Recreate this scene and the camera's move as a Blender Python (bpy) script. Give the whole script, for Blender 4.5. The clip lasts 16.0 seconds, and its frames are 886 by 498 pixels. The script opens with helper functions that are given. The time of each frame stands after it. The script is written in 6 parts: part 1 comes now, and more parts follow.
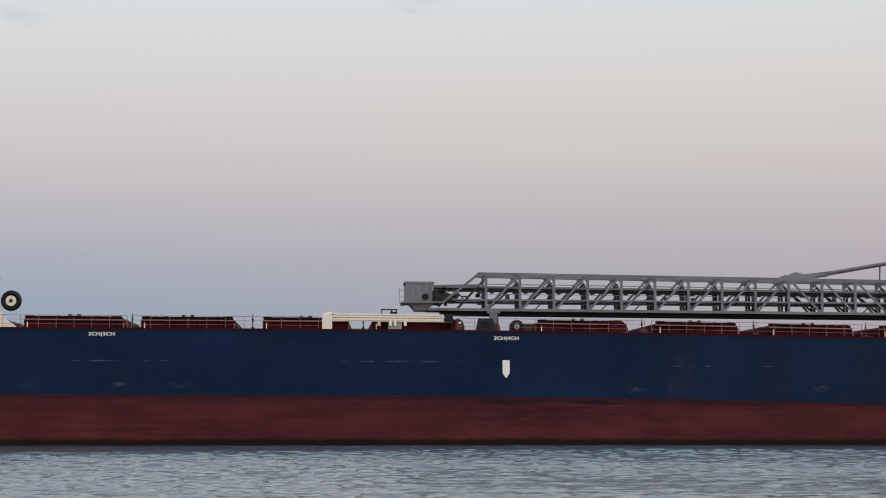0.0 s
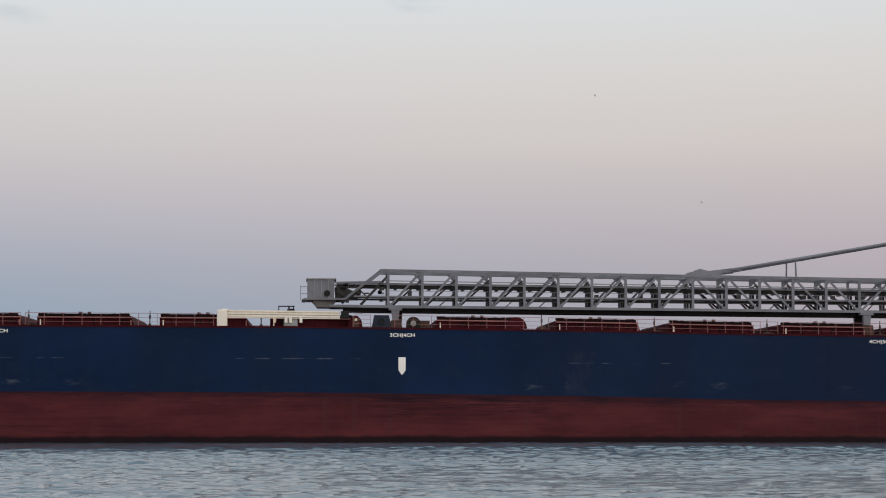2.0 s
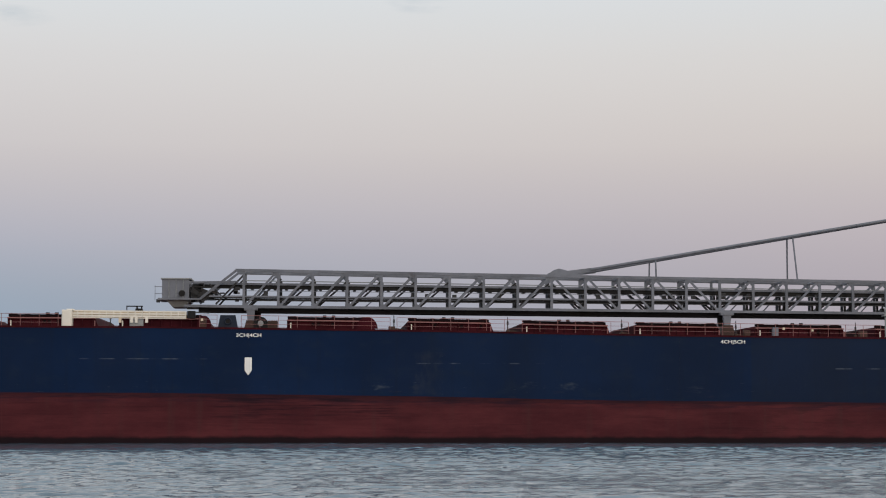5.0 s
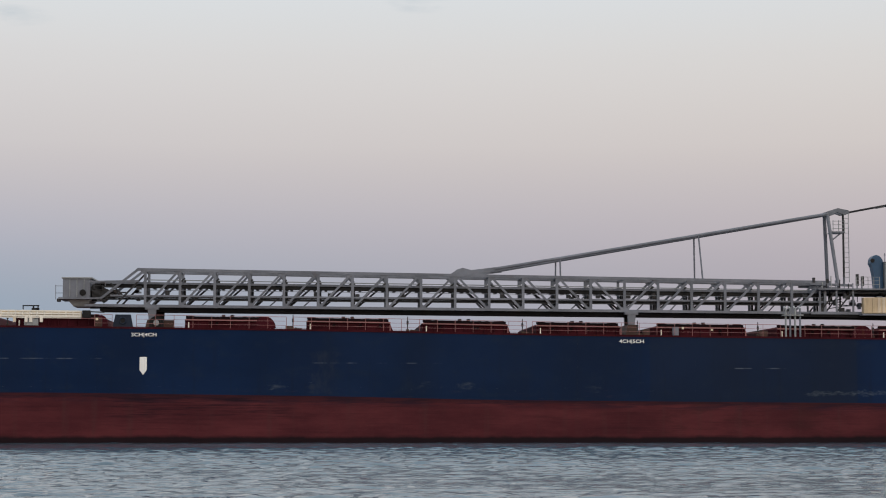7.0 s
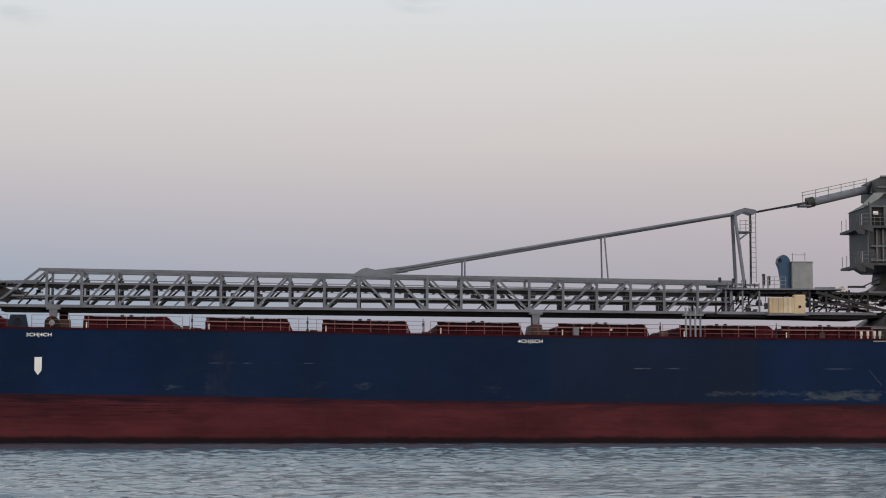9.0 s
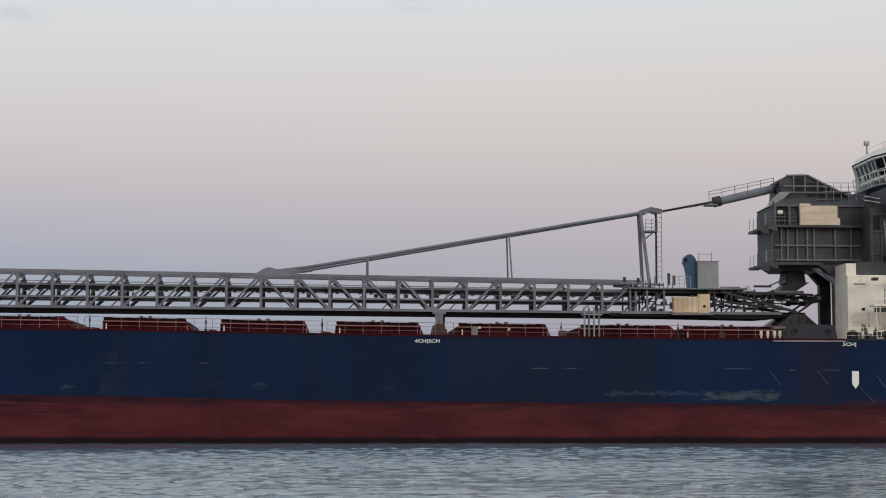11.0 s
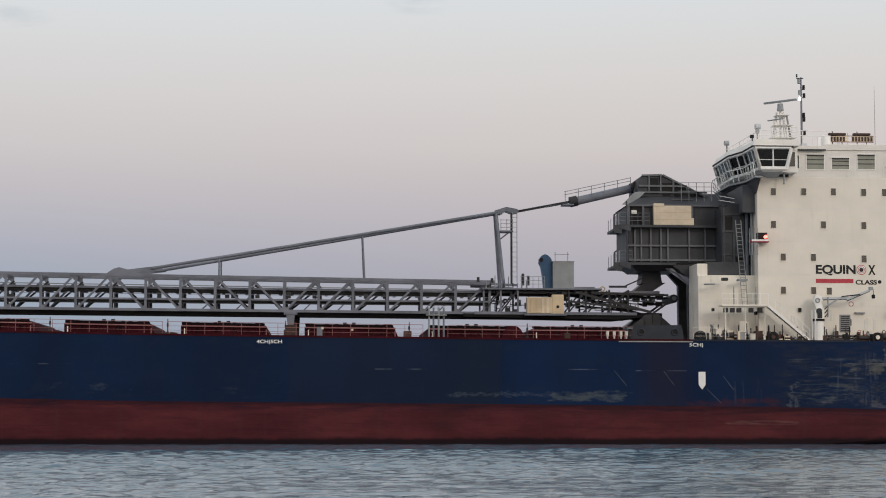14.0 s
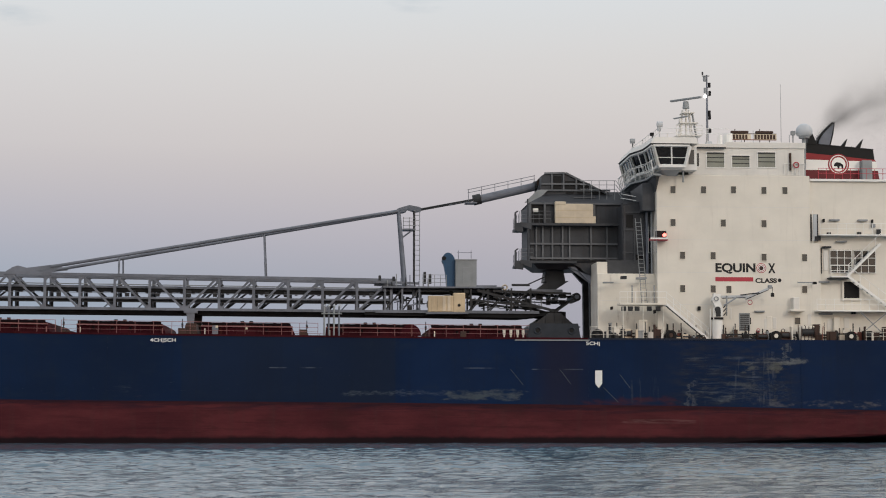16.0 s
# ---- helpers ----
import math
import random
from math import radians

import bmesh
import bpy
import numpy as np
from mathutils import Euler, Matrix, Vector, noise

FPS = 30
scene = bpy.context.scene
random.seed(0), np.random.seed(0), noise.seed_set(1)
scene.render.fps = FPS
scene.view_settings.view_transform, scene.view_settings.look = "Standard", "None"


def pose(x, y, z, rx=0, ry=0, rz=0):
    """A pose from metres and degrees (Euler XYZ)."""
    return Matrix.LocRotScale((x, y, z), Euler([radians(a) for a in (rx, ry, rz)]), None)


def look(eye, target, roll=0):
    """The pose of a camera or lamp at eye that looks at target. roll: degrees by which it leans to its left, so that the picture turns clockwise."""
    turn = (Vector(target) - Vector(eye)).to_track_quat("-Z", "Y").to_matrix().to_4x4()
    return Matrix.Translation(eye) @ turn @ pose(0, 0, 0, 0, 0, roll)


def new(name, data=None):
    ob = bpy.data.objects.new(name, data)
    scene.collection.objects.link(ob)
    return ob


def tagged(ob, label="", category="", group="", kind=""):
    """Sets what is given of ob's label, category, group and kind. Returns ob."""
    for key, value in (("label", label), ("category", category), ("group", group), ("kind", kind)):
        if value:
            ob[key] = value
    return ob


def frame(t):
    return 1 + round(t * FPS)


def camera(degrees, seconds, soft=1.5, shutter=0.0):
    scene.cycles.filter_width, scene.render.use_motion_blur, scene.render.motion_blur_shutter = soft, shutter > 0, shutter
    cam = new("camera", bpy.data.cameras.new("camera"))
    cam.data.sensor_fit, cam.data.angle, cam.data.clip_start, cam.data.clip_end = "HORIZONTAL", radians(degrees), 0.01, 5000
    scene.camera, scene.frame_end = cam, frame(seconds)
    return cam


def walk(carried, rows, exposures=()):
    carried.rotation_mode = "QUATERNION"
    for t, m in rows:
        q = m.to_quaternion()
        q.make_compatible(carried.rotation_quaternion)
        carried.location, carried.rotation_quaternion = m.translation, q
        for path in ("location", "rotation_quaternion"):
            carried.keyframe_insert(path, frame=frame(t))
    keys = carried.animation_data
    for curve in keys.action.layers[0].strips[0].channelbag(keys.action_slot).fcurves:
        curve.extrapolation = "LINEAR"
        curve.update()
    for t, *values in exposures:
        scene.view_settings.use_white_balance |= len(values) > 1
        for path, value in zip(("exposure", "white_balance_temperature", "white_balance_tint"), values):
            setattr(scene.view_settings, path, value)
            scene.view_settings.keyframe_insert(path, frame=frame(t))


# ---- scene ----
# ---- camera: handheld on the shore, almost still ----
FOV, EYE = 27.06, 3.2
DIST = 161.22          # from the eye to the ship's near side
cam = camera(FOV, 16.0, soft=1.05, shutter=0.15)
YAW, PITCH, ROLL = -3.765, 4.886, 0.04
# small shake of the hand: seconds, degrees to the right, degrees up
SHAKE = [
    (0.0, -0.042, 0.070), (0.2, -0.010, 0.035), (0.5, 0.016, -0.005), (1.0, -0.005, -0.023), (1.5, 0.004, -0.023),
    (2.0, 0.026, -0.016), (2.5, 0.014, -0.007), (3.0, 0.002, -0.005), (3.5, 0.002, 0.002), (4.2, -0.003, 0.0),
    (6.3, -0.010, 0.005), (7.0, 0.003, -0.005), (7.5, 0.0, 0.003), (8.0, 0.002, 0.0), (8.5, 0.003, 0.005),
    (9.0, -0.019, 0.005), (9.2, -0.022, 0.007), (11.3, -0.028, 0.002), (11.5, -0.024, -0.004), (12.0, -0.018, -0.005),
    (12.5, -0.018, 0.002), (13.0, -0.012, 0.002), (13.5, -0.004, 0.005), (14.0, 0.002, 0.036), (14.5, 0.0, 0.009),
    (15.0, 0.007, 0.012), (15.5, 0.009, 0.004), (16.0, 0.012, 0.0),
]
walk(cam, [(t, pose(0, 0, EYE, 90 + PITCH + dp, 0, YAW - dy) @ pose(0, 0, 0, 0, 0, ROLL)) for t, dy, dp in SHAKE])


def way_made(t):
    """Metres that the ship has made towards its bow after t seconds."""
    return 4.5 * t * (1 + 0.00705 * (t - 8) / 8)


# ---- world: clear dusk sky, the sun just set behind the camera ----
SUN_AZ, SUN_EL = 150.0, 2.0
world = bpy.data.worlds.new("dusk_sky")
scene.world = world
world.use_nodes = True
wt = world.node_tree
wt.nodes.clear()


def wn(kind, **kw):
    n = wt.nodes.new(kind)
    for k, v in kw.items():
        if k == "operation":
            n.operation = v
        elif k == "blend_type":
            n.blend_type = v
        elif k == "data_type":
            n.data_type = v
    return n


def wmath(op, a, b=None, c=None):
    n = wn("ShaderNodeMath", operation=op)
    for i, v in enumerate((a, b, c)):
        if v is None:
            continue
        if isinstance(v, (int, float)):
            n.inputs[i].default_value = v
        else:
            wt.links.new(v, n.inputs[i])
    return n.outputs[0]


def wramp(fac, stops):
    n = wt.nodes.new("ShaderNodeValToRGB")
    e = n.color_ramp.elements
    while len(e) > 1:
        e.remove(e[-1])
    e[0].position, e[0].color = stops[0][0], (*stops[0][1], 1)
    for p, c in stops[1:]:
        k = e.new(p)
        k.color = (*c, 1)
    n.color_ramp.interpolation = "B_SPLINE" if len(stops) > 4 else "LINEAR"
    wt.links.new(fac, n.inputs[0])
    return n.outputs[0]


def wmix(fac, a, b, mode="MIX"):
    n = wt.nodes.new("ShaderNodeMix")
    n.data_type, n.blend_type = "RGBA", mode
    for sock, v in ((n.inputs[0], fac), (n.inputs[6], a), (n.inputs[7], b)):
        if isinstance(v, (int, float)):
            sock.default_value = v
        elif isinstance(v, tuple):
            sock.default_value = (*v, 1)
        else:
            wt.links.new(v, sock)
    return n.outputs[2]


wco = wt.nodes.new("ShaderNodeTexCoord")
wsep = wt.nodes.new("ShaderNodeSeparateXYZ")
wt.links.new(wco.outputs["Generated"], wsep.inputs[0])
up = wmath("MAXIMUM", wsep.outputs[2], 0.0)
up4 = wmath("MULTIPLY", up, 2.0)
# belt of the earth's shadow: blue-grey at the horizon, mauve, pink, then pale grey-blue
east_l = wramp(up4, [(0.0, (.25, .345, .46)), (.10, (.262, .352, .468)), (.135, (.30, .362, .468)), (.18, (.392, .405, .498)), (.23, (.488, .465, .515)),
                     (.28, (.565, .527, .545)), (.375, (.665, .648, .655)), (.44, (.655, .685, .714)), (.7, (.75, .79, .84)), (1.0, (.86, .90, .96))])
east_r = wramp(up4, [(0.0, (.37, .338, .395)), (.10, (.38, .348, .408)), (.135, (.41, .372, .428)), (.18, (.462, .412, .458)), (.23, (.522, .473, .497)),
                     (.28, (.602, .544, .532)), (.375, (.675, .650, .638)), (.44, (.655, .675, .70)), (.7, (.75, .79, .84)), (1.0, (.86, .90, .96))])
side = wmath("MULTIPLY_ADD", wsep.outputs[0], 1.9, 0.38)
side.node.use_clamp = True
east = wmix(side, east_l, east_r)
# after-glow behind the camera
west = wramp(up4, [(0.0, (1.25, .98, .76)), (.2, (1.35, 1.14, .95)), (.5, (1.22, 1.13, 1.05)), (1.0, (.92, .97, 1.04))])
sx, sy = math.sin(radians(SUN_AZ)), math.cos(radians(SUN_AZ))
toward = wmath("ADD", wmath("MULTIPLY", wsep.outputs[0], sx), wmath("MULTIPLY", wsep.outputs[1], sy))
glow = wmath("MULTIPLY_ADD", toward, 0.75, 0.28)
glow.node.use_clamp = True
sky = wmix(glow, east, west)
# two faint wisps of cloud
wnoise = wt.nodes.new("ShaderNodeTexNoise")
wmap = wt.nodes.new("ShaderNodeMapping")
wmap.inputs["Scale"].default_value = (38, 38, 150)
wt.links.new(wco.outputs["Generated"], wmap.inputs[0])
wt.links.new(wmap.outputs[0], wnoise.inputs["Vector"])
wnoise.inputs["Scale"].default_value = 1.0
wnoise.inputs["Detail"].default_value = 4.0
cloud = None
for az, el, ra, re in ((3.0, 12.55, 1.15, 0.42), (-9.7, 11.8, 1.5, 0.35)):
    px_, py_, pz_ = math.sin(radians(az)), math.cos(radians(az)), math.sin(radians(el))
    dx = wmath("DIVIDE", wmath("SUBTRACT", wsep.outputs[0], px_ * math.cos(radians(el))), radians(ra))
    dz = wmath("DIVIDE", wmath("SUBTRACT", wsep.outputs[2], pz_), radians(re))
    d2 = wmath("ADD", wmath("MULTIPLY", dx, dx), wmath("MULTIPLY", dz, dz))
    m = wmath("MAXIMUM", wmath("SUBTRACT", 1.0, d2), 0.0)
    cloud = m if cloud is None else wmath("ADD", cloud, m)
cfac = wmath("MULTIPLY", cloud, wmath("MULTIPLY", wmath("MAXIMUM", wmath("SUBTRACT", wnoise.outputs[0], 0.42), 0.0), 3.2))
cfac.node.use_clamp = True
sky = wmix(wmath("MULTIPLY", cfac, 0.85), sky, (.50, .55, .60))
nish = wt.nodes.new("ShaderNodeTexSky")
nish.sky_type, nish.sun_disc = "NISHITA", False
nish.sun_elevation, nish.sun_rotation = radians(SUN_EL), radians(SUN_AZ)
sky = wmix(0.02, sky, nish.outputs[0], "ADD")
wbg = wt.nodes.new("ShaderNodeBackground")
wbg.inputs[1].default_value = 1.0
wt.links.new(sky, wbg.inputs[0])
wout = wt.nodes.new("ShaderNodeOutputWorld")
wt.links.new(wbg.outputs[0], wout.inputs[0])

sun = new("sun", bpy.data.lights.new("sun", "SUN"))
sun.data.energy, sun.data.angle, sun.data.color = 0.75, radians(14), (1.0, .88, .74)
sun.matrix_world = look((60 * sx, 60 * sy, 26), (0, 0, 0))


# ---- materials ----
class Nodes:
    """A short way to wire a material."""

    def __init__(self, name):
        self.m = bpy.data.materials.new(name)
        self.m.use_nodes = True
        self.t = self.m.node_tree
        self.b = self.t.nodes["Principled BSDF"]
        co = self.t.nodes.new("ShaderNodeTexCoord")
        self.co = co.outputs["Object"]

    def put(self, sock, v):
        if isinstance(v, (int, float)):
            sock.default_value = v
        elif isinstance(v, tuple):
            sock.default_value = (*v, 1) if len(v) == 3 and sock.type == "RGBA" else v
        else:
            self.t.links.new(v, sock)

    def noise(self, scale=(1, 1, 1), detail=4.0, rough=0.55, shift=(0, 0, 0), vec=None):
        mp = self.t.nodes.new("ShaderNodeMapping")
        mp.inputs["Scale"].default_value, mp.inputs["Location"].default_value = scale, shift
        self.t.links.new(vec or self.co, mp.inputs[0])
        n = self.t.nodes.new("ShaderNodeTexNoise")
        n.inputs["Scale"].default_value, n.inputs["Detail"].default_value, n.inputs["Roughness"].default_value = 1.0, detail, rough
        self.t.links.new(mp.outputs[0], n.inputs["Vector"])
        return n.outputs[0]

    def math(self, op, a, b=0.0, c=0.0, clamp=False):
        n = self.t.nodes.new("ShaderNodeMath")
        n.operation, n.use_clamp = op, clamp
        for s, v in zip(n.inputs, (a, b, c)):
            self.put(s, v)
        return n.outputs[0]

    def step(self, v, lo, hi):
        n = self.t.nodes.new("ShaderNodeMapRange")
        n.interpolation_type = "SMOOTHSTEP"
        self.put(n.inputs[0], v)
        n.inputs[1].default_value, n.inputs[2].default_value = lo, hi
        return n.outputs[0]

    def mix(self, f, a, b, mode="MIX"):
        n = self.t.nodes.new("ShaderNodeMix")
        n.data_type, n.blend_type = "RGBA", mode
        self.put(n.inputs[0], f), self.put(n.inputs[6], a), self.put(n.inputs[7], b)
        return n.outputs[2]

    def xyz(self):
        n = self.t.nodes.new("ShaderNodeSeparateXYZ")
        self.t.links.new(self.co, n.inputs[0])
        return n.outputs

    def bump(self, h, strength=0.2, dist=0.02):
        n = self.t.nodes.new("ShaderNodeBump")
        n.inputs["Strength"].default_value, n.inputs["Distance"].default_value = strength, dist
        self.t.links.new(h, n.inputs["Height"])
        self.t.links.new(n.outputs[0], self.b.inputs["Normal"])

    def done(self, colour, rough=0.5, metal=0.0, spec=None):
        self.put(self.b.inputs["Base Color"], colour)
        self.put(self.b.inputs["Roughness"], rough)
        self.b.inputs["Metallic"].default_value = metal
        if spec is not None:
            self.b.inputs["Specular IOR Level"].default_value = spec
        return self.m


def paint(name, colour, rough=0.5, vary=0.25, streak=0.25, rust=0.0, metal=0.0, bump=0.1, gloss=.2):
    """Weathered ship's paint: blotches, runs down the plate, fine grain, a little rust."""
    n = Nodes(name)
    blotch = n.noise((.35, .35, .5), 5, .6)
    runs = n.noise((3.2, 3.2, .22), 4, .6, (7, 3, 1))
    grain = n.noise((14, 14, 14), 3, .6, (1, 9, 4))
    dark = tuple(c * (1 - vary) for c in colour)
    light = tuple(min(1, c * (1 + vary * .6)) for c in colour)
    c = n.mix(n.step(blotch, .3, .72), dark, light)
    c = n.mix(n.math("MULTIPLY", n.step(runs, .52, .78), streak), c, tuple(x * .45 for x in colour))
    c = n.mix(n.math("MULTIPLY", n.step(grain, .45, .8), vary * .5), c, tuple(x * .7 for x in colour))
    if rust:
        r = n.step(n.math("MULTIPLY", n.noise((.9, .9, .35), 6, .7, (3, 5, 8)), n.math("ADD", runs, .5)), .60, .78)
        c = n.mix(n.math("MULTIPLY", r, rust), c, (.16, .065, .03))
    n.bump(n.math("ADD", blotch, n.math("MULTIPLY", grain, .3)), bump, .03)
    return n.done(c, n.math("MULTIPLY_ADD", grain, .25, rough - .1), metal, gloss)


def box_mask(n, xyz, x0, x1, z0, z1, soft=.3):
    a = n.math("MULTIPLY", n.step(xyz[0], x0 - soft, x0 + soft), n.math("SUBTRACT", 1.0, n.step(xyz[0], x1 - soft, x1 + soft)))
    b = n.math("MULTIPLY", n.step(xyz[2], z0 - soft * .4, z0 + soft * .4), n.math("SUBTRACT", 1.0, n.step(xyz[2], z1 - soft * .4, z1 + soft * .4)))
    return n.math("MULTIPLY", a, b)


def hull_blue():
    n = Nodes("hull_blue_paint")
    xyz = n.xyz()
    big = n.noise((.10, .10, .14), 4, .6)
    plates = n.noise((.12, .001, .01), 1, .5, (31, 0, 0))
    runs = n.noise((1.6, 1.6, .12), 4, .6, (5, 2, 2))
    grain = n.noise((6, 6, 6), 4, .65)
    c = n.mix(n.step(big, .3, .7), (.0027, .0122, .041), (.0050, .0172, .055))
    c = n.mix(n.math("MULTIPLY", n.step(plates, .45, .6), .35), c, (.0055, .0115, .029))
    blot = n.noise((.42, .42, .75), 5, .7, (12, 3, 8))
    c = n.mix(n.math("MULTIPLY", n.step(blot, .50, .70), .45), c, (.0105, .0205, .043))
    # repainted, greyer plates
    c = n.mix(n.math("MULTIPLY", box_mask(n, xyz, 60.4, 79, 2, 9.6, .12), .42), c, (.0110, .0160, .0265))
    c = n.mix(n.math("MULTIPLY", n.step(runs, .5, .75), .3), c, (.007, .0115, .022))
    c = n.mix(n.math("MULTIPLY", box_mask(n, xyz, 91.6, 95.6, 2, 9.6, 1.4), .34), c, (.022, .0135, .018))
    # rubbed stripes where fenders and lock walls have scraped
    scr = n.noise((.30, .30, 3.0), 6, .7, (2, 8, 3))
    patch = n.noise((.5, .5, 1.6), 5, .7, (9, 4, 6))
    smear = n.noise((.45, .45, 2.2), 5, .7, (5, 1, 4))
    fine = n.noise((2.0, 2.0, 16), 5, .75, (4, 1, 7))

    # ragged outlines for the worn places
    ragged = (n.math("MULTIPLY_ADD", n.math("SUBTRACT", n.noise((.7, .7, 1.6), 5, .65, (3, 7, 1)), .5), 4.5, xyz[0]), xyz[1],
              n.math("MULTIPLY_ADD", n.math("SUBTRACT", n.noise((.6, .6, 1.1), 5, .65, (8, 2, 9)), .5), 1.5, xyz[2]))

    def worn(x0, x1, z0, z1, tex, lo, hi, amount, col, cc, soft=.35):
        k = n.math("MULTIPLY", n.math("MULTIPLY", box_mask(n, ragged, x0, x1, z0, z1, soft), n.step(tex, lo, hi)), amount)
        return n.mix(k, cc, col)

    c = worn(103.5, 114.5, 3.3, 9.0, smear, .40, .64, .42, (.026, .027, .031), c, 1.2)
    c = worn(104.6, 111.2, 3.6, 7.6, scr, .50, .70, .46, (.12, .14, .16), c, .8)
    c = worn(105.5, 111.0, 3.7, 5.4, smear, .50, .64, .45, (.10, .115, .125), c, .6)
    c = worn(109, 114, 3.7, 5.4, fine, .50, .66, .26, (.16, .17, .17), c, .9)
    drip = n.noise((2.6, 2.6, .25), 4, .6, (6, 6, 1))
    c = worn(105.0, 112.5, 3.4, 7.6, drip, .58, .76, .26, (.12, .135, .15), c, .9)
    c = worn(111.2, 112.4, 3.6, 8.0, drip, .46, .66, .30, (.16, .17, .18), c, .4)
    c = worn(99.5, 102.0, 3.6, 5.6, drip, .50, .72, .22, (.12, .13, .14), c, .6)
    c = worn(109.9, 113.3, 6.2, 7.2, patch, .40, .62, .45, (.15, .148, .115), c, .35)
    c = worn(110.5, 115.2, 7.05, 7.35, scr, .40, .58, .45, (.22, .23, .22), c, .4)
    c = worn(113.6, 114.0, 7.2, 8.7, drip, .36, .60, .40, (.16, .17, .17), c, .12)
    c = worn(105.0, 105.35, 3.0, 5.6, drip, .36, .60, .35, (.14, .15, .16), c, .12)
    c = worn(96.0, 104.0, 3.2, 3.9, n.noise((.3, .3, 1.2), 4, .6, (4, 4, 2)), .36, .60, .7, (.050, .014, .018), c, .6)
    c = worn(83.3, 90.0, 3.8, 4.6, patch, .38, .62, .32, (.15, .17, .15), c, .3)
    c = worn(74.5, 83.0, 4.2, 4.5, fine, .42, .62, .26, (.16, .19, .21), c, .2)
    c = worn(111, 124, 3.2, 3.7, patch, .47, .62, .35, (.17, .16, .15), c, .4)
    c = worn(-40, 70, 4.4, 5.3, n.noise((.9, .9, 5), 5, .7, (3, 3, 3)), .63, .72, .34, (.16, .19, .21), c, .3)
    c = worn(30.6, 32.8, 4.2, 7.9, n.noise((1.2, 1.2, .5), 4, .6, (2, 6, 2)), .36, .7, .35, (.035, .042, .055), c, .5)
    c = worn(10, 60, 3.7, 4.6, n.noise((.5, .5, 2.5), 5, .7, (7, 7, 7)), .55, .7, .25, (.05, .035, .045), c, .3)
    # small rubbed spots left by fenders
    for x, z, w in ((40.8, 5.0, .55), (44.25, 4.85, .7), (55.3, 4.8, .5), (27.5, 5.0, .4), (-12.2, 5.3, .6), (-17.6, 5.2, .7), (-26.0, 5.2, .5)):
        c = worn(x - w, x + w, z - .22, z + .22, patch, .38, .62, .24, (.14, .165, .18), c, .4)
    c = n.mix(n.math("MULTIPLY", box_mask(n, xyz, 31.5, 60.4, 2, 9.9, .4), .18), c, (.0080, .0150, .030))
    # thin light scrapes along the side at mid height
    dash = n.noise((.55, .55, .1), 3, .6, (8, 0, 0))
    for x0, x1, z in ((-22, -12.5, 7.33), (1.5, 12.5, 7.30), (30.5, 42, 6.95), (68, 73, 6.55), (85, 88.5, 6.55), (91, 95.5, 6.45)):
        k = n.math("MULTIPLY", box_mask(n, xyz, x0, x1, z - .03, z + .03, .10), n.step(dash, .44, .66))
        c = n.mix(n.math("MULTIPLY", k, .34), c, (.24, .28, .33))
    n.bump(n.math("ADD", big, n.math("MULTIPLY", plates, .8)), .25, .06)
    return n.done(c, n.math("MULTIPLY_ADD", grain, .2, .42), 0, .06)


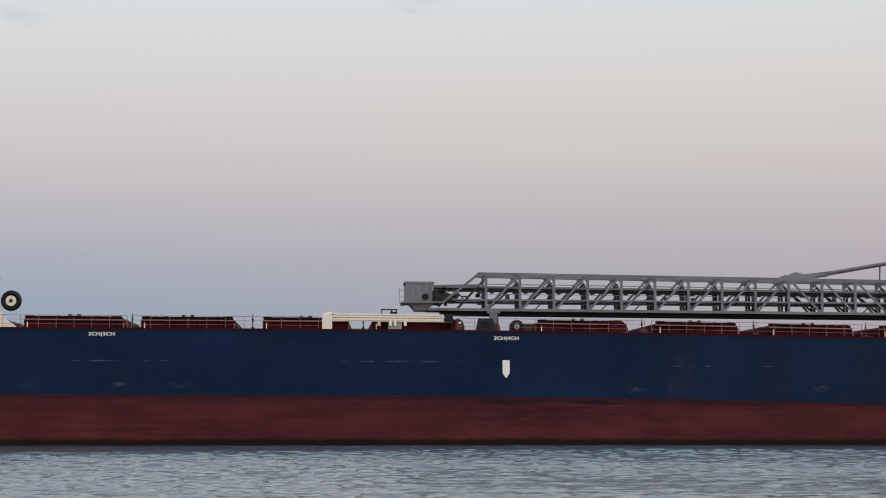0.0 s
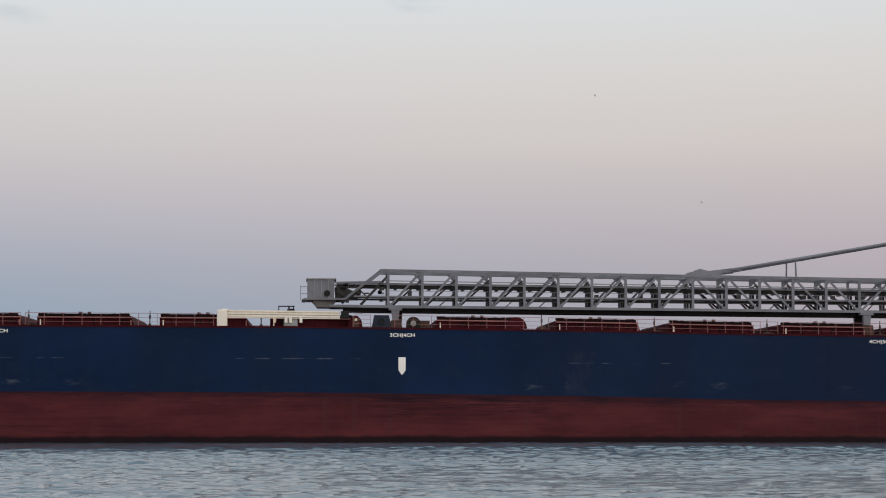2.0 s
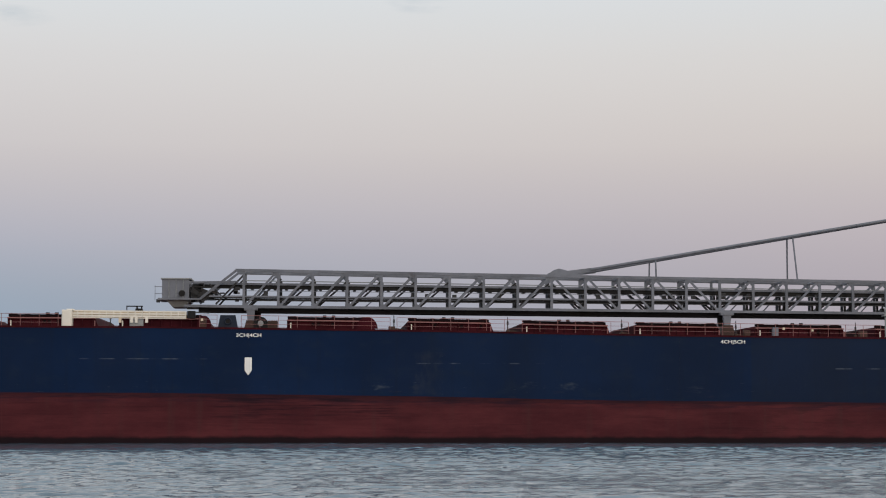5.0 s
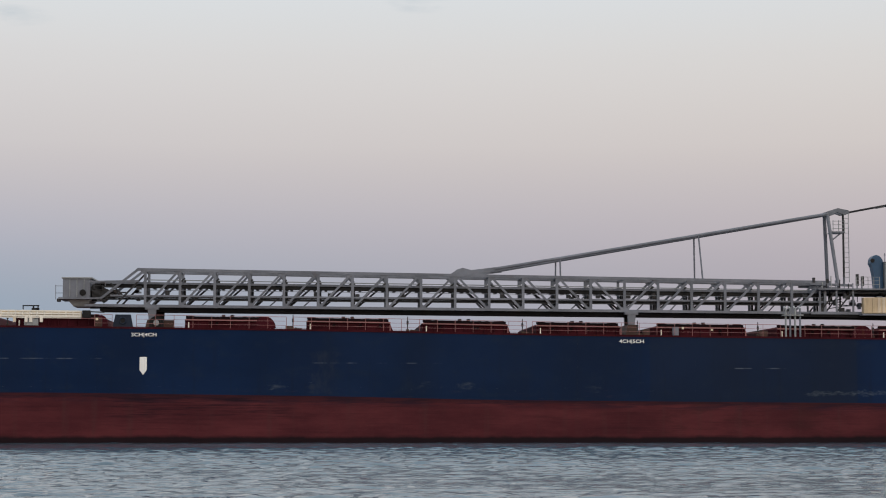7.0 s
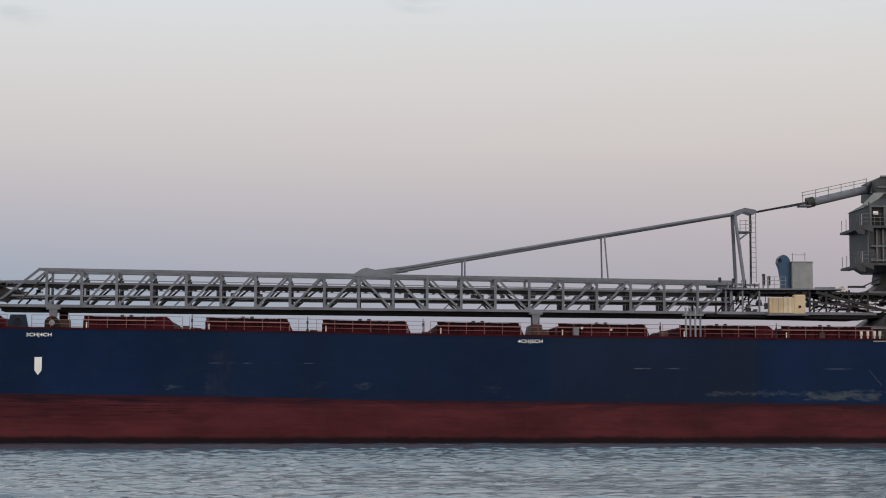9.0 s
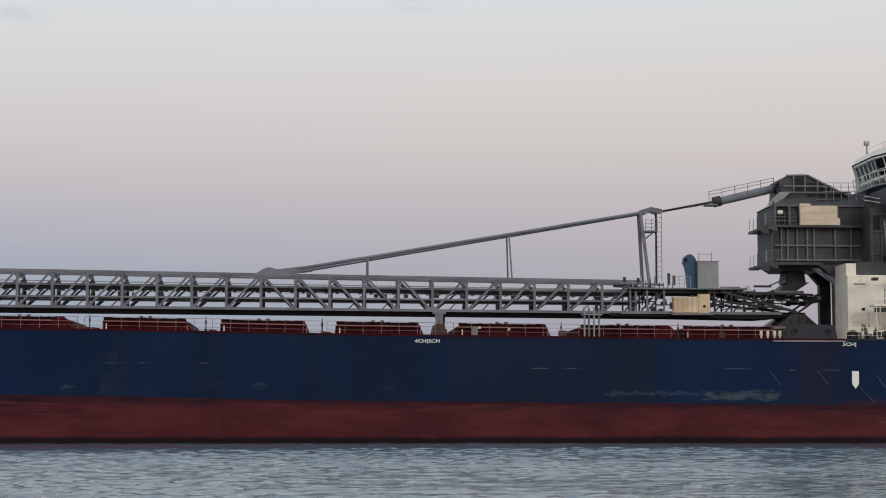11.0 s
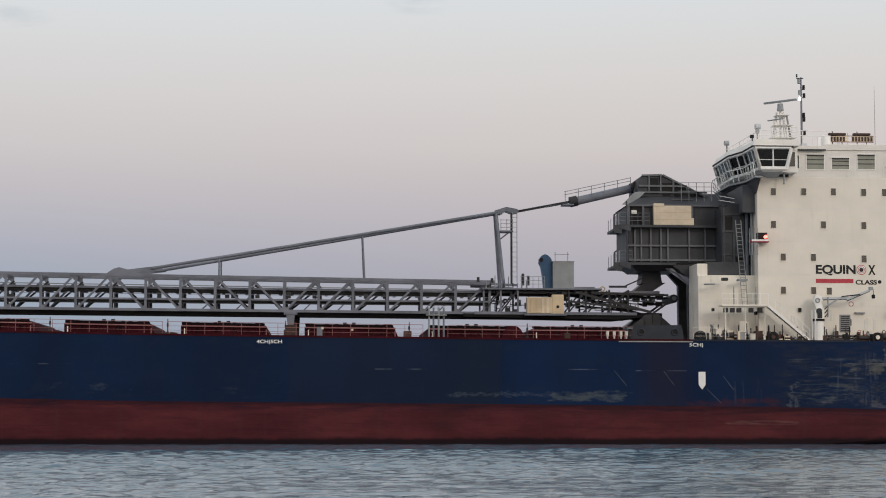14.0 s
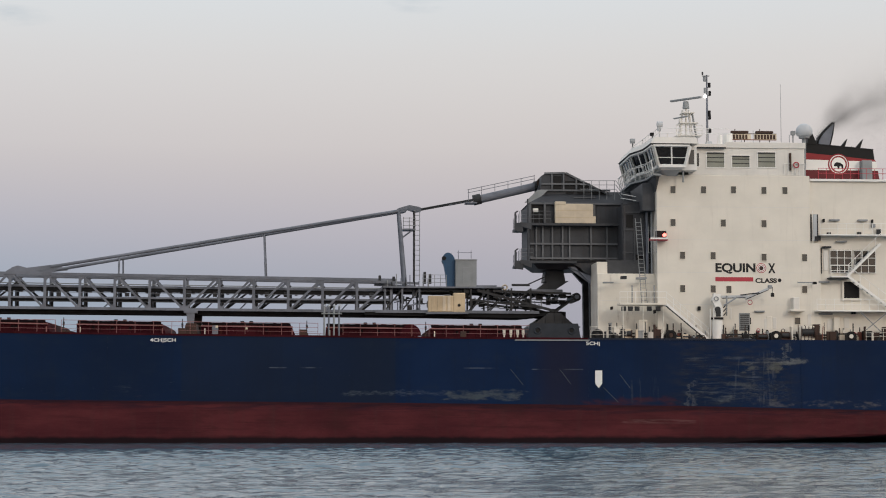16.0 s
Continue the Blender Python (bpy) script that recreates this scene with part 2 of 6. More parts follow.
def hull_red():
    n = Nodes("hull_red_antifouling")
    big = n.noise((.13, .13, .5), 5, .65)
    bands = n.noise((.09, .09, 2.6), 5, .7, (3, 0, 9))
    grain = n.noise((5, 5, 9), 4, .65)
    vert = n.noise((.9, .9, .05), 4, .6, (1, 5, 0))
    c = n.mix(n.step(big, .3, .72), (.050, .0112, .0150), (.088, .0205, .0245))
    c = n.mix(n.math("MULTIPLY", n.step(bands, .5, .72), .55), c, (.022, .007, .010))
    c = n.mix(n.math("MULTIPLY", n.step(vert, .5, .75), .35), c, (.055, .026, .026))
    c = n.mix(n.math("MULTIPLY", n.step(grain, .55, .8), .35), c, (.12, .045, .04))
    # dark overlap of the two paints below the boot top
    xyz = n.xyz()
    z = xyz[2]
    below = n.step(n.math("MULTIPLY_ADD", xyz[0], .0108, z), 3.35, 4.05)
    c = n.mix(n.math("MULTIPLY", n.math("MULTIPLY", below, n.step(n.noise((.22, .22, 3.5), 5, .7, (6, 2, 1)), .42, .60)), .8), c, (.014, .009, .018))
    c = n.mix(n.math("MULTIPLY", n.step(n.math("MULTIPLY_ADD", xyz[0], .0108, z), 3.80, 4.22), .6), c, (.020, .0075, .012))
    # black streaks left along the side near the third hold
    k = n.math("MULTIPLY", box_mask(n, xyz, 13, 29, 2.2, 4.3, .9), n.step(n.noise((.16, .16, 4.2), 5, .7, (1, 4, 6)), .46, .62))
    c = n.mix(n.math("MULTIPLY", k, .75), c, (.012, .006, .010))
    k = n.math("MULTIPLY", box_mask(n, xyz, 60, 140, .8, 3.6, .5), n.step(n.noise((.22, .22, .9), 5, .7, (8, 4, 6)), .48, .66))
    c = n.mix(n.math("MULTIPLY", k, .5), c, (.035, .012, .013))
    k = n.math("MULTIPLY", box_mask(n, xyz, 99, 105.5, 1.75, 2.05, .25), n.step(n.noise((.4, .4, 5), 5, .7, (2, 9, 1)), .42, .58))
    c = n.mix(n.math("MULTIPLY", k, .4), c, (.16, .10, .095))
    # nearly black towards the waterline, with an uneven upper edge
    waterline_dark = n.math("SUBTRACT", 1.0, n.step(n.math("ADD", z, n.math("MULTIPLY", n.noise((.6, .6, .6), 4, .6, (5, 5, 5)), .5)), .62, .98))
    c = n.mix(n.math("MULTIPLY", waterline_dark, .9), c, (.006, .005, .007))
    n.bump(n.math("ADD", big, n.math("MULTIPLY", grain, .2)), .2, .05)
    return n.done(c, n.math("MULTIPLY_ADD", grain, .2, .5), 0, .06)


def water_mat():
    n = Nodes("river_water")
    n.b.inputs["IOR"].default_value = 1.33
    small = n.noise((1.9, 2.2, 1), 5, .6)
    fine = n.noise((6, 7, 1), 4, .6, (4, 4, 0))
    crest = n.step(n.noise((1.0, .55, 1), 3, .5, (9, 2, 0)), .56, .74)
    ripple = n.math("ADD", n.math("ADD", small, n.math("MULTIPLY", fine, .35)), n.math("MULTIPLY", crest, 1.1))
    lee = n.math("MULTIPLY_ADD", n.step(n.xyz()[1], 134, 150), -.6, 1.0)
    n.bump(n.math("MULTIPLY", ripple, lee), .6, .070)
    tone = n.noise((.03, .05, 1), 3, .5, (2, 7, 0))
    return n.done(n.mix(tone, (.045, .090, .119), (.080, .124, .164)), .04)


M = {
    "blue": hull_blue(), "red": hull_red(), "water": water_mat(),
    "deck": paint("deck_red_oxide", (.07, .014, .017), .6, .35, .2, .3),
    "hatch": paint("hatch_red_oxide_paint", (.043, .0072, .0115), .65, .35, .3, .25, gloss=.04),
    "hatchdark": paint("hatch_edge_dark", (.010, .006, .007), .7, .3, .2, gloss=.04),
    "rail": paint("rail_faded_red", (.27, .125, .122), .5, .25, .1, .2),
    "grey": paint("boom_grey_paint", (.152, .165, .196), .45, .25, .25, .12),
    "greyl": paint("light_grey_paint", (.26, .275, .285), .45, .2, .25, .1),
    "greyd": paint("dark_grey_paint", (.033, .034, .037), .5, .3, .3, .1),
    "belt": paint("black_rubber_belt", (.008, .008, .009), .75, .3, .1),
    "black": paint("black_steel", (.008, .008, .009), .55, .3, .1),
    "cream": paint("cream_white_ship_paint", (.71, .668, .592), .42, .06, .10, .06, 0, .05),
    "white": paint("white_ship_paint", (.78, .77, .74), .4, .06, .08, .04, 0, .05),
    "tan": paint("tan_plywood_cover", (.54, .43, .29), .65, .2, .2),
    "box": paint("straw_coloured_cover", (.61, .52, .40), .65, .2, .15),
    "navy": paint("navy_blue_fitting", (.008, .014, .028), .45, .3, .2),
    "slateblue": paint("slate_blue_steel", (.024, .029, .038), .5, .3, .3, .1),
    "dome": paint("pale_grey_dome", (.47, .49, .51), .4, .08, .1, .05),
    "worncream": paint("worn_cream_paint", (.72, .68, .60), .45, .10, .22, .30, 0, .05),
    "offwhite": paint("dulled_white_paint", (.68, .655, .61), .45, .08, .12, .06, 0, .05),
    "tower": paint("tower_grey_paint", (.050, .053, .060), .5, .3, .3, .1),
    "stiff": paint("stiffener_grey_paint", (.125, .130, .140), .5, .25, .25, .1),
    "slate": paint("slate_grey_steel", (.070, .074, .082), .5, .3, .3, .1),
    "vent": paint("blue_ventilator_paint", (.035, .085, .16), .4, .25, .2),
    "dred": paint("dark_red_paint", (.26, .025, .030), .4, .2, .15),
    "maroon": paint("maroon_paint", (.12, .018, .022), .45, .25, .25, .1),
    "bred": paint("bright_red_paint", (.42, .05, .07), .4, .12, .1),
    "letter": paint("black_lettering", (.015, .015, .017), .5, .1, .0),
    "mark": paint("white_hull_marking", (.72, .72, .70), .5, .12, .2, .1),
    "scuff": paint("scuffed_bare_primer", (.10, .115, .13), .6, .4, .3),
    "orange": paint("orange_brown_sign", (.22, .075, .055), .5, .3, .2),
    "brown": paint("brown_gear", (.058, .034, .027), .6, .3, .2, .2),
}


def glass_mat(name, tint, rough=.04):
    n = Nodes(name)
    g = n.noise((1.2, 1.2, 1.2), 2)
    return n.done(n.mix(g, tuple(c * .6 for c in tint), tint), rough, 0, .6)


M["bridge_glass"] = glass_mat("bridge_window_glass", (.010, .014, .020))
M["glass"] = glass_mat("dark_window_glass", (.036, .042, .045))
M["pane"] = glass_mat("curtained_window_glass", (.24, .26, .22), .08)


def lamp_mat(name, colour, power):
    n = Nodes(name)
    n.b.inputs["Emission Color"].default_value = (*colour, 1)
    n.b.inputs["Emission Strength"].default_value = power
    return n.done(colour, .3)


M["redlamp"] = lamp_mat("lit_red_lamp", (1.0, .10, .08), 6)
M["whitelamp"] = lamp_mat("lit_white_lamp", (1.0, .95, .85), 5)


# ---- mesh helpers ----
def B():
    return bmesh.new()


def box(bm, x0, x1, y0, y1, z0, z1, bev=0.0):
    r = bmesh.ops.create_cube(bm, size=1)
    for v in r["verts"]:
        v.co = Vector(((x0 + x1) / 2 + v.co.x * (x1 - x0), (y0 + y1) / 2 + v.co.y * (y1 - y0), (z0 + z1) / 2 + v.co.z * (z1 - z0)))
    if bev:
        es = list({e for v in r["verts"] for e in v.link_edges})
        bmesh.ops.bevel(bm, geom=es, offset=bev, segments=2, affect="EDGES", profile=.5)
    return bm


def frame_of(p, q):
    d = (Vector(q) - Vector(p))
    return Matrix.Translation((Vector(p) + Vector(q)) / 2) @ d.to_track_quat("Z", "Y").to_matrix().to_4x4(), d.length


def rod(bm, p, q, r, n=8, r2=None):
    m, l = frame_of(p, q)
    bmesh.ops.create_cone(bm, cap_ends=True, segments=n, radius1=r, radius2=r if r2 is None else r2, depth=l, matrix=m)
    return bm


def beam(bm, p, q, w, h):
    """A bar of section w (across y) by h (in the x-z plane)."""
    p, q = Vector(p), Vector(q)
    d = (q - p)
    l = d.length
    d.normalize()
    side_ = Vector((0, 1, 0)) if abs(d.y) < .9 else Vector((1, 0, 0))
    a = d.cross(side_).normalized()
    s_ = a.cross(d).normalized()
    m = Matrix((s_, a, d)).transposed().to_4x4()
    m.translation = (p + q) / 2
    r = bmesh.ops.create_cube(bm, size=1)
    for v in r["verts"]:
        v.co = m @ Vector((v.co.x * w, v.co.y * h, v.co.z * l))
    return bm


def prism(bm, pts, y0, y1):
    """Polygon in x-z, drawn out from y0 to y1."""
    a = [bm.verts.new((x, y0, z)) for x, z in pts]
    b = [bm.verts.new((x, y1, z)) for x, z in pts]
    bm.faces.new(a)
    bm.faces.new(b[::-1])
    for i in range(len(pts)):
        j = (i + 1) % len(pts)
        bm.faces.new((a[i], b[i], b[j], a[j]))
    bmesh.ops.recalc_face_normals(bm, faces=bm.faces)
    return bm


def slab(bm, lower, z0, upper, z1):
    """Between two plan polygons (x, y) of like count."""
    a = [bm.verts.new((x, y, z0)) for x, y in lower]
    b = [bm.verts.new((x, y, z1)) for x, y in upper]
    bm.faces.new(a)
    bm.faces.new(b)
    for i in range(len(a)):
        j = (i + 1) % len(a)
        bm.faces.new((a[i], a[j], b[j], b[i]))
    bmesh.ops.recalc_face_normals(bm, faces=bm.faces)
    return bm


def ring(bm, c, r, r2, axis="y", n=24, k=8):
    """A torus round the y axis (or z)."""
    vs = []
    for i in range(n):
        a = 2 * math.pi * i / n
        row = []
        for j in range(k):
            b = 2 * math.pi * j / k
            u, w = (r + r2 * math.cos(b)), r2 * math.sin(b)
            p = (u * math.cos(a), w, u * math.sin(a)) if axis == "y" else (u * math.cos(a), u * math.sin(a), w)
            row.append(bm.verts.new((c[0] + p[0], c[1] + p[1], c[2] + p[2])))
        vs.append(row)
    for i in range(n):
        for j in range(k):
            bm.faces.new((vs[i][j], vs[(i + 1) % n][j], vs[(i + 1) % n][(j + 1) % k], vs[i][(j + 1) % k]))
    bmesh.ops.recalc_face_normals(bm, faces=bm.faces)
    return bm


ABOARD = []          # things that stand on the ship and travel with it
OUTFIT = {
    "unloading_boom": ("conveyor boom", ""), "boom_heel": ("machinery", ""), "boom_pedestal": ("pedestal", ""), "boom_saddle": ("boom rest", "boom rests on deck"),
    "luffing_cylinder": ("hydraulic cylinder", ""), "hatch_cover": ("hatch cover", "hatch covers along the deck"), "gangway": ("gangway", ""),
    "davit": ("davit", ""), "hose_reel": ("reel", ""), "pipe_stand": ("pipes", ""), "vent_post": ("vent pipe", "vent pipes between the hatches"),
    "deck_fitting": ("deck fitting", "fittings between the hatches"), "deck_locker": ("locker", "lockers on deck"), "deck_winch": ("winch", "winches beside the house"),
    "hose_box": ("box", ""), "rail_sign": ("sign", "signs on the rail"), "bitt": ("bitt", "cream bitts"), "bollard": ("bollard", "bollards beside the house"),
    "drive_cover": ("machine cover", ""), "winch_house": ("winch house", ""), "ventilator": ("ventilator", ""), "transfer_tower": ("conveyor tower", ""),
    "covered_crate": ("crate", ""), "end_guard": ("guard", "rounded guards on deck"), "ladder": ("ladder", ""), "deckhouse": ("deckhouse", ""), "boat_deck_platform": ("platform", ""), "wheelhouse": ("wheelhouse", ""),
    "search_lamp": ("search-light", "search-lights on the bridge roof"), "signal_lamp": ("lamp", ""), "radar_tower": ("radar tower", ""), "signal_mast": ("mast", ""),
    "whip_aerial": ("aerial", ""), "roof_drum": ("drum", ""), "raft_canister": ("life raft", "raft canisters on the roof"), "name_board": ("sign", ""), "satellite_dome": ("satellite dome", ""), "funnel": ("funnel", ""),
    "provision_crane": ("crane", ""), "pipe_run": ("pipe", "pipes beside the house"), "panama_chock": ("chock", "chocks along the side"), "hose": ("hose", "hoses beside the house"),
}


def part(name, bm, material, parent=None, label="", smooth=False):
    me = bpy.data.meshes.new(name)
    if smooth:
        for f in bm.faces:
            f.smooth = True
    bm.to_mesh(me)
    bm.free()
    me.materials.append(M[material] if isinstance(material, str) else material)
    ob = new(name, me)
    if parent is not None and parent.name == "bulk_carrier" and name in OUTFIT:
        ABOARD.append(tagged(ob, label, *OUTFIT[name]))
        return ob
    ob.parent = parent
    if label:
        ob["label"] = label
    return ob


def again(ob, dx=0.0, dy=0.0, dz=0.0, parent=None):
    """One more object on the same mesh."""
    o = new(ob.name.split(".")[0], ob.data)
    o.parent = parent or ob.parent
    o.location = Vector(ob.location) + Vector((dx, dy, dz))
    if "label" in ob:
        o["label"] = ob["label"]
    return o


def letters(name, body, x0, z0, width, height, y, material, parent, label="", bold=.018):
    """Lettering on a plate that faces the shore."""
    cu = bpy.data.curves.new(name, "FONT")
    cu.body, cu.extrude, cu.offset = body, .01, bold
    tmp = bpy.data.objects.new("tmp", cu)
    scene.collection.objects.link(tmp)
    bpy.context.view_layer.update()
    me = bpy.data.meshes.new_from_object(tmp.evaluated_get(bpy.context.evaluated_depsgraph_get()))
    bpy.data.objects.remove(tmp)
    co = np.empty(len(me.vertices) * 3)
    me.vertices.foreach_get("co", co)
    co = co.reshape(-1, 3)
    lo, hi = co.min(0), co.max(0)
    u = (co - lo) / np.maximum(hi - lo, 1e-6)
    out = np.c_[x0 + u[:, 0] * width, y - .012 + (1 - u[:, 2]) * .02, z0 + u[:, 1] * height]
    me.vertices.foreach_set("co", out.ravel())
    me.name = name
    me.materials.clear()
    me.materials.append(M[material])
    ob = new(name, me)
    ob.parent = parent
    if label:
        ob["label"] = label
    return ob


# ---- water: one sheet, waved where it is near, flat towards the horizon ----
def make_water():
    def spaced(lo, hi, step, far, grow):
        mid = list(np.arange(lo, hi + step / 2, step))
        out, d = [mid[-1]], step
        while out[-1] < far:
            d *= grow
            out.append(out[-1] + d)
        inn, d = [mid[0]], step
        while inn[-1] > -far:
            d *= grow
            inn.append(inn[-1] - d)
        return np.array(inn[:0:-1] + mid + out[1:])
    xs, ys = spaced(-42, 58, .20, 4600, 1.35), spaced(54, 165, .17, 4600, 1.35)
    X, Y = np.meshgrid(xs, ys)
    rng = np.random.RandomState(4)
    Z = np.zeros_like(X)
    for k in range(46):
        wl = .7 * (3.8 / .7) ** rng.rand()
        a = radians(262 + rng.randn() * 30)
        amp = .0076 * wl ** .88
        ph = rng.rand() * 6.28
        w = 2 * math.pi / wl
        s = np.sin(w * (X * math.cos(a) + Y * math.sin(a)) + ph + .6 * np.sin(.11 * X + .07 * Y + k))
        Z += amp * (1 - np.abs(s)) * 1.4 - amp * .5 if k % 3 == 0 else amp * s
    gust = .72 + .28 * np.sin(.05 * X + .5) * np.sin(.045 * Y + 1.1) + .15 * np.sin(.021 * X * 3 + .13 * Y)
    fade = np.clip((90 - np.abs(X - 8)) / 30, 0, 1) * np.clip((200 - Y) / 30, 0, 1) * np.clip((Y - 30) / 20, 0, 1)
    lee = np.clip((Y - 134) / 16, 0, 1)          # calmer along the ship's side
    Z = Z * gust * fade * (1 - .6 * lee * lee * (3 - 2 * lee))
    me = bpy.data.meshes.new("water")
    nx, ny = len(xs), len(ys)
    i = np.arange(nx * ny).reshape(ny, nx)
    q = np.stack([i[:-1, :-1], i[:-1, 1:], i[1:, 1:], i[1:, :-1]], -1).reshape(-1, 4)
    me.vertices.add(nx * ny)
    me.vertices.foreach_set("co", np.stack([X, Y, Z], -1).ravel())
    me.loops.add(q.size)
    me.loops.foreach_set("vertex_index", q.ravel())
    me.polygons.add(len(q))
    me.polygons.foreach_set("loop_start", np.arange(0, q.size, 4))
    me.polygons.foreach_set("use_smooth", np.ones(len(q), bool))
    me.update()
    me.validate()
    me.materials.append(M["water"])
    return tagged(new("water", me), "rippled grey-green river water at dusk", "water", kind="structure")


water = make_water()

# ---- the ship: x runs aft, y inboard from the near side, z up from the water ----
ship = tagged(new("bulk_carrier"), "blue and red self-unloading lake freighter under way, white deckhouse aft", "ship")
BEAM = 23.77
MID = BEAM / 2


def deck_z(x):
    return float(np.interp(x, [-92, -20, 8, 33, 48, 60, 84, 123, 140], [10.5, 10.12, 10.06, 9.80, 9.55, 9.42, 9.22, 9.08, 9.05]))


def boot_z(x):
    return float(np.interp(x, [-92, -20, 8, 33, 46, 83, 105, 123, 140], [4.7, 4.42, 4.35, 4.05, 3.75, 3.47, 3.25, 2.86, 2.6]))


def half_b(x, z):
    """Half breadth of the hull."""
    h = MID
    if x < -70:                                   # bow
        u = min(1.0, (-70 - x) / 21.0)
        h *= max(.02, 1 - u ** (2.2 + .08 * z))
    if x > 110:                                   # run of the stern below the counter
        u = (x - 110) / 26.0
        low = min(1.0, max(0.0, 1 - max(z, -6) / (.1 + 1.1 * u)))
        h *= max(.05, 1 - .9 * (u ** 1.2) * low - .10 * u ** 2.5)
    return h


def strip(zs_of, xs, cap=False):
    bm = B()
    for sgn in (-1, 1):
        prev = None
        for x in xs:
            row = [bm.verts.new((x, MID + sgn * half_b(x, z), z)) for z in zs_of(x)]
            if prev:
                for j in range(len(row) - 1):
                    f = (prev[j], row[j], row[j + 1], prev[j + 1])
                    bm.faces.new(f if sgn < 0 else f[::-1])
            prev = row
        if cap:
            last = prev if sgn < 0 else last + prev[::-1]
    if cap:
        bm.faces.new(last)
    bmesh.ops.recalc_face_normals(bm, faces=bm.faces)
    return bm


XS = [-91, -90.5, -89, -87, -84, -80, -76, -72, -68] + list(range(-64, 108, 4)) + [108, 111, 114, 117, 120, 123, 126, 129, 132, 134]
hull = part("hull_side", strip(lambda x: [boot_z(x), boot_z(x) + 1.5, deck_z(x) - 2.5, deck_z(x)], XS, True), "blue", ship,
            "dark navy blue painted steel topsides, scraped and streaked")
part("hull_bottom", strip(lambda x: [-4.5, -2.0, -.6, 0.0, .25, .5, .8, 1.2, 1.6, (1.6 + boot_z(x)) / 2, boot_z(x)], XS, True), "red", ship,
     "dull red antifouling paint, nearly black at the waterline")
part("keel_plate", strip(lambda x: [-4.5, -4.52], XS), "red", ship)


def make_deck():
    bm = B()
    prev = None
    for x in XS:
        h = half_b(x, deck_z(x)) - .02
        row = [bm.verts.new((x, MID - h, deck_z(x) - .01)), bm.verts.new((x, MID, deck_z(x) + .05)), bm.verts.new((x, MID + h, deck_z(x) - .01))]
        if prev:
            bm.faces.new((prev[0], row[0], row[1], prev[1]))
            bm.faces.new((prev[1], row[1], row[2], prev[2]))
        prev = row
    d = part("main_deck", bm, "deck", ship, "red oxide painted steel weather deck")
    # rounded sheer strake along both edges
    for y, lo, hi, mat, words in ((0.0, -70, 97, "hatch", "rusty red edge of the deck"), (0.0, 95, 112, "navy", "dark blue edge of the deck"),
                                  (BEAM, -70, 112, "hatch", "rusty red edge of the deck")):
        bm, prev = B(), None
        for x in [x for x in XS if lo < x < hi]:
            row = [bm.verts.new((x, y + dy, deck_z(x) - .02 + dz)) for dy, dz in ((-.05, -.08), (.05, -.08), (.05, .08), (-.05, .08))]
            if prev:
                for j in range(4):
                    bm.faces.new((prev[j], row[j], row[(j + 1) % 4], prev[(j + 1) % 4]))
            prev = row
        bmesh.ops.recalc_face_normals(bm, faces=bm.faces)
        part("sheer_strake", bm, mat, ship, words)
    return d


make_deck()

# hull markings
ARROW = [(-.31, 1.56), (.31, 1.56), (.31, .42), (0, 0), (-.31, .42)]
for ax, az in ((16.05, 5.88), (96.9, 4.80)):
    part("tug_mark", prism(B(), [(ax + x, az + z) for x, z in ARROW], -.012, .01), "mark", ship, "white arrow painted on the side")
for x0, text, w, zz in ((14.98, "3CH|4CH", 2.18, 9.13), (57.68, "4CH|5CH", 2.2, 8.68), (95.8, "5CH|", 1.2, 8.50), (-20.3, "2CH|3CH", 2.25, 9.40)):
    letters("hold_mark", text, x0, zz, w, .40, -.004, "mark", ship, "white hold mark on the side")
# thin slanting scratches
for xa, za, xb, zb in ((89.1, 6.45, 90.2, 5.1), (93.5, 6.4, 94.4, 5.2), (98.8, 6.0, 99.7, 4.8), (97.3, 4.9, 98.6, 3.6)):
    part("scratch", beam(B(), (xa, -.003, za), (xb, -.003, zb), .01, .03), "scuff", ship)
# weld seams and fairing strips of the plating
for x in (-28, -18, -9, 1.5, 12, 22.5, 33, 43.5, 54, 64.5, 75, 85.5, 96, 106.5, 115):
    bm = B()
    z0, z1 = boot_z(x) + .02, deck_z(x) - .12
    box(bm, x - .02, x + .02, -.007, .01, z0, z1)
    part("plate_seam", bm, "blue", ship)


# ---- deck edge rail ----
def make_rail(name, x0, x1, y, height, step, mat, rails=3, base=None, parent=ship, r=.019, label=""):
    base = base or deck_z
    xs = np.linspace(x0, x1, max(2, int(round((x1 - x0) / step)) + 1))
    bm = B()
    for k in range(rails):
        for a, b in zip(xs[:-1:1], xs[1::1]):
            h = height * (k + 1) / rails
            rod(bm, (a, y, base(a) + h), (b, y, base(b) + h), r * (1.2 if k == rails - 1 else .8), 5)
    top = part(name, bm, mat, parent, label)
    post = None
    for x in xs:
        if post is None:
            post = part("post", rod(B(), (0, 0, 0), (0, 0, height), r * 1.25, 6), mat, top)
            post.location = (x, y, base(x))
            first = post
        else:
            p = again(first)
            p.location = (x, y, base(x))
    return top


for a, b in ((-60, -30), (-29.2, -17.0), (-16.6, -.4), (11.8, 13.3), (15.4, 28.4), (29.0, 49.5), (50, 72.2), (74.4, 91.0)):
    make_rail("handrail", a, b, .22, 1.12, 1.55, "rail", 3, label="faded red tubular deck rail")
for a, b in ((96.2, 99.4), (121.0, 132)):
    make_rail("handrail", a, b, .22, 1.08, 1.6, "cream", 3, r=.015, label="white tubular deck rail")
for a, b in ((-60, -2), (0, 46), (48, 132)):
    make_rail("handrail", a, b, BEAM - .22, 1.12, 2.2, "rail", 3, label="faded red tubular deck rail")


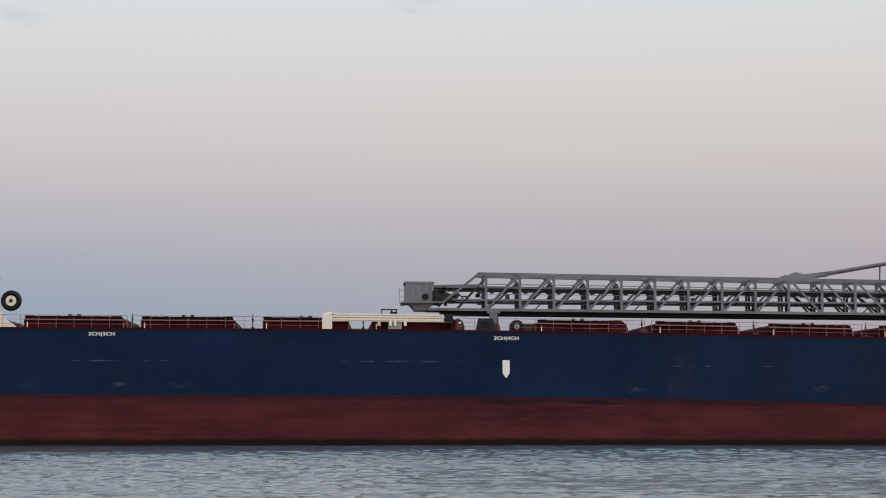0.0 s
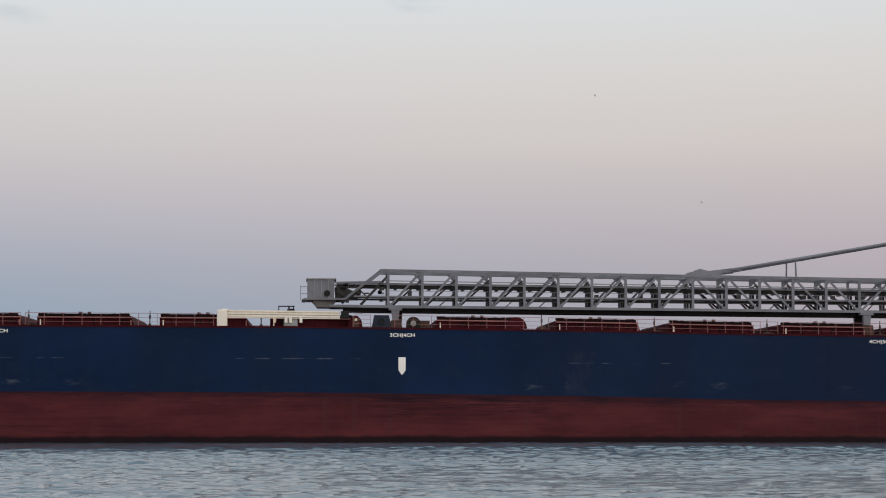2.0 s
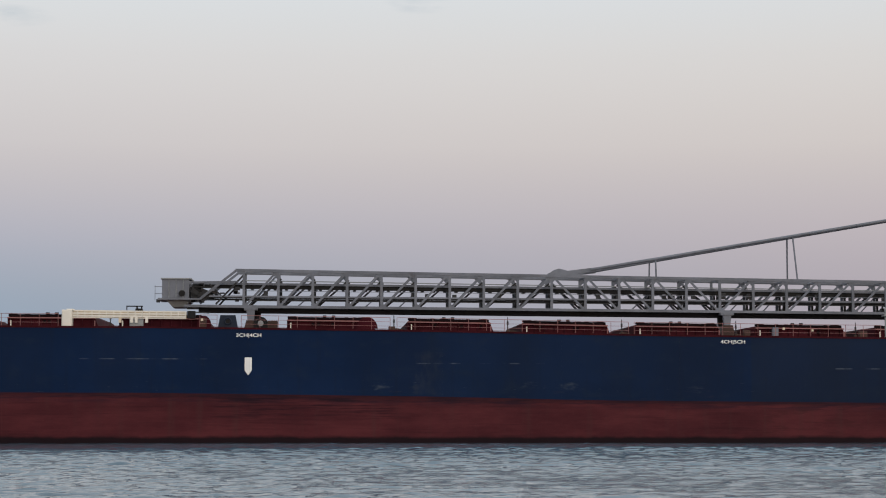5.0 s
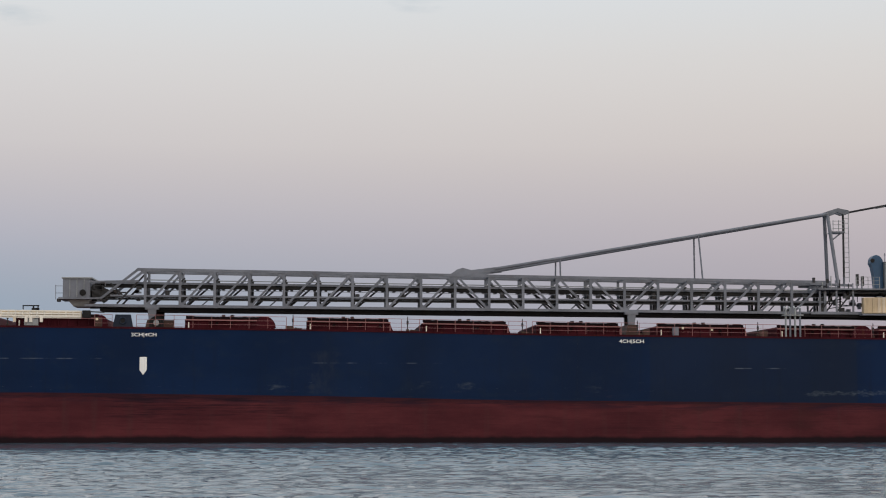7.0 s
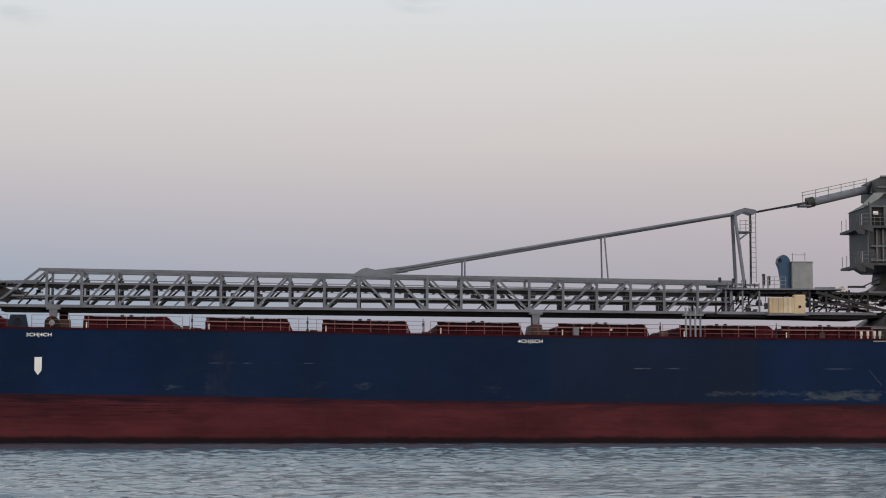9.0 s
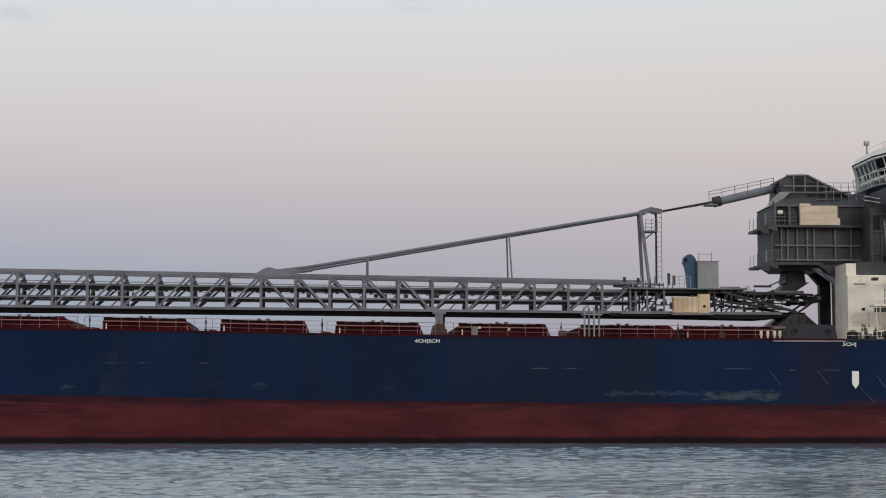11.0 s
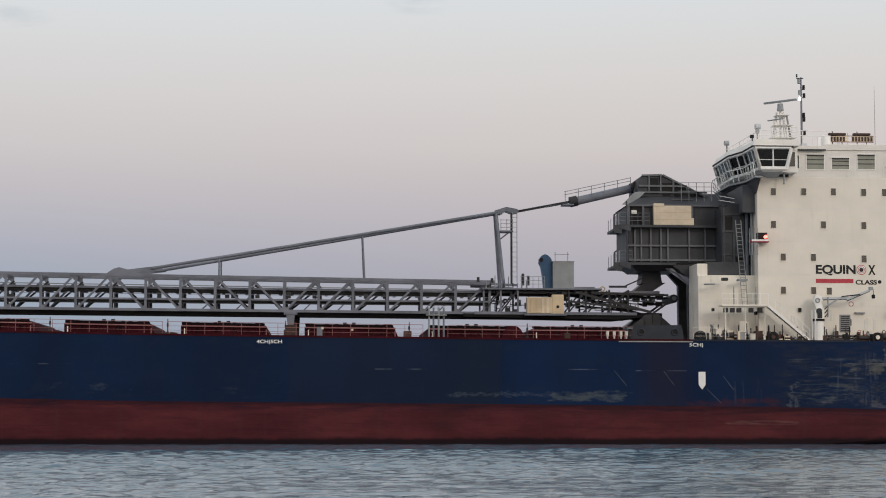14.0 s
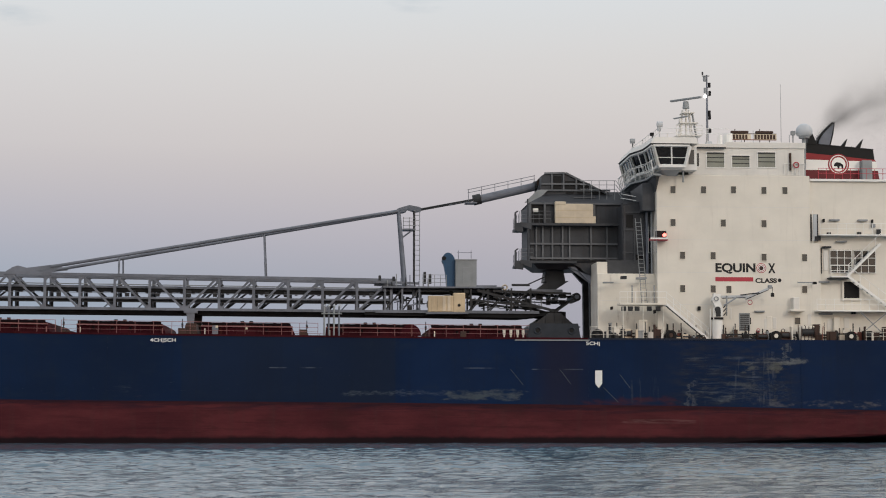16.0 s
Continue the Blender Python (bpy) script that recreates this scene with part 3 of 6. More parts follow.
# ---- hatch covers ----
def make_hatch(x0, x1, hump=0):
    z = deck_z((x0 + x1) / 2)
    dz = deck_z(x1) - deck_z(x0)
    y0, y1 = 4.2, BEAM - 4.2
    top = z + 1.23

    def zz(x, h):
        return h + dz * ((x - x0) / (x1 - x0) - .5)
    hat = part("hatch_cover", prism(B(), [(x0, zz(x0, z - .1)), (x1 + .1, zz(x1, z - .1)), (x1 - .35, zz(x1, top - .22)), (x1 - .55, zz(x1, top - .06)),
                                          (x0 + .7, zz(x0, top - .02)), (x0 + .15, zz(x0, top - .14)), (x0, zz(x0, top - .3))], y0, y1),
               "hatch", ship, "dark red steel hatch cover and coaming")
    n = 8
    for k in range(n + 1):
        x = x0 + .25 + (x1 - x0 - .8) * k / n
        bm = box(B(), x - .05, x + .05, y0 - .16, y0 + .02, zz(x, z), zz(x, top - .32))
        part("coaming_stay", bm, "hatch", hat)
    bm = beam(B(), (x0, y0 - .12, zz(x0, top - .30)), (x1 - .25, y0 - .12, zz(x1, top - .30)), .26, .10)
    part("coaming_edge", bm, "rail", hat, "worn paler edge of the coaming")
    bm = beam(B(), (x0 + .1, y0 - .03, zz(x0, top - .08)), (x1 - .45, y0 - .03, zz(x1, top - .08)), .2, .2)
    part("cover_skirt", bm, "hatchdark", hat, "dark rubber-sealed edge of the cover")
    mid = x0 + (x1 - x0) * .48
    for dx in (-.42, .38):
        part("lifting_lug", rod(B(), (mid + dx, y0 + .7, zz(mid, top - .1)), (mid + dx, y0 + .7, zz(mid, top + .22)), .17, 10), "black", hat)
    for x in (x0 + .45, x1 - .95):
        bm = box(B(), x - .4, x + .4, y0 + .2, y0 + .5, zz(x, top - .12), zz(x, top + .07), .05)
        part("wheel_box", bm, "hatchdark", hat)
    for x in (x0 + .35, x1 - .3):
        part("end_post", box(B(), x - .045, x + .045, y0 - .42, y0 - .3, zz(x, z - .05), zz(x, z + .7)), "cream" if x < x1 - 1 else "rail", hat, "pale post at the cover's end")
    rng = random.Random(int(x0 * 10))
    for k in range(5):
        x = rng.uniform(x0 + .9, x1 - 1.2)
        part("cover_cleat", box(B(), x - .16, x + .16, y0 + .05, y0 + .3, zz(x, top - .06), zz(x, top + .05), .02), "hatchdark", hat)
    for k in range(3):
        x = rng.uniform(x0 + 1, x1 - 1)
        part("cleat", box(B(), x - .12, x + .12, y0 - .22, y0 - .1, zz(x, z + .5), zz(x, z + .75)), "hatchdark", hat)
    if hump:
        xe = x1 if hump > 0 else x0
        pts = [(xe - 1.7, z + .15)] + [(xe - .75 + .95 * math.cos(a), z + .2 + 1.05 * math.sin(a)) for a in np.linspace(math.pi * .97, 0, 10)]
        part("end_shield", prism(B(), pts, y0 - 1.2, y0 - .9), "hatch", hat, "rounded red steel end guard")
    return hat


for x0, x1, hump in ((-37.0, -28.6, 0), (-26.5, -17.4, 0), (-16.2, -7.6, 0), (-5.4, 2.6, 0), (4.4, 12.2, 0), (19.3, 27.2, 1),
                     (30.1, 37.9, 0), (40.5, 48.5, 0), (50.8, 58.7, 0), (61.8, 70.2, 0), (72.9, 81.2, 1), (82.3, 91.0, 0)):
    make_hatch(x0, x1, hump)
for x0 in (-47.5, -58, -68.5):
    make_hatch(x0, x0 + 8.4)


# small posts, vents and gear between the hatches
def deck_post(x, y, h, r=.06, cap=True):
    z = deck_z(x)
    p = part("vent_post", rod(B(), (x, y, z - .05), (x, y, z + h), r, 8, r * .6), "greyd", ship, "thin dark air pipe on deck")
    if cap:
        part("vent_head", box(B(), x - .13, x + .13, y - .13, y + .13, z + .2, z + .42, .05), "brown", p)
        part("vent_top", rod(B(), (x, y, z + h * .55), (x, y, z + h * .75), r * 1.5, 8), "greyd", p)


for x in (-17.0, -6.3, 3.6, 28.9, 39.2, 49.6, 60.1, 71.2, 81.9):
    deck_post(x, 4.6, 1.55)
for x in (-16.7, 29.3, 39.7, 50.0, 60.6):
    bm = prism(B(), [(x - .5, deck_z(x) - .05), (x + .6, deck_z(x) - .05), (x + .4, deck_z(x) + .32), (x - .2, deck_z(x) + .42)], 5, 7)
    part("deck_fitting", bm, "brown", ship, "low rusty brown fitting on deck")
for x, y, w, h in ((17.0, 1.2, .3, .5), (18.1, 1.3, .45, .75), (28.6, 1.4, .3, .4), (12.0, 1.0, .3, .9), (70.9, 1.1, .35, .6), (60.3, 1.0, .3, .6)):
    part("deck_locker", box(B(), x - w, x + w, y, y + .5, deck_z(x) - .02, deck_z(x) + h, .03), "brown", ship, "small brown locker on deck")
# light patches: life-buoys and signs on the rail
for x, z, s in ((63.4, .72, .10), (66.0, .6, .09), (12.0, .7, .10)):
    part("rail_sign", box(B(), x - s, x + s, .13, .17, deck_z(x) + z - s, deck_z(x) + z + s), "box", ship, "pale sign plate on the rail")
for x in (88.6, 89.2, 89.8, 90.3):
    bm = rod(B(), (x, .6, deck_z(x) + .3), (x, .6, deck_z(x) + .75), .13, 8)
    rod(bm, (x, .6, deck_z(x) - .02), (x, .6, deck_z(x) + .3), .07, 8)
    part("bitt", bm, "cream", ship, "short cream mooring bitt on deck")
# locker on the rail side
part("hose_box", box(B(), 84.7, 85.2, .05, .4, deck_z(85) + .05, deck_z(85) + .55, .03), "brown", ship, "brown box hung on the rail")
part("hose_box", box(B(), 62.9, 63.4, 2.0, 2.5, deck_z(63) + .05, deck_z(63) + .9, .03), "grey", ship, "small grey box standing on deck")

# cluster of vertical pipes at the deck edge
pipes = part("pipe_stand", box(B(), 72.5, 74.3, .2, .9, deck_z(73) + 1.95, deck_z(73) + 2.05), "greyl", ship, "stand of upright grey pipes")
for k, x in enumerate((72.75, 73.15, 73.6, 74.05)):
    z = deck_z(73)
    part("pipe", rod(B(), (x, .5, z - .1), (x, .5, z + 2.65 - .1 * (k % 2)), .085, 10), "grey" if k % 2 else "greyl", pipes)
    part("pipe_bend", rod(B(), (x, .5, z + 2.55), (x + .05, 1.1, z + 2.75), .10, 8), "greyl", pipes)


# ---- stowed gangway, cream ----
def make_gangway():
    z = deck_z(5)
    g = part("gangway", beam(B(), (.7, .45, z + 1.42), (10.6, .45, z + 1.33), .10, .12), "cream", ship, "long cream stowed accommodation ladder")
    for h, t in ((1.20, .14), (.98, .16), (.82, .06)):
        part("side_beam", beam(B(), (.7, .42, z + h), (10.6, .42, z + h - .08), .12, t), "cream", g)
    # tan back panel puts the shadow between the cream rails into colour
    part("back_panel", beam(B(), (.7, .95, z + 1.15), (10.6, .95, z + 1.08), .05, .55), "tan", g, "back of the ladder, tan for the shadow between its rails")
    for x in np.arange(1.2, 10.5, .62):
        part("tread", box(B(), x - .03, x + .03, .45, .95, z + .85, z + 1.35), "cream", g)
    part("end_box", box(B(), -.1, .78, .1, 1.1, z + .02, z + 1.48, .06), "cream", g, "cream end casing")
    part("end_cap", box(B(), .3, .9, .2, 1.0, z + 1.4, z + 1.56, .05), "cream", g)
    part("winch", box(B(), 10.7, 11.4, .3, .9, z + .75, z + 1.42, .05), "black", g, "black hoisting winch")
    part("boom_arm", beam(B(), (11.2, .5, z + 1.32), (12.6, .5, z + 1.25), .1, .1), "greyd", g)
    for x in (4.9, 5.9, 6.3, 7.2):
        part("bracket", box(B(), x - .12, x + .12, .3, .5, z + .38, z + .85), "cream" if x > 5 else "box", g)
    part("support", box(B(), 5.7, 6.9, .5, .9, z + .1, z + .75, .03), "greyl", g)
    # small davit standing inboard
    d = part("davit", rod(B(), (6.1, 3, z), (6.1, 3, z + 1.95), .07, 8), "black", ship, "small black davit standing on deck")
    part("arm", beam(B(), (5.15, 3, z + 1.95), (6.6, 3, z + 1.95), .1, .1), "black", d)
    part("hook", rod(B(), (5.2, 3, z + 1.6), (5.2, 3, z + 1.95), .05, 6), "black", d)
    part("leg", rod(B(), (6.5, 3, z), (6.5, 3, z + 1.95), .06, 6), "black", d)
    part("motor", box(B(), 5.95, 6.6, 2.9, 3.2, z + 1.45, z + 1.75, .04), "black", d)


make_gangway()


# ---- fairlead plates ----
def fairlead(x0, x1, h, holes, mat="navy"):
    z = deck_z((x0 + x1) / 2)
    f = part("mooring_chock", prism(B(), [(x0 - .25, z - .12), (x1 + .25, z - .12), (x1, z + h), (x0, z + h)], -.03, .35), mat, ship,
             "navy blue plated mooring chock")
    for hx in holes:
        part("chock_ring", ring(B(), (hx, -.05, z + h * .52), .27, .07), mat, f)
        part("chock_mouth", rod(B(), (hx, -.04, z + h * .52), (hx, .1, z + h * .52), .24, 16), "black", f, "dark chock opening")


fairlead(13.6, 14.9, 1.12, (14.25,))
# round guard aft of the gangway, with its own stay
guard = part("end_guard", prism(B(), [(12.0 + .62 * math.cos(a), deck_z(12) + .35 + .85 * math.sin(a)) for a in np.linspace(0, math.pi, 12)] + [(11.38, deck_z(12) - .05), (12.62, deck_z(12) - .05)], 3.0, 3.3),
             "hatch", ship, "rounded red steel guard")
fairlead(90.85, 95.1, 1.3, (91.5, 94.5), "slateblue")
part("chock_sill", box(B(), 89.5, 96.1, -.08, .2, deck_z(93) - .22, deck_z(93) - .12), "greyl", ship, "pale ledge under the chocks")

# ---- fore-deck reel and ramp at the first hold ----
reel = part("hose_reel", ring(B(), (-27.35, 2.4, 12.62), .68, .24), "black", ship, "large black rubber-rimmed reel on a cream stand")
part("hub", rod(B(), (-27.35, 2.25, 12.62), (-27.35, 2.55, 12.62), .46, 16), "cream", reel, "pale hub disc")
part("hub_cap", rod(B(), (-27.35, 2.15, 12.62), (-27.35, 2.3, 12.62), .16, 10), "brown", reel)
part("stand", prism(B(), [(-31.5, 10.1), (-26.6, 10.1), (-27.2, 10.6), (-28.1, 11.2), (-28.3, 12.2), (-31.5, 12.2)], 2.2, 2.7), "cream", reel, "cream plate stand")
part("stand_cap", box(B(), -31.4, -28.4, 2.0, 3.0, 14.3, 14.8, .1), "box", reel)
part("stand_post", rod(B(), (-29.6, 2.5, 10.1), (-29.6, 2.5, 14.4), .16, 10), "cream", reel)


# ---- unloading boom ----
YN, YF = 10.0, 13.8


def top_z(x):
    return 15.78 - .0132 * (x - 14.5)


def bot_z(x):
    return 12.42 - .0066 * (x - 14.5)


boom = part("unloading_boom", beam(B(), (14.4, YN, top_z(14.4)), (79.5, YN, top_z(79.5)), .22, .26), "grey", ship,
            "long grey lattice conveyor boom stowed over the hatches")
part("top_chord", beam(B(), (14.4, YF, top_z(14.4)), (79.5, YF, top_z(79.5)), .22, .26), "grey", boom)
for y in (YN, YF):
    part("bottom_chord", beam(B(), (9.7, y, bot_z(9.7)), (79.5, y, bot_z(79.5)), .24, .24), "grey", boom)
    part("nose_strut", beam(B(), (14.5, y, top_z(14.5)), (10.9, y, 12.9), .16, .22), "grey", boom)
    part("nose_strut", beam(B(), (15.1, y, top_z(15) - .5), (12.6, y, 12.6), .12, .16), "greyd", boom)
    part("nose_chord", beam(B(), (10.0, y, 14.62), (14.6, y, 14.72), .14, .16), "grey", boom)
# the pan's black includes the shadow under the bottom chord
part("bottom_pan", beam(B(), (11.0, MID, bot_z(11) - .31), (92.0, MID, bot_z(79) - .35), 2.7, .36), "belt", boom, "underside pan of the conveyor, black for the shade beneath")
posts = [15.18 + 3.19 * k for k in range(21)]
for k, x in enumerate(posts):
    for y in (YN, YF):
        part("truss_post", beam(B(), (x, y, bot_z(x)), (x, y, top_z(x)), .16, .24), "grey", boom)
        if k < 20:
            x2 = posts[k + 1]
            fwd = x < 43 or x > 59.5
            a, b = ((x + .1, bot_z(x)), (x2 - .1, top_z(x2))) if fwd else ((x + .1, top_z(x)), (x2 - .1, bot_z(x2)))
            part("truss_diagonal", beam(B(), (a[0], y, a[1]), (b[0], y, b[1]), .14, .19), "grey", boom)
            bm = prism(B(), [(x2 - .6, top_z(x2) - .12), (x2 - .1, top_z(x2) - .12), (x2 - .1, top_z(x2) - .6)] if fwd
                       else [(x + .1, top_z(x) - .12), (x + .6, top_z(x) - .12), (x + .1, top_z(x) - .6)], y - .04, y + .04)
            part("gusset", bm, "grey", boom)
            bm = prism(B(), [(x + .05, bot_z(x) + .1), (x + .5, bot_z(x) + .1), (x + .05, bot_z(x) + .45)] if fwd
                       else [(x2 - .05, bot_z(x2) + .1), (x2 - .5, bot_z(x2) + .1), (x2 - .05, bot_z(x2) + .45)], y - .04, y + .04)
            part("gusset", bm, "grey", boom)
    part("cross_tie", beam(B(), (x, YN, top_z(x) - .05), (x, YF, top_z(x) - .05), .12, .14), "grey", boom)
    # dark grey stands in for the shade on the far posts
    part("shaded_hanger", beam(B(), (x, MID - .9, bot_z(x)), (x, MID - .9, top_z(x) - 1.4), .12, .28), "greyd", boom)
    part("cross_tie", beam(B(), (x, YN, bot_z(x)), (x, YF, bot_z(x)), .12, .14), "grey", boom)
# added dark members: the far truss's shade, put into their colour
for k in range(20):
    x, x2 = posts[k] - .25, posts[k + 1] - .25
    fwd = x < 43 or x > 59.5
    a, b = ((x, bot_z(x) + .1), (x2, top_z(x2) - .5)) if fwd else ((x, top_z(x) - .5), (x2, bot_z(x2) + .1))
    part("far_shade_brace", beam(B(), (a[0] + .6, YF - .3, a[1]), (b[0] + .45, YF - .3, b[1]), .12, .17), "greyd", boom)
    part("far_shade_post", beam(B(), (x2 + .45, YF - .3, bot_z(x2)), (x2 + .45, YF - .3, top_z(x2) - .7), .12, .2), "greyd", boom)
# belts, walkway and cable runs inside the truss
part("return_belt", beam(B(), (10.4, MID, 14.44), (92, MID, 13.72), 1.6, .17), "belt", boom, "black rubber carrying belt")
part("belt_frame", beam(B(), (10.4, MID - .85, 14.62), (92, MID - .85, 13.92), .14, .20), "grey", boom, "grey channel carrying the belt")
part("belt_frame", beam(B(), (10.4, MID + .95, 14.62), (92, MID + .95, 13.92), .14, .20), "grey", boom)
part("walk_stringer", beam(B(), (12.0, YN + .02, 13.36), (79, YN + .02, 13.06), .06, .16), "grey", boom)
# far stringer coloured dark like the shaded inside of the truss
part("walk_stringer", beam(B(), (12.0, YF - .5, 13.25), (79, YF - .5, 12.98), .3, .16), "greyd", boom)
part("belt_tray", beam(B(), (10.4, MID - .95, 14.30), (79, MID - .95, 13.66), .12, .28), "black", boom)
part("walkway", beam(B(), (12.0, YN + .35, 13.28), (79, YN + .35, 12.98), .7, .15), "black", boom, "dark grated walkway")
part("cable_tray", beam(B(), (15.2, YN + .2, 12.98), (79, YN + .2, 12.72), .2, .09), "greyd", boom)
part("walk_rail", beam(B(), (15.2, YN + .1, 13.33 + .55), (79, YN + .1, 13.02 + .45), .04, .045), "grey", boom)
part("cover_rail", beam(B(), (15.2, YF - .3, 15.05), (79, YF - .3, 14.35), .1, .09), "greyl", boom)
part("cover_rail", beam(B(), (15.2, YN + .3, 15.42), (79, YN + .3, 14.62), .06, .06), "grey", boom)
idler = part("idler", box(B(), -.13, .13, MID - .85, MID + .5, -.17, 0), "black", boom)
idler.location = (15.9, 0, 14.24)
for k in range(1, 58):
    again(idler, 1.063 * k, 0, -.0094 * k * 1.063)
rs = random.Random(3)
for k in range(16):
    x = 16.4 + rs.random() * 61
    part("junction_box", box(B(), x - .2, x + .2, YN + .15, YN + .4, 13.3, 13.3 + rs.uniform(.3, .6), .03), "greyd", boom)
for k in range(9):
    x = 17 + 3.19 * rs.randrange(19)
    part("lateral_brace", beam(B(), (x, YF - .2, bot_z(x) + .3), (x + 1.8, YF - .2, 14.2), .08, .1), "grey", boom)
# head box at the boom's tip
head = part("head_box", box(B(), 7.66, 10.15, YN - .1, YF + .1, 13.15, 14.95, .05), "grey", boom, "grey-green sheet metal discharge hood")
for x in (8.3, 8.95, 9.6):
    part("rib", box(B(), x - .03, x + .03, YN - .16, YN - .09, 13.2, 14.9), "greyl", head)
part("hood_rim", box(B(), 7.55, 10.35, YN - .2, YF + .2, 14.9, 15.02), "greyl", head)
part("hood_sill", box(B(), 7.3, 11.2, YN - .3, YF + .3, 13.0, 13.16), "grey", boom)
part("spout", slab(B(), [(8.6, YN + .5), (9.7, YN + .5), (9.7, YF - .5), (8.6, YF - .5)], 12.35,
                   [(8.0, YN), (10.4, YN), (10.4, YF), (8.0, YF)], 13.05), "greyl", boom, "tapered discharge spout")
part("port", rod(B(), (9.5, YN - .2, 13.6), (9.5, YN - .05, 13.6), .3, 14), "black", head, "dark inspection port")
for z in (13.55, 14.2):
    part("tip_rail", beam(B(), (7.0, YN - .3, z), (7.7, YN - .3, z), .04, .05), "grey", boom)
part("tip_lamp", box(B(), 7.15, 7.5, YN - .2, YN + .1, 12.75, 13.05, .03), "greyd", boom)
part("tip_rail", beam(B(), (7.05, YN - .3, 12.95), (7.05, YN - .3, 14.3), .04, .05), "grey", boom)
for x in (10.7, 11.6, 12.5):
    part("pulley", rod(B(), (x, YN + .2, 13.75), (x, YF - .2, 13.75), .34 if x < 11 else .2, 14), "greyd", boom)
part("nose_plate", prism(B(), [(10.3, 13.15), (12.4, 13.15), (12.2, 13.75), (10.9, 14.3), (10.2, 14.2)], YN + .3, YF - .3), "greyd", boom)
rh = random.Random(21)
for k in range(14):
    x, z = rh.uniform(10.4, 14.6), rh.uniform(12.9, 14.5)
    w, hh = rh.uniform(.08, .26), rh.uniform(.05, .2)
    part("head_gear", box(B(), x - w, x + w, YN + .1, YN + .5, z - hh, z + hh, .02), rh.choice(("greyd", "black", "grey")), boom)
for xa, za, xb, zb in ((10.2, 13.9, 11.8, 13.0), (10.3, 14.3, 12.8, 14.1), (11.0, 13.3, 14.6, 13.25), (12.0, 14.5, 13.2, 13.3)):
    part("head_bar", beam(B(), (xa, YN + .15, za), (xb, YN + .15, zb), .1, .12), "greyd", boom)
# saddles on which the boom rests
for x, w in ((15.85, .42), (60.45, .42)):
    z = deck_z(x)
    sad = part("boom_saddle", prism(B(), [(x - w * .65, bot_z(x) - 1.35), (x + w * .65, bot_z(x) - 1.35), (x + w, bot_z(x) - .15), (x - w, bot_z(x) - .15)], YN - .35, YN + .15),
               "grey", ship, "grey tapered boom rest on deck")
    part("cheek", prism(B(), [(x - w * .75 + .4, z - .1), (x + w * .75 + .4, z - .1), (x + w + .4, bot_z(x) - .2), (x - w + .4, bot_z(x) - .2)], YF - .1, YF + .35), "greyd", sad)
    part("head_plate", box(B(), x - .62, x + .62, YN - .4, YF + .4, bot_z(x) - .35, bot_z(x) - .13), "grey", sad)
    part("foot", prism(B(), [(x - .7, z - .1), (x + .75, z - .1), (x + .5, bot_z(x) - 1.3), (x - .4, bot_z(x) - 1.3)], YN - .5, YF + .5), "brown", sad, "dark rusty pedestal")

# stays
for y in (MID - .55, MID + .55):
    foot = YN if y < MID else YF

    def across(x):
        return foot + (y - foot) * (x - 47.6) / 32.8
    part("stay_tube", rod(B(), (47.6, foot, 16.0), (80.4, y, 21.68), .15, 12), "grey", boom, smooth=False)
    part("stay_eye", beam(B(), (44.6, foot, 15.62), (48.6, foot, 16.12), .12, .34), "grey", boom)
    part("anchor_plate", prism(B(), [(43.2, 15.35), (47.2, 15.35), (45.2, 15.95), (44.6, 16.1), (44.1, 15.95)], foot - .05, foot + .05), "grey", boom)
    part("stay_post", rod(B(), (53.8, foot, top_z(53.8)), (53.8, across(53.8), 16.98), .08, 8), "grey", boom)
    part("stay_post", rod(B(), (67.3, foot, top_z(66.9)), (67.1, across(67.1), 19.28), .08, 8), "grey", boom)
    part("mast_leg", rod(B(), (80.32, foot, 14.35), (79.72, y, 21.5), .17, 10), "grey", boom)
    part("mast_head", prism(B(), [(79.4, 21.40), (79.6, 21.78), (80.7, 22.12), (81.75, 21.92), (81.85, 21.62), (81.3, 21.5), (80.6, 21.75), (80.2, 21.45)], y - .16, y + .16), "grey", boom)
    part("tie_rod", rod(B(), (81.7, y, 21.74), (87.2, y, 22.80), .07, 8), "greyd", boom)
part("mast_platform", box(B(), 80.1, 81.3, MID - .9, MID + .9, 19.75, 19.87), "grey", boom)
for k in range(3):
    part("guard_rail", beam(B(), (80.1, MID - .9, 20.15 + .35 * k), (81.3, MID - .9, 20.15 + .35 * k), .05, .05), "greyl", boom)
for x in (80.15, 80.7, 81.25):
    part("guard_post", beam(B(), (x, MID - .9, 19.8), (x, MID - .9, 20.95), .05, .06), "greyl", boom)


def ladder(parent, x, y, z0, z1, mat="greyl", w=.42, step=.42, x_top=None):
    xt = x if x_top is None else x_top
    lad = part("ladder", rod(B(), (x - w / 2, y, z0), (xt - w / 2, y, z1), .04, 6), mat, parent, "grey steel ladder up the deckhouse front" if parent is ship else "")
    part("stile", rod(B(), (x + w / 2, y, z0), (xt + w / 2, y, z1), .04, 6), mat, lad) if parent is ship else part("ladder", rod(B(), (x + w / 2, y, z0), (xt + w / 2, y, z1), .04, 6), mat, parent)
    n = int((z1 - z0) / step)
    rise, slide = (z1 - z0) / (n + 1), (xt - x) / (n + 1)
    first = part("rung", rod(B(), (x + slide - w / 2, y, z0 + rise), (x + slide + w / 2, y, z0 + rise), .028, 5), mat, lad if parent is ship else parent)
    for k in range(1, n):
        again(first, slide * k, 0, rise * k)


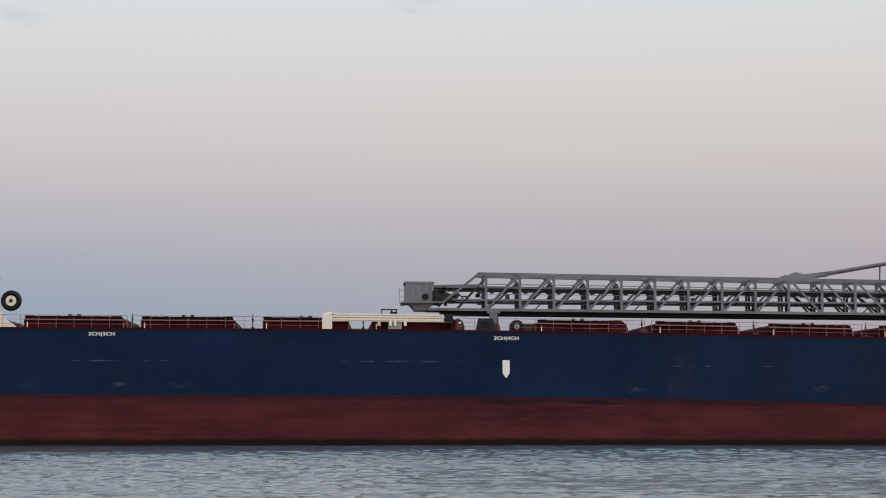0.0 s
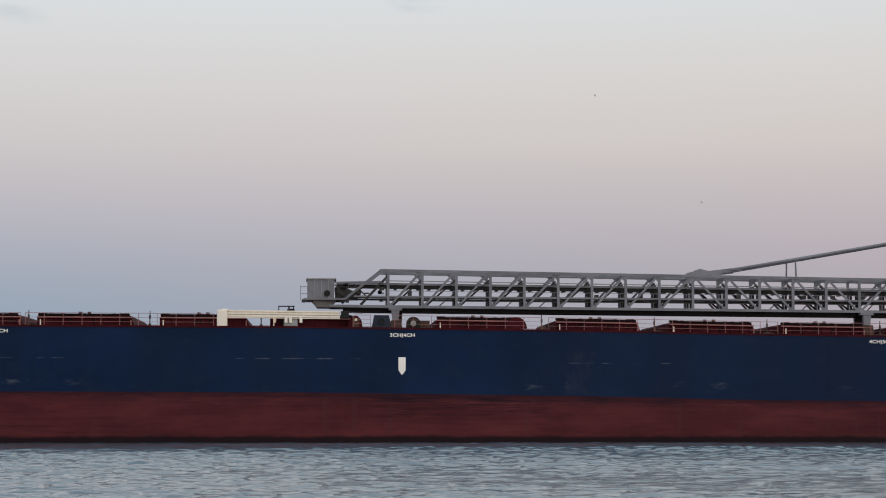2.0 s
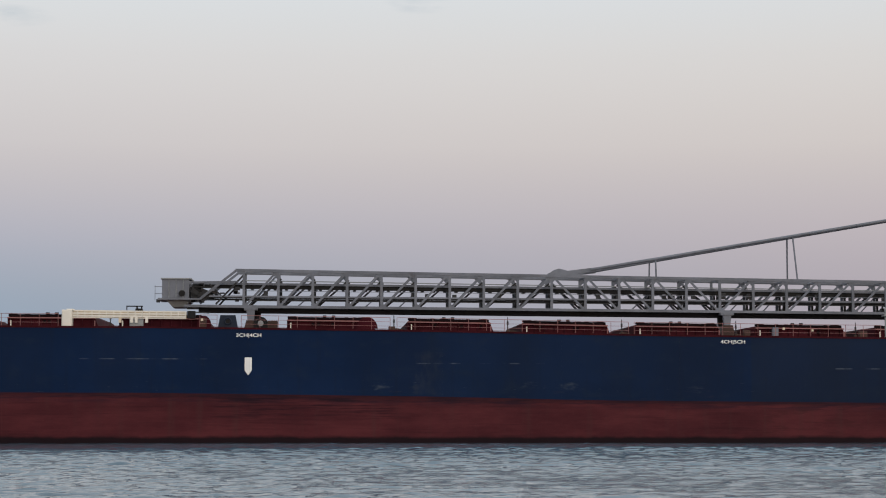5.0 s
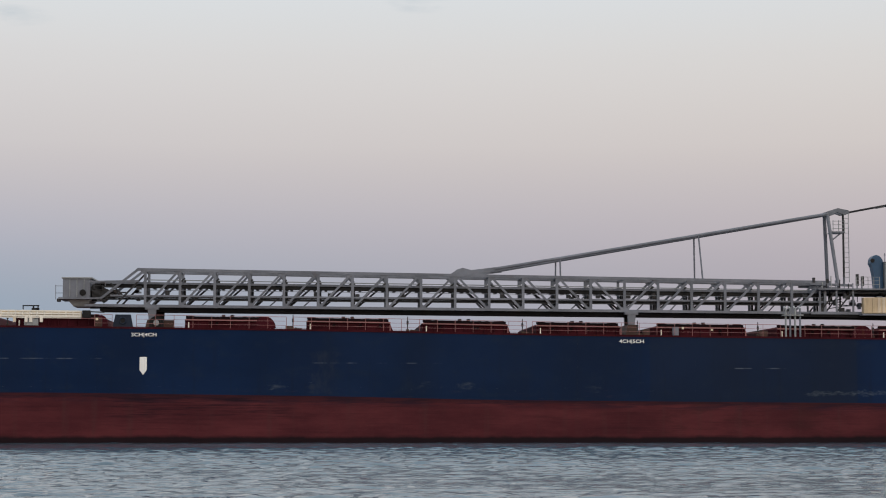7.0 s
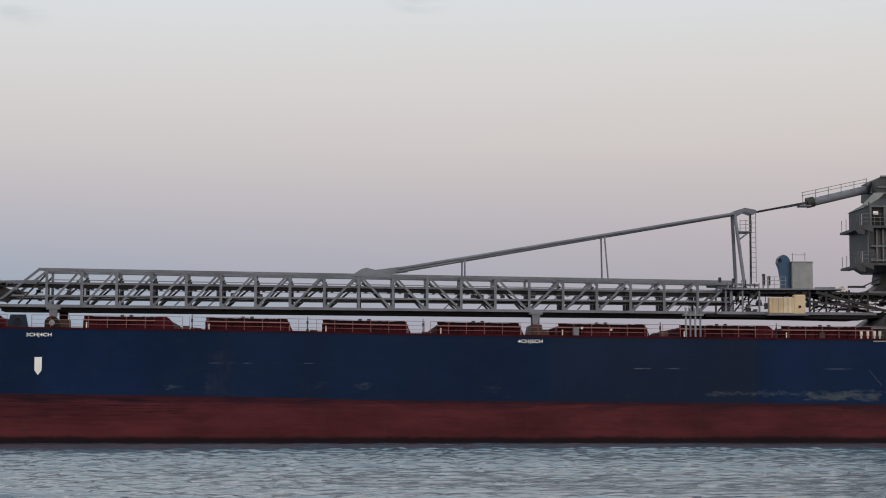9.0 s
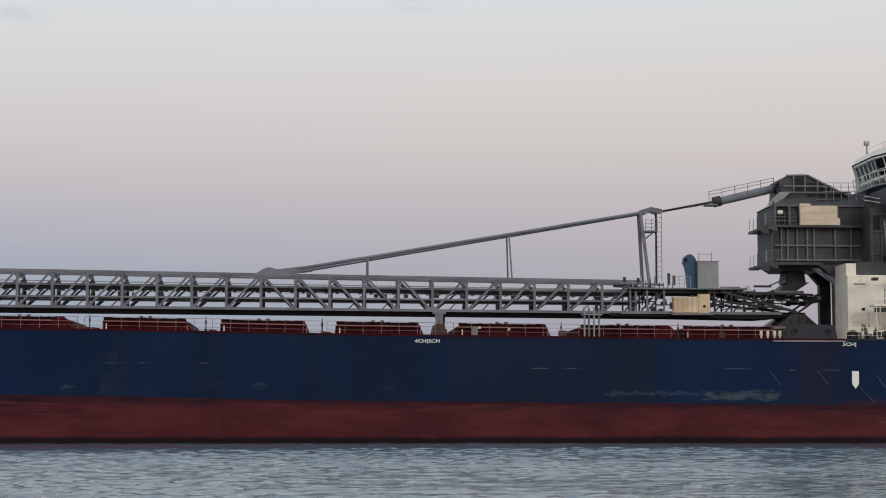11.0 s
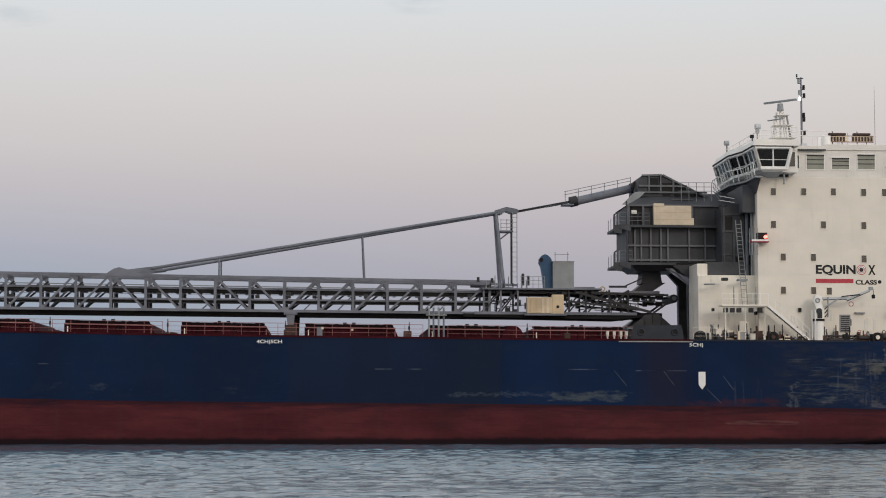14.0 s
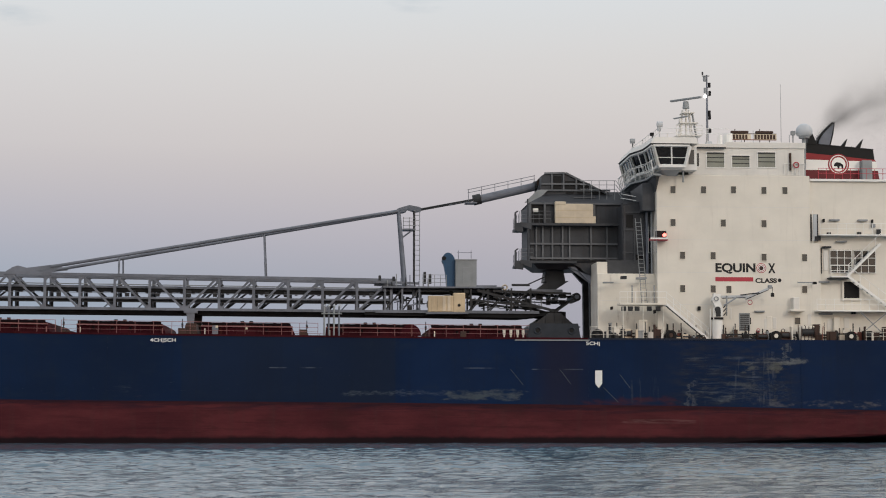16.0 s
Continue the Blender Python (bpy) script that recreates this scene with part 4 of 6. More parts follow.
ladder(boom, 81.45, MID - .8, 15.0, 21.6, "greyl", .45, .5)
part("mast_post", rod(B(), (81.15, MID - .8, 14.7), (81.15, MID - .8, 21.5), .10, 8), "greyd", boom)
part("platform_brace", rod(B(), (79.9, MID - .7, 18.9), (81.0, MID - .7, 19.75), .07, 8), "grey", boom)
cyl = part("luffing_cylinder", rod(B(), (87.3, MID - .2, 22.74), (93.5, MID - .2, 24.22), .40, 16), "grey", ship, "thick grey hydraulic luffing cylinder", smooth=False)
part("gland", rod(B(), (86.8, MID - .2, 22.66), (87.5, MID - .2, 22.82), .50, 16), "greyd", cyl)
part("collar", rod(B(), (92.6, MID - .2, 24.0), (93.2, MID - .2, 24.14), .50, 16), "greyd", cyl)
part("piston_rod", rod(B(), (84.5, MID - .2, 22.24), (87.2, MID - .2, 22.76), .12, 10), "greyl", cyl)
for h in (.75, 1.05):
    part("walk_rail", beam(B(), (86.2, MID - .7, 22.55 + h), (92.6, MID - .7, 24.0 + h - .05), .05, .05), "grey", cyl)
for k in range(6):
    x = 86.3 + 1.25 * k
    zz_ = 22.55 + (x - 86.2) * .2266
    part("walk_post", beam(B(), (x, MID - .7, zz_), (x, MID - .7, zz_ + 1.05), .05, .05), "grey", cyl)
part("step_frame", box(B(), 86.0, 87.1, MID - .9, MID + .5, 22.3, 22.42), "grey", cyl)


# ---- machinery at the heel of the boom ----
def make_heel():
    h = part("boom_heel", box(B(), 78.2, 89.5, YN - .6, YF + .6, 14.18, 14.32), "grey", ship, "grey machinery platform at the boom's heel")
    # lower pan, side girders and bracing
    for y in (YN - .3, YF + .3):
        part("girder", beam(B(), (77.5, y, 12.0), (92.8, y, 11.95), .2, .26), "grey", h)
        part("girder", beam(B(), (77.5, y, 14.75), (81.5, y, 14.6), .2, .22), "grey", h)
        part("girder", beam(B(), (88.5, y, 13.95), (95.8, y, 13.72), .18, .2), "greyd", h)
        part("girder", beam(B(), (87.0, y, 14.0), (94.2, y, 12.1), .18, .24), "greyd", h)
        part("girder", beam(B(), (86.5, y, 13.1), (93.0, y, 12.4), .16, .18), "greyd", h)
        part("strut", beam(B(), (94.3, y, 12.0), (96.3, y, 13.4), .16, .18), "greyd", h)
        for x in (78.4, 80.0, 81.6, 86.4, 88.0, 90.2, 92.0):
            part("strut", beam(B(), (x, y, 12.0), (x, y, 14.2), .13, .16), "grey" if x < 82 else "greyd", h)
        for a, b in ((78.4, 80.0), (80.0, 81.6), (86.4, 88.0), (88.2, 90.0), (90.0, 91.9)):
            part("strut", beam(B(), (a, y, 12.1), (b, y, 14.1), .1, .13), "greyd", h)
        part("rail_bar", beam(B(), (88.5, y, 13.35), (95.4, y, 13.05), .08, .1), "greyd", h)
    part("under_pan", prism(B(), [(76.5, 11.95), (94.6, 11.85), (93.6, 11.68), (91.0, 11.42), (76.5, 11.66)], YN - .25, YF + .25), "belt", h, "black trough under the heel")
    rg = random.Random(5)
    for k in range(54):
        x, z = rg.uniform(78.3, 95.2), rg.uniform(12.2, 14.1)
        if x > 91:
            z = rg.uniform(12.9, 13.7)
        w, hh = rg.uniform(.08, .3), rg.uniform(.08, .3)
        y = rg.uniform(YN - .2, MID)
        part("machine_part", box(B(), x - w, x + w, y, y + .5, z - hh, z + hh, .03), rg.choice(("greyd", "black", "black", "greyd", "grey")), h)
    for k in range(70):
        x = rg.uniform(78.2, 94.5)
        z0 = rg.uniform(12.1, 13.5)
        y = rg.uniform(YN, YF)
        if rg.random() < .55:
            bm = beam(B(), (x, y, z0), (x, y, z0 + rg.uniform(.3, .9)), .07, rg.uniform(.05, .12))
        else:
            w = rg.uniform(.4, 1.3)
            bm = beam(B(), (x - w, y, z0), (x + w, y, z0 + rg.uniform(-.25, .25)), .07, rg.uniform(.05, .1))
        part("machine_bar", bm, rg.choice(("greyd", "grey", "greyd", "black", "greyl")), h)
    for x in np.arange(78.6, 82.4, .42):
        part("heel_post", rod(B(), (x, YN - .5, 14.3), (x, YN - .5, 14.3 + rg.uniform(.4, 1.2)), .05, 6), rg.choice(("grey", "greyd", "greyl")), h)
    for k in range(9):
        x = 88.8 + k * .75
        part("idler", rod(B(), (x, YN, 13.72 - .02 * k), (x, YF, 13.72 - .02 * k), .14, 8), "black", h)
    part("feed_belt", beam(B(), (87, MID, 13.86), (96.3, MID, 13.55), 1.5, .12), "belt", h)
    part("tail_pulley", rod(B(), (96.35, YN - .2, 13.42), (96.35, YF + .2, 13.42), .40, 20), "greyd", h, "dark tail pulley drum")
    part("pulley_bearing", rod(B(), (96.35, YN - .45, 13.42), (96.35, YN - .2, 13.42), .2, 12), "grey", h)
    # straw-coloured covers over the drive
    cov = part("drive_cover", box(B(), 82.36, 84.72, 8.95, 9.65, 11.92, 13.44, .08), "tan", ship, "straw-coloured slatted drive cover")
    part("cover_step", box(B(), 84.70, 85.82, 8.92, 9.65, 11.88, 13.70, .08), "tan", cov)
    for x in (82.8, 83.35, 83.85, 84.3):
        part("slat", box(B(), x - .13, x + .13, 8.90, 8.97, 11.98, 13.38, .02), "box" if x > 83.5 else "tan", cov)
    part("vent_hole", rod(B(), (85.25, 8.86, 12.55), (85.25, 8.94, 12.55), .14, 14), "black", cov)
    part("cover_seat", box(B(), 82.2, 86.1, 8.8, YN, 11.74, 11.9), "grey", cov)
    # grey electrical house and blue dust hood
    g = part("winch_house", box(B(), 85.03, 87.03, MID - 1.2, MID + 1.2, 14.3, 16.93, .03), "greyl", ship, "plain grey sheet-metal winch house")
    part("house_door", box(B(), 85.7, 86.4, MID - 1.23, MID - 1.18, 14.4, 16.2, .01), "greyl", g)
    part("house_roof", box(B(), 84.98, 87.08, MID - 1.25, MID + 1.25, 16.9, 16.97), "greyl", g)
    for x in (85.4, 86.6):
        part("aerial", rod(B(), (x, MID, 17.0), (x, MID, 17.9), .03, 6), "grey", g)
    part("roof_rail", beam(B(), (85.3, MID, 17.7), (86.7, MID, 17.7), .04, .04), "grey", g)
    b = part("ventilator", prism(B(), [(84.25, 14.4), (84.98, 14.4), (85.0, 16.0), (84.99, 17.1), (84.85, 17.35), (84.65, 17.55), (84.35, 17.66), (84.05, 17.52), (83.85, 17.25), (83.8, 16.85), (83.98, 16.5), (84.12, 15.8)],
                                       MID - .7, MID + .3), "vent", ship, "blue cowl ventilator with a hooded top")
    part("mouth", rod(B(), (83.98, MID - .74, 17.1), (83.98, MID - .68, 17.1), .2, 14), "black", b)
    for x in np.arange(81.9, 84.2, .55):
        part("rail_post", beam(B(), (x, YN - .5, 14.3), (x, YN - .5, 15.4), .05, .05), "greyl", h)
    for z in (14.7, 15.05, 15.4):
        part("rail_bar", beam(B(), (81.8, YN - .5, z), (84.1, YN - .5, z), .04, .04), "greyl", h)
    for x, z in ((77.9, .55), (79.2, .45), (82.1, .9), (82.6, .7)):
        part("lamp_post", box(B(), x - .12, x + .12, YN - .2, YN + .1, 14.6, 14.8 + z, .02), "greyd", h)
    part("end_beam", box(B(), 86.9, 88.8, YN - .6, YN - .4, 14.25, 14.45), "grey", h)
    part("sheave", ring(B(), (89.6, YN, 14.3), .22, .07), "box", h)
    # turntable under the heel
    z = deck_z(94)
    p = part("boom_pedestal", prism(B(), [(91.9, z - .05), (96.2, z - .05), (96.1, 10.55), (94.6, 11.85), (93.6, 11.85), (91.8, 10.6)], 8.2, 15.5),
             "greyd", ship, "dark grey gabled pedestal of the boom")
    for x, zt in ((92.5, 10.9), (93.3, 11.5), (94.1, 11.8), (94.9, 11.5), (95.6, 10.9)):
        part("web", box(B(), x - .06, x + .06, 8.08, 8.2, z, zt), "greyd", p)
    part("pedestal_lip", box(B(), 91.6, 96.4, 7.9, 8.3, 10.45, 10.6), "grey", p)
    part("slew_ring", rod(B(), (94.1, MID, 11.5), (94.1, MID, 12.1), 1.5, 20), "black", p)


make_heel()


# ---- transfer tower ahead of the deckhouse ----
def make_tower():
    y0, y1 = 7.7, 16.0
    t = part("transfer_tower", box(B(), 91.7, 102.2, y0, y1 - 1.5, 16.6, 22.0, .04), "tower", ship, "dark grey plated loop-belt transfer tower")
    part("roof", slab(B(), [(91.6, y0), (102.4, y0), (102.4, y1 - 1.4), (91.6, y1 - 1.4)], 22.0, [(93.9, y0 + 2.2), (101.9, y0 + 2.2), (101.9, y1 - 2.8), (93.9, y1 - 2.8)], 23.35), "tower", t, "sloping plated roof")
    part("roof_house", prism(B(), [(92.9, 23.0), (93.0, 24.75), (93.4, 25.0), (95.3, 25.1), (96.0, 24.83), (98.9, 23.25), (101.0, 22.2), (100.6, 21.9)], 9.4, 14.4), "tower", t)
    for a, b in (((93.3, 25.0), (95.2, 25.05)), ((95.3, 25.06), (100.9, 22.25)), ((93.0, 24.0), (97.6, 24.0)), ((92.9, 23.4), (99.5, 23.4))):
        part("edge_beam", beam(B(), (a[0], 9.3, a[1]), (b[0], 9.3, b[1]), .16, .16), "stiff", t)
    for x, zt in ((94.0, 25.0), (95.1, 25.0), (96.3, 24.6), (97.6, 23.9), (98.4, 23.5)):
        part("edge_beam", beam(B(), (x, 9.3, 23.3), (x, 9.3, zt), .14, .13), "stiff", t)
    part("gap", box(B(), 94.15, 94.9, 9.34, 9.4, 23.5, 24.75), "black", t)
    part("gap", box(B(), 95.25, 96.2, 9.34, 9.4, 23.5, 24.3), "black", t)
    part("gap", prism(B(), [(96.45, 23.5), (97.5, 23.5), (97.5, 23.85), (96.45, 24.4)], 9.34, 9.4), "black", t)
    for x in (95.3, 96.4, 97.7, 98.6):
        part("gap", box(B(), x, x + .75, 9.33, 9.4, 23.05, 23.28), "black", t)
    part("roof_step", box(B(), 96.0, 98.0, y0 + .9, y0 + 1.2, 22.62, 22.72), "stiff", t)
    part("sheave_head", rod(B(), (93.2, MID - .8, 24.35), (93.2, MID + .8, 24.35), .42, 14), "brown", t, "rust-brown cylinder bearing")
    part("bracket", prism(B(), [(92.8, 23.6), (93.6, 23.3), (93.8, 25.0), (93.2, 24.8)], MID - 1, MID - .8), "grey", t)
    # light flap beside the cylinder
    part("flap", prism(B(), [(91.4, 22.2), (92.4, 22.2), (93.6, 23.4), (92.6, 23.4)], 9.0, 9.2), "greyl", t, "pale grey canvas flap")
    # framing of the two storeys
    for x in (91.75, 93.1, 97.7, 100.3, 102.1):
        part("stiffener", box(B(), x - .09, x + .09, y0 - .26, y0, 20.1, 22.0), "stiff", t)
    for x in (91.55, 92.3, 92.9, 93.8, 94.75, 95.4, 97.4, 98.9, 100.3):
        part("stiffener", box(B(), x - .07, x + .07, y0 - .24, y0, 16.7, 19.85), "stiff", t)
    for z, xa, xb in ((21.95, 91.7, 102.3), (18.2, 91.7, 102.4), (16.86, 91.7, 102.3)):
        part("stiffener", box(B(), xa, xb, y0 - .28, y0, z - .08, z + .08), "stiff", t)
    for xa, xb, z0, z1 in ((91.9, 92.95, 20.1, 21.8), (97.95, 100.1, 20.1, 21.8)):
        part("panel", box(B(), xa, xb, y0 - .05, y0, z0, z1, .01), "black" if xb < 93 else "tower", t)
    part("white_lamp", box(B(), 92.0, 92.5, y0 - .2, y0 - .05, 21.15, 21.5, .03), "white", t)
    # straw-coloured wrapped bale on the upper walkway
    c = part("covered_crate", box(B(), 94.0, 97.55, 7.05, 7.55, 20.07, 21.9, .06), "box", ship, "straw-coloured wrapped crate on the tower walkway")
    part("crate_flap", box(B(), 94.0, 95.0, 7.02, 7.5, 21.8, 22.1, .04), "box", c)
    part("crate_side", box(B(), 97.5, 97.8, 7.1, 7.5, 20.08, 20.75, .03), "box", c)
    for z in (20.6, 21.25):
        part("crate_board", box(B(), 94.02, 97.53, 7.03, 7.06, z - .02, z + .02), "tan", c)
    part("corner_pole", rod(B(), (91.45, 6.95, 16.4), (91.45, 6.95, 22.3), .07, 8), "tower", t)
    # walkways round the tower
    for z, x1 in ((20.08, 100.6), (16.58, 96.0)):
        w = part("tower_walkway", box(B(), 90.3, x1, 6.9, 7.75, z - .22, z), "tower", t)
        part("tower_walkway", box(B(), 90.8, 91.7, 6.9, y1 - 1.5, z - .22, z), "tower", t)
        part("toe_plate", prism(B(), [(90.75, z - .3), (91.8, z - .65), (91.8, z), (90.75, z + .05)], 6.85, 7.0), "tower", t)
        for y in (6.95,):
            xs = np.arange(90.85, 92.0 if z < 19 else 93.8, .55)
            for x in xs:
                part("walk_post", beam(B(), (x, y, z), (x, y, z + 1.1), .04, .045), "slate", t)
            for hgt in (.4, .75, 1.1):
                part("walk_bar", beam(B(), (90.85, y, z + hgt), (xs[-1], y, z + hgt), .04, .045), "stiff", t)
        part("end_plate", prism(B(), [(90.35, z - .75), (91.0, z - .85), (91.0, z - .15), (90.38, z - .1), (90.38, z + .9), (90.62, z + 1.1), (90.45, z + 1.12), (90.22, z + .95), (90.18, z - .5)], 6.9, 7.02), "tower", t, "dark curved guard plate")
        part("guard_bar", rod(B(), (90.72, 6.95, z), (90.72, 6.95, z + 1.1), .04, 6), "greyl", t)
        for y in np.arange(8, 14.6, 1.5):
            part("walk_post", beam(B(), (90.85, y, z), (90.85, y, z + 1.1), .04, .045), "grey", t)
    part("underframe", slab(B(), [(92.6, 8.6), (96.6, 8.6), (96.6, 13.8), (92.6, 13.8)], 15.95, [(91.8, 7.7), (97.6, 7.7), (97.6, 14.5), (91.8, 14.5)], 16.6), "tower", t)
    # chute
    part("chute", slab(B(), [(93.4, 10.6), (95.4, 10.6), (95.4, 13.2), (93.4, 13.2)], 14.9, [(93.6, 10.6), (95.2, 10.6), (95.2, 13.2), (93.6, 13.2)], 16.1), "tower", t, "dark grey chute")
    part("chute", slab(B(), [(92.6, 10.6), (94.4, 10.6), (94.4, 13.2), (92.6, 13.2)], 14.1, [(93.7, 10.5), (95.7, 10.5), (95.7, 13.3), (93.7, 13.3)], 14.95), "tower", t)
    part("chute_rim", box(B(), 91.9, 95.1, 10.3, 13.5, 13.85, 14.15, .03), "grey", t)
    part("chute_arm", beam(B(), (91.8, 10.4, 14.6), (93.8, 10.4, 15.5), .1, .12), "tower", t)
    part("chute_arm", beam(B(), (90.3, 10.4, 14.55), (92.0, 10.4, 14.55), .12, .2), "tower", t)
    # leg of the tower
    part("tower_leg", prism(B(), [(95.3, 16.6), (96.5, 16.0), (97.3, 14.9), (97.35, 9.1), (99.3, 9.1), (99.3, 16.6)], 7.9, 8.7), "tower", t, "dark bent plate leg")
    part("tower_leg", prism(B(), [(95.3, 16.6), (96.5, 16.0), (97.5, 14.9), (97.55, 9.1), (98.6, 9.1), (98.6, 16.6)], 13.6, 14.4), "tower", t)
    part("knee", prism(B(), [(95.2, 16.1), (95.9, 16.1), (97.5, 14.4), (97.5, 15.2)], 7.75, 7.9), "grey", t)
    for x in (97.5, 98.0):
        part("pipe", rod(B(), (x, 7.75, 9.2), (x, 7.75, 14.6), .07, 8), "grey", t)
    # back part between tower and deckhouse
    part("link_casing", box(B(), 99.9, 102.6, 4.9, 14, 15.25, 21.6, .03), "tower", t)
    part("link_casing", box(B(), 101.5, 102.62, 3.3, 14, 20.9, 23.4, .03), "slate", t)
    for x, z0, z1 in ((100.1, 15.4, 21.5), (101.0, 15.4, 19.2), (101.9, 15.4, 21.5)):
        part("casing_rib", box(B(), x - .07, x + .07, 4.78, 4.9, z0, z1), "slate", t)
    for z in (17.2, 19.3, 20.9):
        part("casing_rib", box(B(), 99.9, 102.6, 4.8, 4.9, z - .06, z + .06), "slate", t)
    for xa, xb, z0, z1 in ((101.15, 101.8, 15.5, 17.0), (102.05, 102.55, 16.2, 19.0), (100.25, 100.9, 19.5, 20.7)):
        part("casing_gap", box(B(), xa, xb, 4.85, 4.9, z0, z1), "black", t)
    part("link_beam", prism(B(), [(100.2, 22.0), (102.5, 21.0), (102.5, 20.2), (100.3, 19.8)], 6.9, 7.5), "tower", t)
    part("link_deck", box(B(), 100.5, 103, 5.0, 14, 21.6, 21.85), "tower", t)
    for z in (22.3, 22.7, 23.1):
        part("link_rail", beam(B(), (96.6, 8.6, z + 1.15), (99.9, 8.3, z + 1.13), .045, .045), "greyl", t)
        part("link_rail", beam(B(), (99.9, 8.3, z + 1.13), (100.6, 8.2, z + .1), .045, .045), "greyl", t)
    for k in range(5):
        x = 96.9 + .72 * k
        part("link_post", beam(B(), (x, 8.5, 22.4), (x, 8.5, 24.25), .045, .05), "greyl", t)
    part("link_rail", beam(B(), (100.2, 7.4, 22.9), (102.4, 6.0, 22.3), .05, .05), "white", t)
    part("link_rail", beam(B(), (100.2, 7.4, 22.5), (102.4, 6.0, 21.95), .05, .05), "white", t)
    ladder(ship, 101.65, 3.45, 12.4, 20.2, "greyl", .5, .38, 101.1)
    part("pipe_run", rod(B(), (102.45, 4.0, 15.2), (102.45, 4.0, 21.3), .10, 8), "greyl", t)
    part("pipe_run", rod(B(), (102.1, 4.4, 15.2), (102.1, 4.4, 22.3), .14, 8), "grey", t)


make_tower()


# ---- deckhouse ----
HY = 2.5      # its side, inboard of the ship's side
FY = BEAM - 2.5


def window(parent, x, z, w, h, y=HY, glass="glass", frame_mat="cream", t=.05):
    bm = B()
    for a, b, c, d in ((x - w / 2 - t, x + w / 2 + t, z + h / 2, z + h / 2 + t), (x - w / 2 - t, x + w / 2 + t, z - h / 2 - t, z - h / 2),
                       (x - w / 2 - t, x - w / 2, z - h / 2, z + h / 2), (x + w / 2, x + w / 2 + t, z - h / 2, z + h / 2)):
        box(bm, a, b, y - .05, y + .02, c, d)
    f = part("window", bm, frame_mat, parent)
    part("pane", box(B(), x - w / 2, x + w / 2, y - .012, y + .02, z - h / 2, z + h / 2), glass, f)
    return f


def make_house():
    zd = 9.0
    h = part("deckhouse", box(B(), 102.65, 116.72, HY, FY, zd, 24.1, .04), "cream", ship, "tall cream-white steel deckhouse")
    part("fore_block", box(B(), 97.4, 102.65, 3.7, 8.6, zd, 15.2, .04), "worncream", h)
    part("fore_upstand", box(B(), 97.45, 98.4, 4.3, 8, 15.2, 16.3, .03), "cream", h)
    part("fore_screen", box(B(), 98.4, 101.9, 4.8, 4.9, 15.2, 16.5), "slate", h)
    part("aft_block", box(B(), 116.72, 133.0, HY + .35, FY - .35, zd, 23.72, .04), "cream", h)
    part("roof_edge", box(B(), 116.8, 124.6, HY + .1, FY - .1, 23.66, 23.86), "white", h)
    part("aft_step", box(B(), 116.7, 117.6, HY + .02, 8, 9.2, 18.0, .03), "cream", h)
    # welds between the decks
    for z in (12.35, 15.25, 18.2, 21.2):
        part("deck_seam", box(B(), 102.7, 116.7, HY - .012, HY + .01, z - .025, z + .025), "offwhite", h)
    for z in (10.9, 12.75, 14.35):
        part("deck_seam", box(B(), 97.5, 102.6, 3.685, 3.71, z - .025, z + .025), "offwhite", h)
    for x, z in ((104.15, 22.74), (106.95, 22.75), (109.69, 22.77), (112.49, 22.74), (114.42, 22.74),
                 (104.12, 19.75), (108.72, 19.74), (112.45, 19.71), (104.97, 16.79), (107.75, 16.77), (112.41, 16.66), (116.14, 16.64),
                 (104.94, 13.78), (107.72, 13.76), (109.16, 13.72), (116.1, 13.75)):
        window(h, x, z, .46, .64)
    for x in (110.9, 115.4):
        window(h, x, 10.9, .5, .6)
    # lettering
    letters("class_name", "EQUIN", 107.96, 15.14, 3.66, .97, HY - .01, "letter", h, "black class name in capitals", .035)
    letters("class_name", "X", 112.78, 15.21, .67, .90, HY - .01, "letter", h, "", .035)
    logo = part("emblem", rod(B(), (112.15, HY - .02, 15.67), (112.15, HY + .02, 15.67), .45, 28), "bred", h, "round red and white emblem")
    part("emblem_disc", rod(B(), (112.15, HY - .03, 15.67), (112.15, HY + .02, 15.67), .39, 28), "white", logo)
    part("emblem_centre", rod(B(), (112.15, HY - .04, 15.67), (112.15, HY + .02, 15.67), .19, 20), "brown", logo)
    part("emblem_band", ring(B(), (112.15, HY - .03, 15.67), .29, .025), "bred", logo)
    part("red_bar", box(B(), 107.94, 111.4, HY - .015, HY + .01, 14.46, 14.84), "bred", h, "red painted bar")
    letters("class_name", "CLASS", 111.60, 14.33, 1.96, .43, HY - .01, "letter", h, "", .035)
    part("small_mark", rod(B(), (113.82, HY - .015, 14.58), (113.82, HY + .01, 14.58), .17, 14), "letter", h)
    # side light on its screen
    sl = part("side_light", box(B(), 101.9, 103.5, 1.6, 2.3, 18.05, 18.25, .02), "bred", h, "red port side light on its screen")
    part("screen", box(B(), 102.5, 103.4, 1.9, 2.45, 18.25, 18.95, .02), "black", sl)
    part("lamp", rod(B(), (103.2, 1.62, 18.55), (103.2, 1.9, 18.55), .15, 12), "redlamp", sl, "lit red lamp")
    part("sill_edge", box(B(), 101.9, 103.5, 1.55, 1.62, 18.15, 18.3), "white", sl)
    for k in range(4):
        part("light_rail", beam(B(), (101.7 + .25 * k, 1.6, 16.9), (101.7 + .25 * k, 1.6, 19.3), .04, .04), "greyl", sl)
    # low platform and stair on the fore side
    st = part("boat_deck_platform", box(B(), 99.0, 103.2, 1.0, HY, 12.22, 12.40, .02), "cream", ship, "cream platform with a stair down to the deck")
